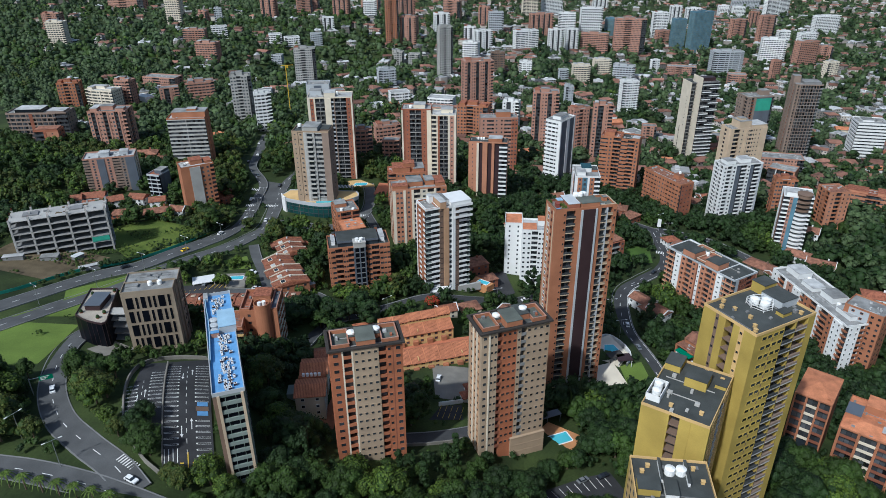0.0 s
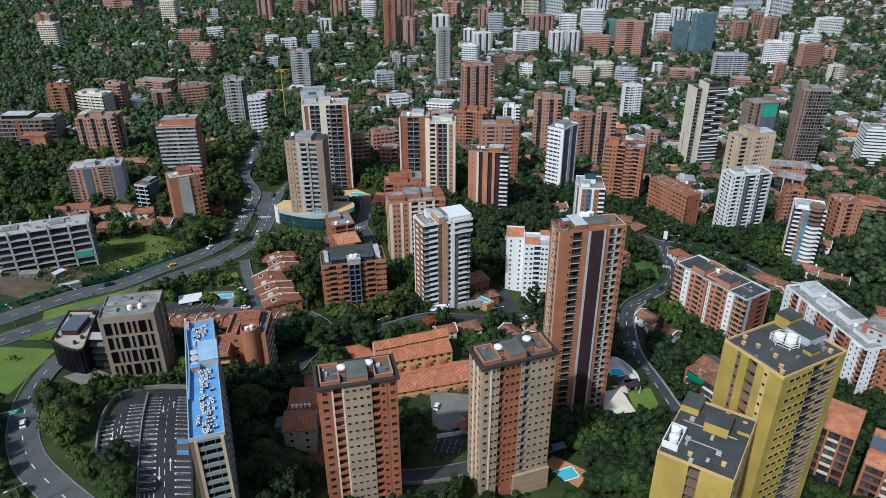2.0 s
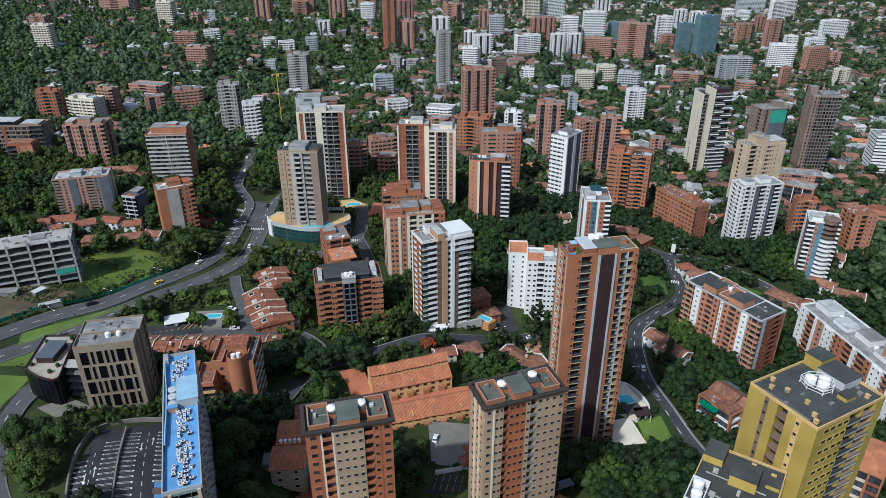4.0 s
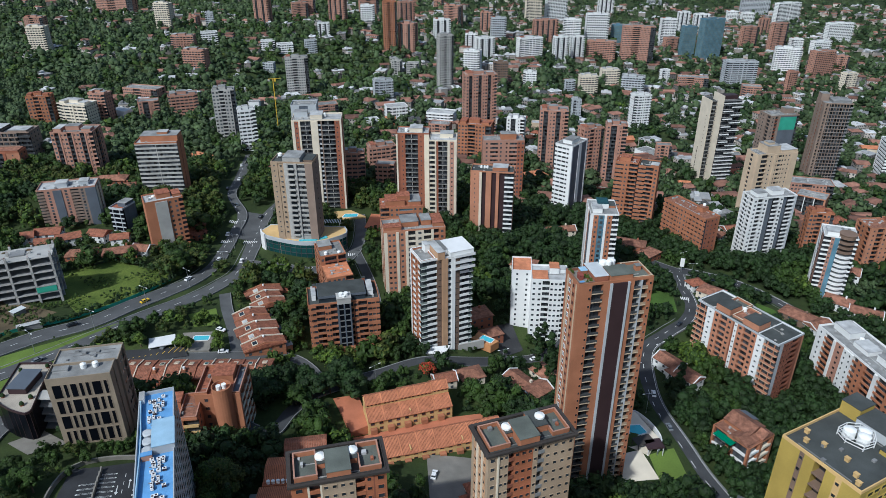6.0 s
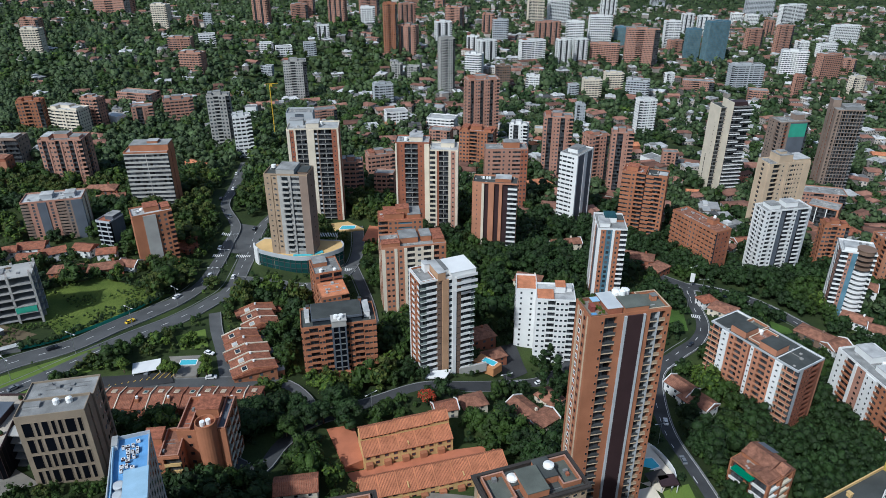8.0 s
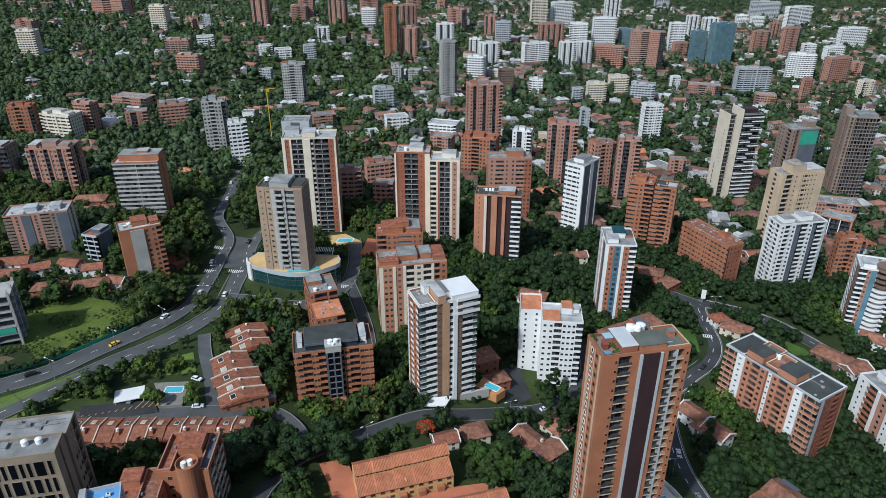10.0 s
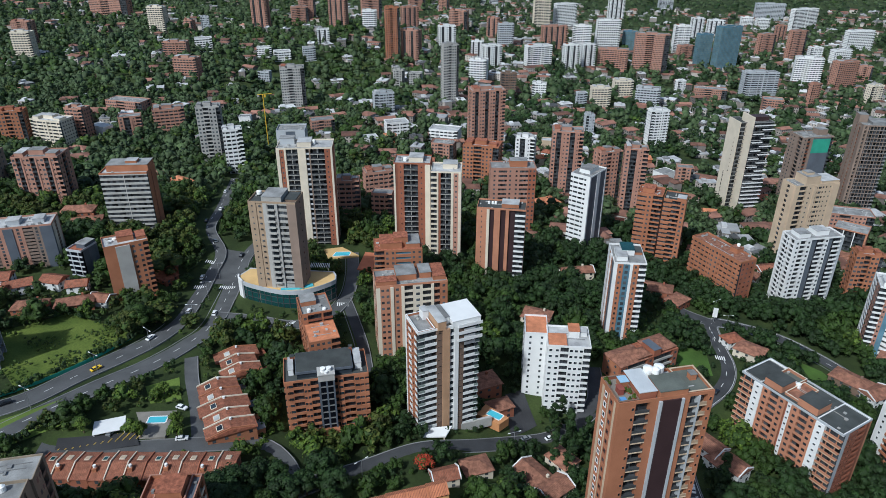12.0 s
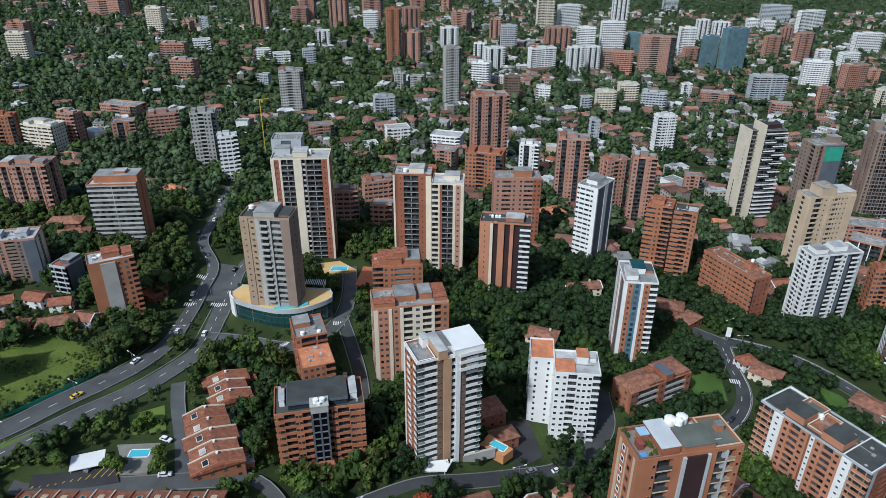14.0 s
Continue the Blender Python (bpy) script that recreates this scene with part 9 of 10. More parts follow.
# ---- trees ----
def dome(sides):
    """A low closed-topped dome of two rings and a crown point."""
    v = [(math.cos(6.283 * (i + 0.5 * k) / sides) * r, math.sin(6.283 * (i + 0.5 * k) / sides) * r, z) for k, (r, z) in enumerate(((0.92, -0.42), (0.84, 0.52))) for i in range(sides)] + [(0, 0, 1.0)]
    f = []
    for i in range(sides):
        j = (i + 1) % sides
        f += [(i, j, sides + i), (j, sides + j, sides + i), (sides + i, sides + j, 2 * sides)]
    return np.array(v), np.array(f)


DOME, DOME_LOW = dome(8), dome(6)


def crown_arrays(rg, R, H, clumps, leaves, size, sphere, shape="round", fine=1.0):
    """Vertices and faces of a crown: boughs of leaf mass under a broken skin of leaf sprays that tilt every way."""
    vs, fs, n = [], [], 0
    sv, sf = sphere
    cen = []
    for i in range(clumps):
        a, t = i * 2.4 + rg.random() * 1.3, (i + rg.random()) / clumps
        if shape == "tall":
            rr, zz = R * (1 - 0.75 * t) * math.sqrt(rg.random()) * 0.7, H * t
        else:
            rr = R * 0.86 * math.sqrt(max(0.02, 1 - t ** 1.7)) * rg.uniform(0.72, 1.05)
            zz = H * (0.22 + 0.66 * t) + rg.uniform(-0.06, 0.06) * H
        r = fine * R * (0.25 + 0.22 * rg.random()) * (0.8 if shape == "tall" else 1)
        cen.append((rr * math.cos(a), rr * math.sin(a), zz, r))
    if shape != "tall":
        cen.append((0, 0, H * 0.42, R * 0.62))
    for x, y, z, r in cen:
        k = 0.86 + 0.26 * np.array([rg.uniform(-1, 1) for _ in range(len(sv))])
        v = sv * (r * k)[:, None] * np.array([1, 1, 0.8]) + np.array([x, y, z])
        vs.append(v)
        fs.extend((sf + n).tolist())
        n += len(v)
    for i in range(leaves):
        x, y, z, r = cen[rg.randrange(len(cen))]
        d = np.array([rg.gauss(0, 1), rg.gauss(0, 1), rg.gauss(0.5, 0.9)])
        d /= np.linalg.norm(d) + 1e-6
        p = np.array([x, y, z]) + d * r * rg.uniform(0.84, 1.26) * np.array([1, 1, 0.85])
        d = d + np.array([rg.gauss(0, 0.28), rg.gauss(0, 0.28), rg.gauss(0.18, 0.28)])
        d /= np.linalg.norm(d) + 1e-6
        e = np.array([rg.gauss(0, 1), rg.gauss(0, 1), rg.gauss(0, 0.5)])
        u = np.cross(d, e)
        u /= np.linalg.norm(u) + 1e-6
        w = np.cross(d, u)
        s = size * rg.uniform(0.55, 1.35)
        vs.append(np.array([p - u * s, p - w * s * 0.62, p + u * s, p + w * s * 0.62]))
        fs.append([n, n + 1, n + 2, n + 3])
        n += 4
    return np.vstack(vs), fs


def plain_mesh(name, v, f, mat):
    me = bpy.data.meshes.new(name)
    me.from_pydata(v.tolist() if hasattr(v, "tolist") else v, [], f)
    me.materials.append(MATS[mat])
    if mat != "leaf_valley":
        # inner boughs of bright and olive crowns go darker: crown shade put into colour
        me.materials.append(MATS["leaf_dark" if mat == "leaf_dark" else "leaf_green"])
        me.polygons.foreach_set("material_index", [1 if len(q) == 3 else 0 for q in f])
    me.polygons.foreach_set("use_smooth", [True] * len(me.polygons))
    me.update()
    return me


def trunk_mesh(rg, h, r):
    s = Shape()
    s.tube(0, 0, r, -1.0, h, 8, r1=r * 0.6)
    for i in range(4):
        a = rg.random() * 6.283
        dx, dy = math.cos(a) * h * 0.35, math.sin(a) * h * 0.35
        n = len(s.v)
        for q, (px, py, pz) in ((r * 0.45, (0, 0, h * 0.75)), (r * 0.15, (dx, dy, h * 1.25))):
            s.v += [(px + q * math.cos(k * 1.571), py + q * math.sin(k * 1.571), pz) for k in range(4)]
        for k in range(4):
            s.f.append((n + k, n + (k + 1) % 4, n + 4 + (k + 1) % 4, n + 4 + k))
            s.s.append(0)
    return s.mesh("trunk", ["bark"])


TREES = []
rg_ = random.Random(21)
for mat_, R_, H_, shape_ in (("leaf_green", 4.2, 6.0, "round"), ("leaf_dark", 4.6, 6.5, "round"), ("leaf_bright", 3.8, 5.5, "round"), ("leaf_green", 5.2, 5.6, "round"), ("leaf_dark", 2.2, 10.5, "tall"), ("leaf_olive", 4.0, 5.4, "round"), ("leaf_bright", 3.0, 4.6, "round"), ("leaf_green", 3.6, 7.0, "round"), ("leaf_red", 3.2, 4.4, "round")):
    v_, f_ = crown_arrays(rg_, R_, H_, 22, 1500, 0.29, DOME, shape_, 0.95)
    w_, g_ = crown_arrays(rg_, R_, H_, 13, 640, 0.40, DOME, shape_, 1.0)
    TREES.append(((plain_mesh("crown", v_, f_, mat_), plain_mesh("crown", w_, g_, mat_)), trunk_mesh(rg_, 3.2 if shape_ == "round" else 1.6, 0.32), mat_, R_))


def tree(x, y, k, scale, label, z=None):
    crown, trunk, mat, R = TREES[k]
    crown = crown[0 if y < 205 else 1]
    b = thing("tree", x, y, float(ground(x, y)) if z is None else z, 0, label, "tree")
    b.matrix_world = pose(x, y, float(ground(x, y)) if z is None else z, 0, 0, rg_.random() * 360) @ Matrix.Diagonal((scale, scale, scale * rg_.uniform(0.85, 1.15), 1))
    for nm, me, dz in (("trunk", trunk, 0), ("crown", crown, 2.4 if R > 2.5 else 0.8)):
        ob = new(nm, me)
        ob.parent = b
        ob.location.z = dz
    return b


TREE_LABELS = {"leaf_green": "broad leafy green tree on the slope", "leaf_dark": "dense dark green tree between buildings", "leaf_bright": "sunlit bright green tree in a garden", "leaf_olive": "olive-green tree with a loose crown", "leaf_red": "flame tree with red blossom beside a street"}
MID = {}
for mat_ in ("leaf_green", "leaf_dark", "leaf_bright", "leaf_olive"):
    MID[mat_] = [crown_arrays(rg_, 4.0, 6.0, 7, 190, 0.56, DOME_LOW) for _ in range(4)]
FAR = [crown_arrays(rg_, 4.4, 6.0, 2, 7, 1.2, DOME_LOW, "round", 1.35) for _ in range(6)]
HALF = [crown_arrays(rg_, 4.4, 6.2, 5, 44, 0.9, DOME_LOW, "round", 1.1) for _ in range(5)]
spots_, outer_ = [], []
y_ = 116.0
while y_ < 520:
    step_ = 6.9 if y_ < 330 else 7.6
    edge_ = 0.68 * (y_ + 45) + 10
    x_ = -edge_
    while x_ < edge_:
        px_, py_ = x_ + rg_.uniform(-2.4, 2.4), y_ + rg_.uniform(-2.4, 2.4)
        if is_free(px_, py_, 2.1) and noise.noise(Vector((px_ / 22, py_ / 22, 3.1))) > -0.52:
            (spots_ if -190 < px_ < 230 else outer_).append((px_, py_))
        x_ += step_
    y_ += step_


def open_land(x, y):
    return (-190 < x < -131 and 300 < y < 360 and (x + 196) * 0.8 + 290 < y + 14) or (x < -146 and 196 < y < 285) or (-235 < x < -172 and 272 < y < 322)


def room(x, y):
    """How wide a crown can grow at a place before it meets a wall, a road or a terrace."""
    for r in (6.4, 5.4, 4.5, 3.7, 3.0):
        if is_free(x, y, r - 0.6):
            return min(r, 2.6) if (-46 < x < 36 and 156 < y < 182) or (-128 < x < -98 and 196 < y < 219) else r
    return 2.4


spots_ = [q for q in spots_ if not open_land(*q) or rg_.random() < 0.02]
near_, mid_ = [], []
for q in spots_:
    (near_ if q[1] < 345 else mid_).append(q)
near_.sort(key=lambda q: q[1])
keep_ = near_[:300]
mid_ += near_[300:]
for px_, py_ in keep_:
    # right-hand trees lean to darker crowns: shade put in through leaf colour
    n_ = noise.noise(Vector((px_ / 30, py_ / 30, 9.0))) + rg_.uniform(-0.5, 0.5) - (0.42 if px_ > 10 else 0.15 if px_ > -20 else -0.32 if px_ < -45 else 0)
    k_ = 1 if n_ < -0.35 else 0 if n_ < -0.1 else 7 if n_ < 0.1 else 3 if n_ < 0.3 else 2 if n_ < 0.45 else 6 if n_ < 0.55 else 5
    if rg_.random() < 0.06:
        k_ = 4
    tree(px_, py_, k_, min(0.85 + 0.9 * rg_.random() ** 1.5, room(px_, py_) / TREES[k_][3] if k_ != 4 else 1.2), TREE_LABELS[TREES[k_][2]])
for px_, py_ in ((-92.5, 156.5), (-96.5, 161), (-89, 152.5), (-95, 165.5)):
    tree(px_, py_, rg_.choice((0, 1, 3)), rg_.uniform(0.75, 0.95), "dark leafy tree beside the car park")
for px_, py_ in ((16, 166.5), (22, 166), (28.5, 169), (33, 173.5), (26, 163)):
    tree(px_, py_, rg_.choice((0, 1, 1)), rg_.uniform(0.8, 1.0), "dark leafy tree at the foot of a tower")
tree(-9.0, 281.5, 8, 1.0, TREE_LABELS["leaf_red"])

for px_, py_ in ((-74, 259), (-70, 253), (-69, 262), (-58, 271), (-53, 263), (-47, 268), (-58, 257), (-43, 276), (-64, 268), (-38, 268)):
    k_ = rg_.choice((0, 1, 3, 7, 1))
    tree(px_, py_, k_, rg_.uniform(1.05, 1.4), TREE_LABELS[TREES[k_][2]])

for px_, py_ in ((-127.1, 285.2), (-107.8, 285.5), (-110.9, 307.2), (-109.4, 310.7), (-96.0, 287.4), (-111.4, 286.6), (-98.2, 293.0)):
    tree(px_, py_, 6, rg_.uniform(0.75, 1.0), TREE_LABELS["leaf_bright"])

for px_, py_ in ((47.6, 318.9), (40.9, 318.8), (100.9, 294.7), (45.1, 325.2), (39, 301), (44, 296), (49.5, 305), (53, 311), (46, 310), (101, 281), (97.5, 288)):
    tree(px_, py_, 4, rg_.uniform(1.3, 1.7), "tall dark conifer between villas")

for px_, py_, r_ in ((-147.5, 408.5, 2.0), (-133.0, 362.0, 1.6), (-117.5, 361.5, 0.9)):
    b_ = tree(px_, py_, 5, r_, "wide flat-crowned tree arching over the avenue")
    b_.matrix_world = b_.matrix_world @ Matrix.Diagonal((1.25, 1.25, 0.75, 1))
for px_, py_, k_ in ((-136.5, 354.1, 3), (-139.0, 349.0, 5)):
    tree(px_, py_, k_, 1.5, TREE_LABELS[TREES[k_][2]])


def forest(name, spots, pick, label, smin, smax, mats, fit=False):
    """Many crowns joined into one mesh for each leaf colour, with short trunks inside them."""
    groups = {}
    for x, y in spots:
        m = mats(x, y)
        groups.setdefault(m, []).append((x, y))
    for m, pts in groups.items():
        vs, fs, n = [], [], 0
        for x, y in pts:
            v, f = pick(m)
            s, a = rg_.uniform(smin, smax), rg_.random() * 6.283
            if fit:
                s = min(s, room(x, y) / 4.0)
            c, q = math.cos(a) * s, math.sin(a) * s
            w = np.stack([v[:, 0] * c - v[:, 1] * q + x, v[:, 0] * q + v[:, 1] * c + y, v[:, 2] * s * rg_.uniform(0.85, 1.2) + float(ground(x, y)) + 1.2], 1)
            vs.append(w)
            fs.extend([[i + n for i in p] for p in f])
            n += len(w)
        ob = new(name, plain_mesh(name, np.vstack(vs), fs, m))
        tagged(ob, label, "trees", "", "stuff")


# leaf colour also carries shade on the right and sun on the left
def leaf_tone(x, y):
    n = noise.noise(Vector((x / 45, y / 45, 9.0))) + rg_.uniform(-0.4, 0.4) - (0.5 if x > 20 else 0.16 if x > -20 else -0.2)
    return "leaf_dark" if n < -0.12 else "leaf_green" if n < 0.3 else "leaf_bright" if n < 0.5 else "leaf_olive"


forest("woodland", mid_, lambda m: rg_.choice(MID[m]), "dense green trees filling the slope between buildings", 0.95, 1.8, leaf_tone, True)
forest("outer_woodland", [q for q in outer_ if not open_land(*q) and q[0] < 0 and q[1] > 250 and rg_.random() < 0.8], lambda m: rg_.choice(MID[m]), "dense green trees on the hillside beyond the avenue", 1.0, 1.6, leaf_tone)
far_spots_ = [q for q in outer_ if q[0] > 0 or q[1] <= 250]
far_spots_ = [q for q in far_spots_ if not open_land(*q) and rg_.random() < 0.8]
y_ = 520.0
while y_ < 2500:
    step_ = 9.2 + (y_ - 520) * 0.0120
    x_ = -0.72 * (y_ - 60)
    while x_ < 0.72 * (y_ - 20):
        px_, py_ = x_ + rg_.uniform(-4, 4), y_ + rg_.uniform(-4, 4)
        if noise.noise(Vector((px_ / 70, py_ / 70, 5.0))) > (-0.62 if px_ < 40 or py_ < 650 else -0.34) and is_free(px_, py_, 1.8):
            far_spots_.append((px_, py_))
        x_ += step_
    y_ += step_
# most far crowns get the leaf colour with haze mixed in
forest("valley_woodland", [q for q in far_spots_ if q[1] < 860], lambda m: rg_.choice(HALF), "leafy green trees between the houses of the valley floor", 0.95, 1.8, lambda x, y: "leaf_valley" if rg_.random() < 0.6 else leaf_tone(x, y))
forest("far_woodland", [q for q in far_spots_ if q[1] >= 860], lambda m: rg_.choice(FAR), "distant green trees across the valley floor", 1.2, 2.3, lambda x, y: "leaf_valley" if rg_.random() < 0.6 else leaf_tone(x, y))


# undergrowth and hedges in the open ground between the trees
BUSH = [crown_arrays(rg_, 1.5, 1.5, 1, 28, 0.32, DOME_LOW, "round", 1.5) for _ in range(5)]
bush_spots_ = []
stems_ = np.array(spots_)
y_ = 120.0
while y_ < 440:
    x_ = -235.0 if y_ > 230 else -170.0
    while x_ < 165:
        px_, py_ = x_ + rg_.uniform(-1.3, 1.3), y_ + rg_.uniform(-1.3, 1.3)
        x_ += 3.9
        open_ = open_land(px_, py_)
        if open_ or noise.noise(Vector((px_ / 14, py_ / 14, 1.7))) < -0.25:
            continue
        if abs(px_ - 4) > 0.62 * (py_ + 60) or not is_free(px_, py_, 1.0):
            continue
        if np.hypot(stems_[:, 0] - px_, stems_[:, 1] - py_).min() > 3.0:
            bush_spots_.append((px_, py_))
    y_ += 3.9
forest("undergrowth", bush_spots_, lambda m: rg_.choice(BUSH), "low green bushes and rough undergrowth on the slope", 0.6, 1.5, leaf_tone)
hedge_spots_ = []
for line_, off_ in ((road_lo, -7.6), (road_lo, -9.6), (road_up, 7.0)):
    side_ = sides_of(line_)
    for i_ in range(0, len(line_), 1):
        q_ = line_[i_] + side_[i_] * off_
        if is_free(q_[0], q_[1], 0.6) and q_[1] > 268:
            hedge_spots_ += [(q_[0] + rg_.uniform(-0.5, 0.5), q_[1] + rg_.uniform(-0.5, 0.5))]
hedge_spots_ = [q for q in hedge_spots_ if rg_.random() < 0.8]
forest("hedge", hedge_spots_, lambda m: rg_.choice(BUSH), "dark green hedge along the avenue", 1.0, 1.5, lambda x, y: "leaf_dark" if rg_.random() < 0.7 else "leaf_green")
thicket_ = []
y_ = 200.0
while y_ < 372:
    x_ = -240.0
    while x_ < -130:
        px_, py_ = x_ + rg_.uniform(-1.0, 1.0), y_ + rg_.uniform(-1.0, 1.0)
        x_ += 2.0
        if open_land(px_, py_) and noise.noise(Vector((px_ / 11, py_ / 11, 4.2))) > (0.0 if py_ > 290 else 0.5) and is_free(px_, py_, 0.8):
            thicket_.append((px_, py_))
    y_ += 2.0
forest("meadow_scrub", thicket_, lambda m: rg_.choice(BUSH), "rough green scrub spread over the meadow", 0.3, 0.75, lambda x, y: rg_.choice(("leaf_bright", "leaf_bright", "leaf_olive", "leaf_green")))
edge_ = []
loop_ = [(-160, 303), (-133, 350), (-172, 362), (-192, 346)]
for (xa_, ya_), (xb_, yb_) in zip(loop_[:-1], loop_[1:]):
    n_ = int(math.hypot(xb_ - xa_, yb_ - ya_) / 0.9)
    for i_ in range(n_):
        px_, py_ = xa_ + (xb_ - xa_) * i_ / n_ + rg_.uniform(-2.2, 2.2), ya_ + (yb_ - ya_) * i_ / n_ + rg_.uniform(-2.2, 2.2)
        if is_free(px_, py_, 0.8):
            edge_.append((px_, py_))
forest("scrub_border", edge_, lambda m: rg_.choice(BUSH), "thick green scrub round the meadow", 0.7, 1.5, lambda x, y: rg_.choice(("leaf_dark", "leaf_green", "leaf_green")))
# ---- cars, lamps, signs, palms, crane ----
def car_parts(mat):
    body = Shape()
    prof = [(-2.15, 0.35), (2.15, 0.35), (2.2, 0.7), (2.05, 0.9), (1.1, 1.0), (-1.75, 1.02), (-2.15, 0.9)]
    n = len(prof)
    for y in (-0.86, 0.86):
        body.v += [(x, y, z) for x, z in prof]
    for i in range(n):
        j = (i + 1) % n
        body.f.append((i, j, n + j, n + i))
        body.s.append(0)
    body.f += [tuple(range(n - 1, -1, -1)), tuple(range(n, 2 * n))]
    body.s += [0, 0]
    cab = Shape()
    prof = [(-1.7, 1.0), (1.05, 1.0), (0.35, 1.45), (-1.25, 1.47)]
    for y, k in ((-0.8, 0.0), (0.8, 0.0)):
        cab.v += [(x, y * (0.84 if z > 1.2 else 1), z) for x, z in prof]
    for i in range(4):
        j = (i + 1) % 4
        cab.f.append((i, j, 4 + j, 4 + i))
        cab.s.append(1 if i == 2 else 0)
    cab.f += [(3, 2, 1, 0), (4, 5, 6, 7)]
    cab.s += [0, 0]
    wheel = Shape()
    k = 12
    for y in (-0.1, 0.1):
        wheel.v += [(0.33 * math.cos(6.2832 * i / k), y, 0.33 * math.sin(6.2832 * i / k)) for i in range(k)]
    for i in range(k):
        wheel.f.append((i, (i + 1) % k, k + (i + 1) % k, k + i))
        wheel.s.append(0)
    wheel.f += [tuple(range(k - 1, -1, -1)), tuple(range(k, 2 * k))]
    wheel.s += [0, 0]
    return body.mesh("body", [mat]), cab.mesh("cabin", ["glass", mat]), wheel.mesh("wheel", ["rubber"])


CARS = {m: car_parts(m) for m in ("car_white", "car_dark", "car_grey", "car_yellow")}
CAR_LABELS = {"car_white": "white car on the asphalt", "car_dark": "dark car on the asphalt", "car_grey": "grey car on the asphalt", "car_yellow": "yellow taxi on the road"}


def car(x, y, turn, mat, lift=0.27):
    b = thing("car", x, y, float(ground(x, y)) + lift, turn, CAR_LABELS[mat], "car")
    body, cab, wheel = CARS[mat]
    for nm, me, m in [("body", body, pose(0, 0, 0)), ("cabin", cab, pose(0, 0, 0))] + [("wheel", wheel, pose(x0, y0, 0.33)) for x0 in (-1.35, 1.35) for y0 in (-0.8, 0.8)]:
        ob = new(nm, me)
        ob.parent = b
        ob.matrix_local = m


def along(line, k, off):
    i = int(k * (len(line) - 2))
    d = line[i + 1] - line[i]
    n = np.array([-d[1], d[0]]) / np.hypot(*d)
    p = line[i] + n * off
    return p[0], p[1], math.degrees(math.atan2(d[1], d[0]))


for ln_, k_, o_, m_ in ((road_up, 0.33, 1.6, "car_dark"), (road_up, 0.40, -1.6, "car_yellow"), (road_up, 0.47, 1.6, "car_white"), (road_up, 0.53, -1.5, "car_white"), (road_up, 0.62, 1.6, "car_white"), (road_up, 0.72, -1.6, "car_grey"), (road_up, 0.78, 1.5, "car_dark"), (road_up, 0.84, -1.5, "car_white"), (road_lo, 0.70, 1.5, "car_white"), (road_lo, 0.36, -1.4, "car_grey"), (road_lo, 0.90, 1.4, "car_dark"), (road_up, 0.93, 1.4, "car_white")):
    car(*along(ln_, k_, o_), m_)
for x_, y_, t_, m_ in ((-135.5, 185, 120, "car_white"), (-90.5, 142.5, -28, "car_white"), (-43, 275.5, 35, "car_white"), (88.5, 290, 82, "car_white"), (86.5, 262, 95, "car_grey"), (40, 318, 28, "car_white"), (30, 315.5, 28, "car_grey"), (148, 408, -8, "car_white"), (176, 394, -45, "car_dark"), (-118, 286, 80, "car_grey"), (-100, 303, -20, "car_white"), (-94, 286.5, 10, "car_white"), (44.5, 171, 30, "car_grey"), (52, 174, 30, "car_dark"), (-5, 226, 80, "car_white"), (118, 351, 48, "car_dark"), (-64, 372, 20, "car_white"), (99, 218, 100, "car_white")):
    car(x_, y_, t_, m_, 0.32)

lamp_mast = Shape()
lamp_mast.tube(0, 0, 0.12, 0, 10, 8, r1=0.07)
lamp_me = lamp_mast.mesh("mast", ["steel"])
arm_ = Shape()
arm_.box(-1.9, 1.9, -0.05, 0.05, 9.9, 10.02)
arm_me = arm_.mesh("arm", ["steel"])
head_ = Shape()
head_.box(-0.5, 0.5, -0.16, 0.16, -0.08, 0.1)
head_me = head_.mesh("lamp_head", ["paint_white"])


def street_lamp(x, y, turn):
    b = thing("street_lamp", x, y, float(ground(x, y)), turn, "grey steel street lamp with twin heads", "street lamp", "street lamps")
    for nm, me, m in (("mast", lamp_me, pose(0, 0, 0)), ("arm", arm_me, pose(0, 0, 0)), ("lamp_head", head_me, pose(-2.2, 0, 9.95)), ("lamp_head", head_me, pose(2.2, 0, 9.95))):
        ob = new(nm, me)
        ob.parent = b
        ob.matrix_local = m


mid_line_ = smooth_line([(-180, 250), (-155, 285), (-141, 313), (-128, 337), (-117, 356), (-119, 392), (-122, 422)], 3)
for k_ in np.linspace(0.02, 0.98, 8):
    x_, y_, t_ = along(mid_line_, k_, 0)
    street_lamp(x_, y_, t_ + 90)
for x_, y_, t_ in ((80, 272, 10), (82, 300, 5), (98, 318, 30), (126, 384, 90), (141, 405, 0), (-112, 146, 40), (-130, 158, 60), (24, 305, 20), (-30, 277, 40), (140, 420, 30)):
    street_lamp(x_, y_, t_)

# road sign gantry and a slim advertising panel
sg = thing("road_sign", -141, 183, float(ground(-141, 183)), 25, "green overhead road sign on a steel arm", "road sign")
s_ = Shape()
s_.tube(0, 0, 0.15, 0, 7.0, 8)
part("mast", s_, "steel", sg)
s_ = Shape()
s_.box(0, 7.0, -0.08, 0.08, 6.5, 6.65)
part("arm", s_, "steel", sg)
s_ = Shape()
s_.box(3.0, 7.2, -0.16, -0.09, 5.2, 7.0)
pl_ = part("panel", s_, "sign_green", sg)
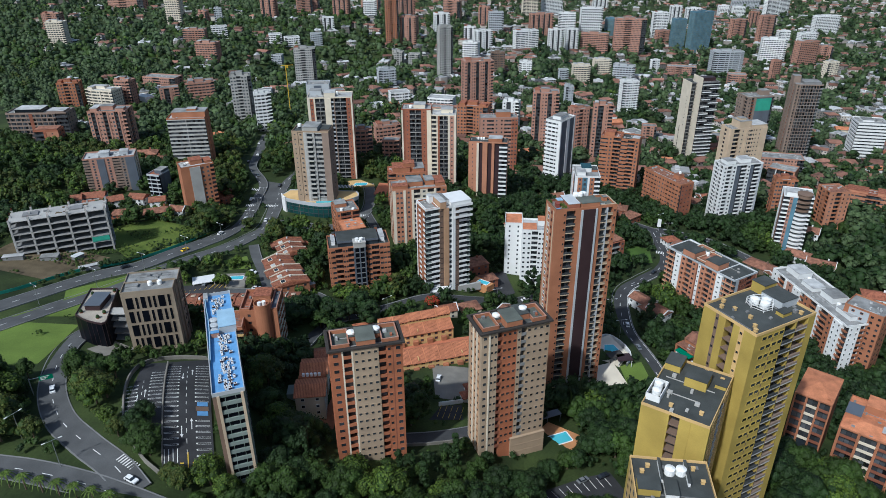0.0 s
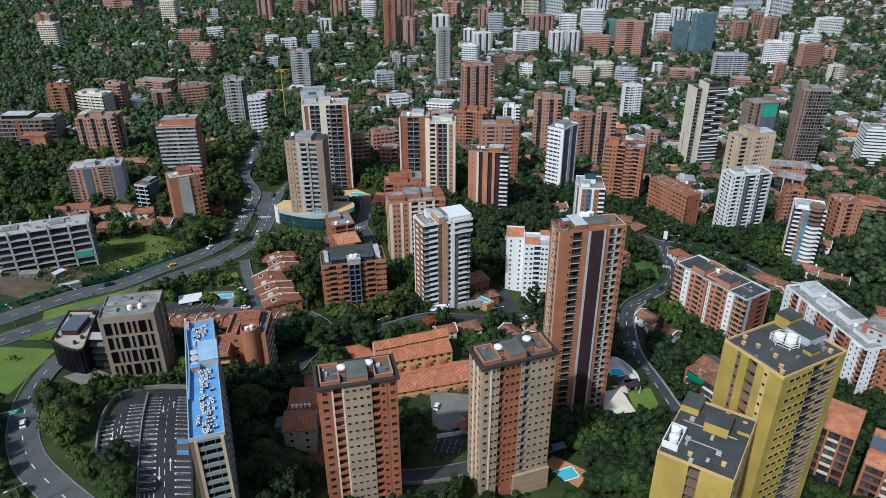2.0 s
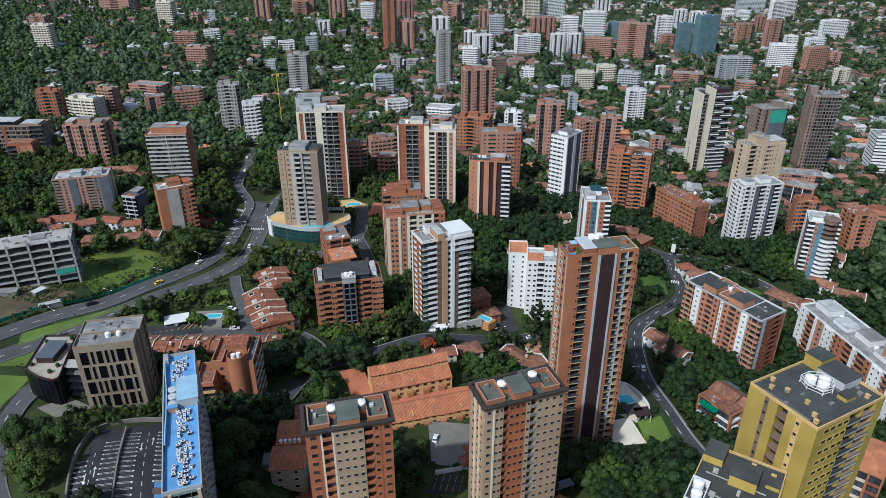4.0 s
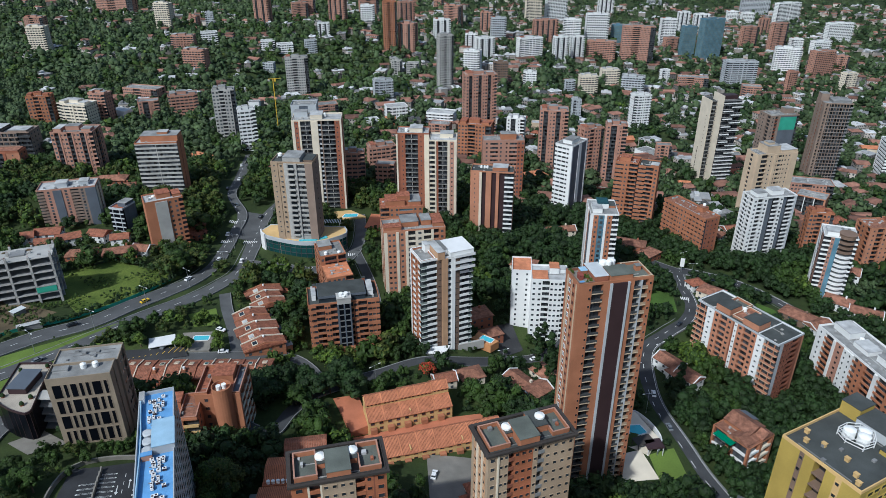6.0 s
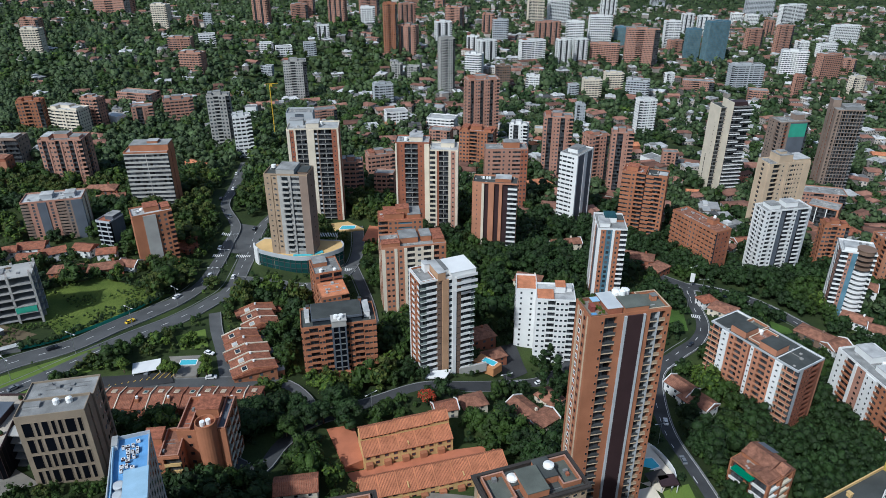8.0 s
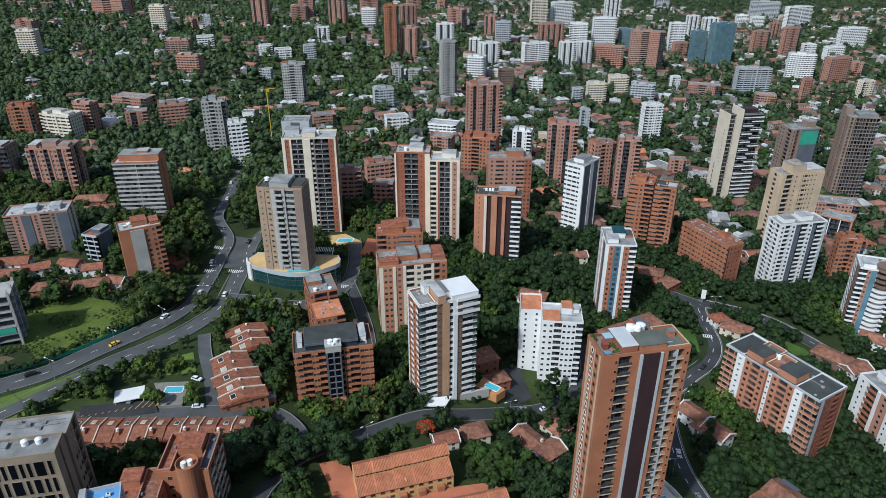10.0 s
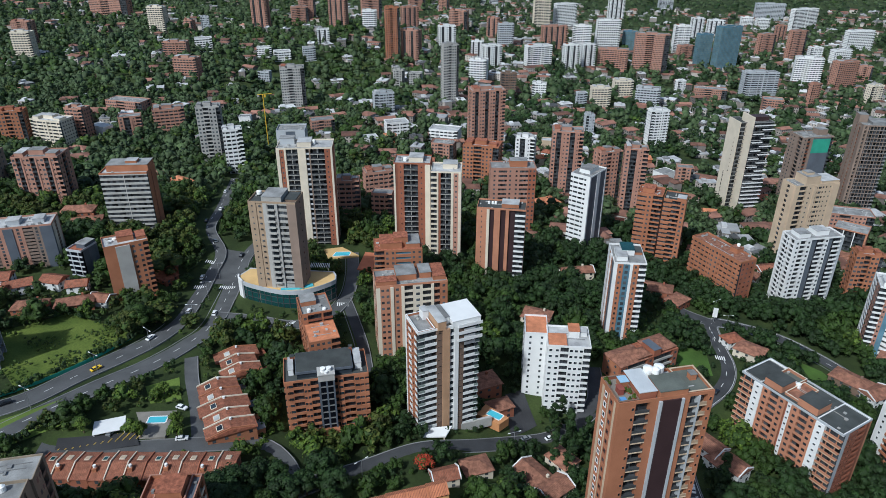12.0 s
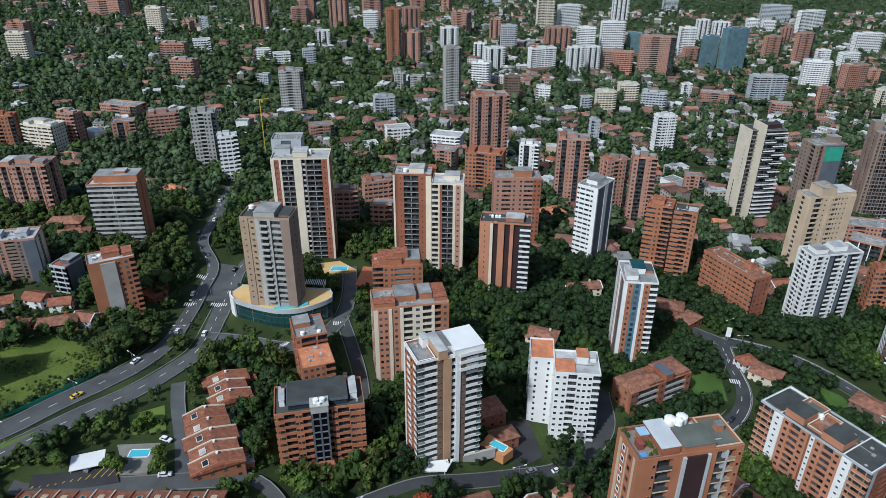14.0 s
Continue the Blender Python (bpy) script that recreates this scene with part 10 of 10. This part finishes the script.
for k_ in range(3):
    s_ = Shape()
    s_.box(3.4, 6.2 - k_ * 0.6, -0.2, -0.17, 6.5 - k_ * 0.5, 6.7 - k_ * 0.5)
    part("text_bar", s_, "line_white", pl_)
ad = thing("sign_totem", 138, 414, float(ground(138, 414)), -20, "tall white sign panel on a street corner", "sign")
s_ = Shape()
s_.box(-1.2, 1.2, -0.15, 0.15, 3.0, 8.5)
part("panel", s_, "paint_white", ad)
s_ = Shape()
s_.tube(0, 0, 0.18, 0, 3.0, 8)
part("post", s_, "steel", ad)

# palms along the lower road
frond_ = Shape()
for i_ in range(11):
    a_ = i_ * 2 * math.pi / 11
    for k_ in range(4):
        r0_, r1_ = k_ * 0.75, (k_ + 1) * 0.75
        z0_, z1_ = 0.5 + 0.45 * k_ - 0.22 * k_ * k_, 0.5 + 0.45 * (k_ + 1) - 0.22 * (k_ + 1) ** 2
        w0_, w1_ = 0.42 - 0.09 * k_, 0.42 - 0.09 * (k_ + 1)
        c_, q_ = math.cos(a_), math.sin(a_)
        frond_.poly([(c_ * r0_ - q_ * w0_, q_ * r0_ + c_ * w0_, z0_ - 0.15), (c_ * r0_ + q_ * w0_, q_ * r0_ - c_ * w0_, z0_ - 0.15), (c_ * r1_ + q_ * w1_, q_ * r1_ - c_ * w1_, z1_ - 0.15), (c_ * r1_ - q_ * w1_, q_ * r1_ + c_ * w1_, z1_ - 0.15)])
frond_me = frond_.mesh("crown", ["leaf_bright"])
stem_ = Shape()
stem_.tube(0, 0, 0.22, -0.5, 5.2, 8, r1=0.15)
stem_me = stem_.mesh("trunk", ["bark"])
for i_ in range(9):
    x_, y_ = -132 + i_ * 5.0, 139.6 - i_ * 0.8
    b_ = thing("palm_tree", x_, y_, float(ground(x_, y_)), i_ * 40, "young palm beside the lower road", "palm", "row of palms")
    for nm_, me_, z_ in (("trunk", stem_me, 0), ("crown", frond_me, 5.0)):
        ob_ = new(nm_, me_)
        ob_.parent = b_
        ob_.location.z = z_
# round clipped shrubs by the brick block
shrub_v, shrub_f = crown_arrays(random.Random(4), 1.5, 1.6, 8, 160, 0.28, DOME)
shrub_me = plain_mesh("shrub", shrub_v, shrub_f, "leaf_bright")
for i_, (x_, y_) in enumerate(((-69, 296), (-67.5, 292.5), (-66.5, 299), (-68.8, 289.6), (-65.8, 303.5), (-107, 311), (-104.5, 312), (-109.5, 308), (-72.5, 309), (-71, 305))):
    ob_ = new("shrub", shrub_me)
    ob_.matrix_world = pose(x_, y_, float(ground(x_, y_)), 0, 0, i_ * 50) @ Matrix.Diagonal((1.15, 1.15, 1.1, 1))
    tagged(ob_, "round clipped bright green shrub", "shrub", "clipped shrubs")
# tower crane beside the concrete tower
cz_ = float(ground(-152, 640))
cr = thing("tower_crane", -152, 640, cz_, 20, "thin yellow tower crane beside a bare tower", "crane")
for nm_, b_ in (("mast", (-0.3, 0.3, -0.3, 0.3, 0, 50)), ("jib", (-4, 7, -0.15, 0.15, 50, 50.4)), ("counterweight", (-4.4, -2.8, -0.6, 0.6, 48.4, 50)), ("cab", (0.8, 2.2, -0.7, 0.7, 47.8, 49.8))):
    s_ = Shape()
    s_.box(*b_)
    part(nm_, s_, "crane_yellow" if nm_ != "counterweight" else "concrete", cr)
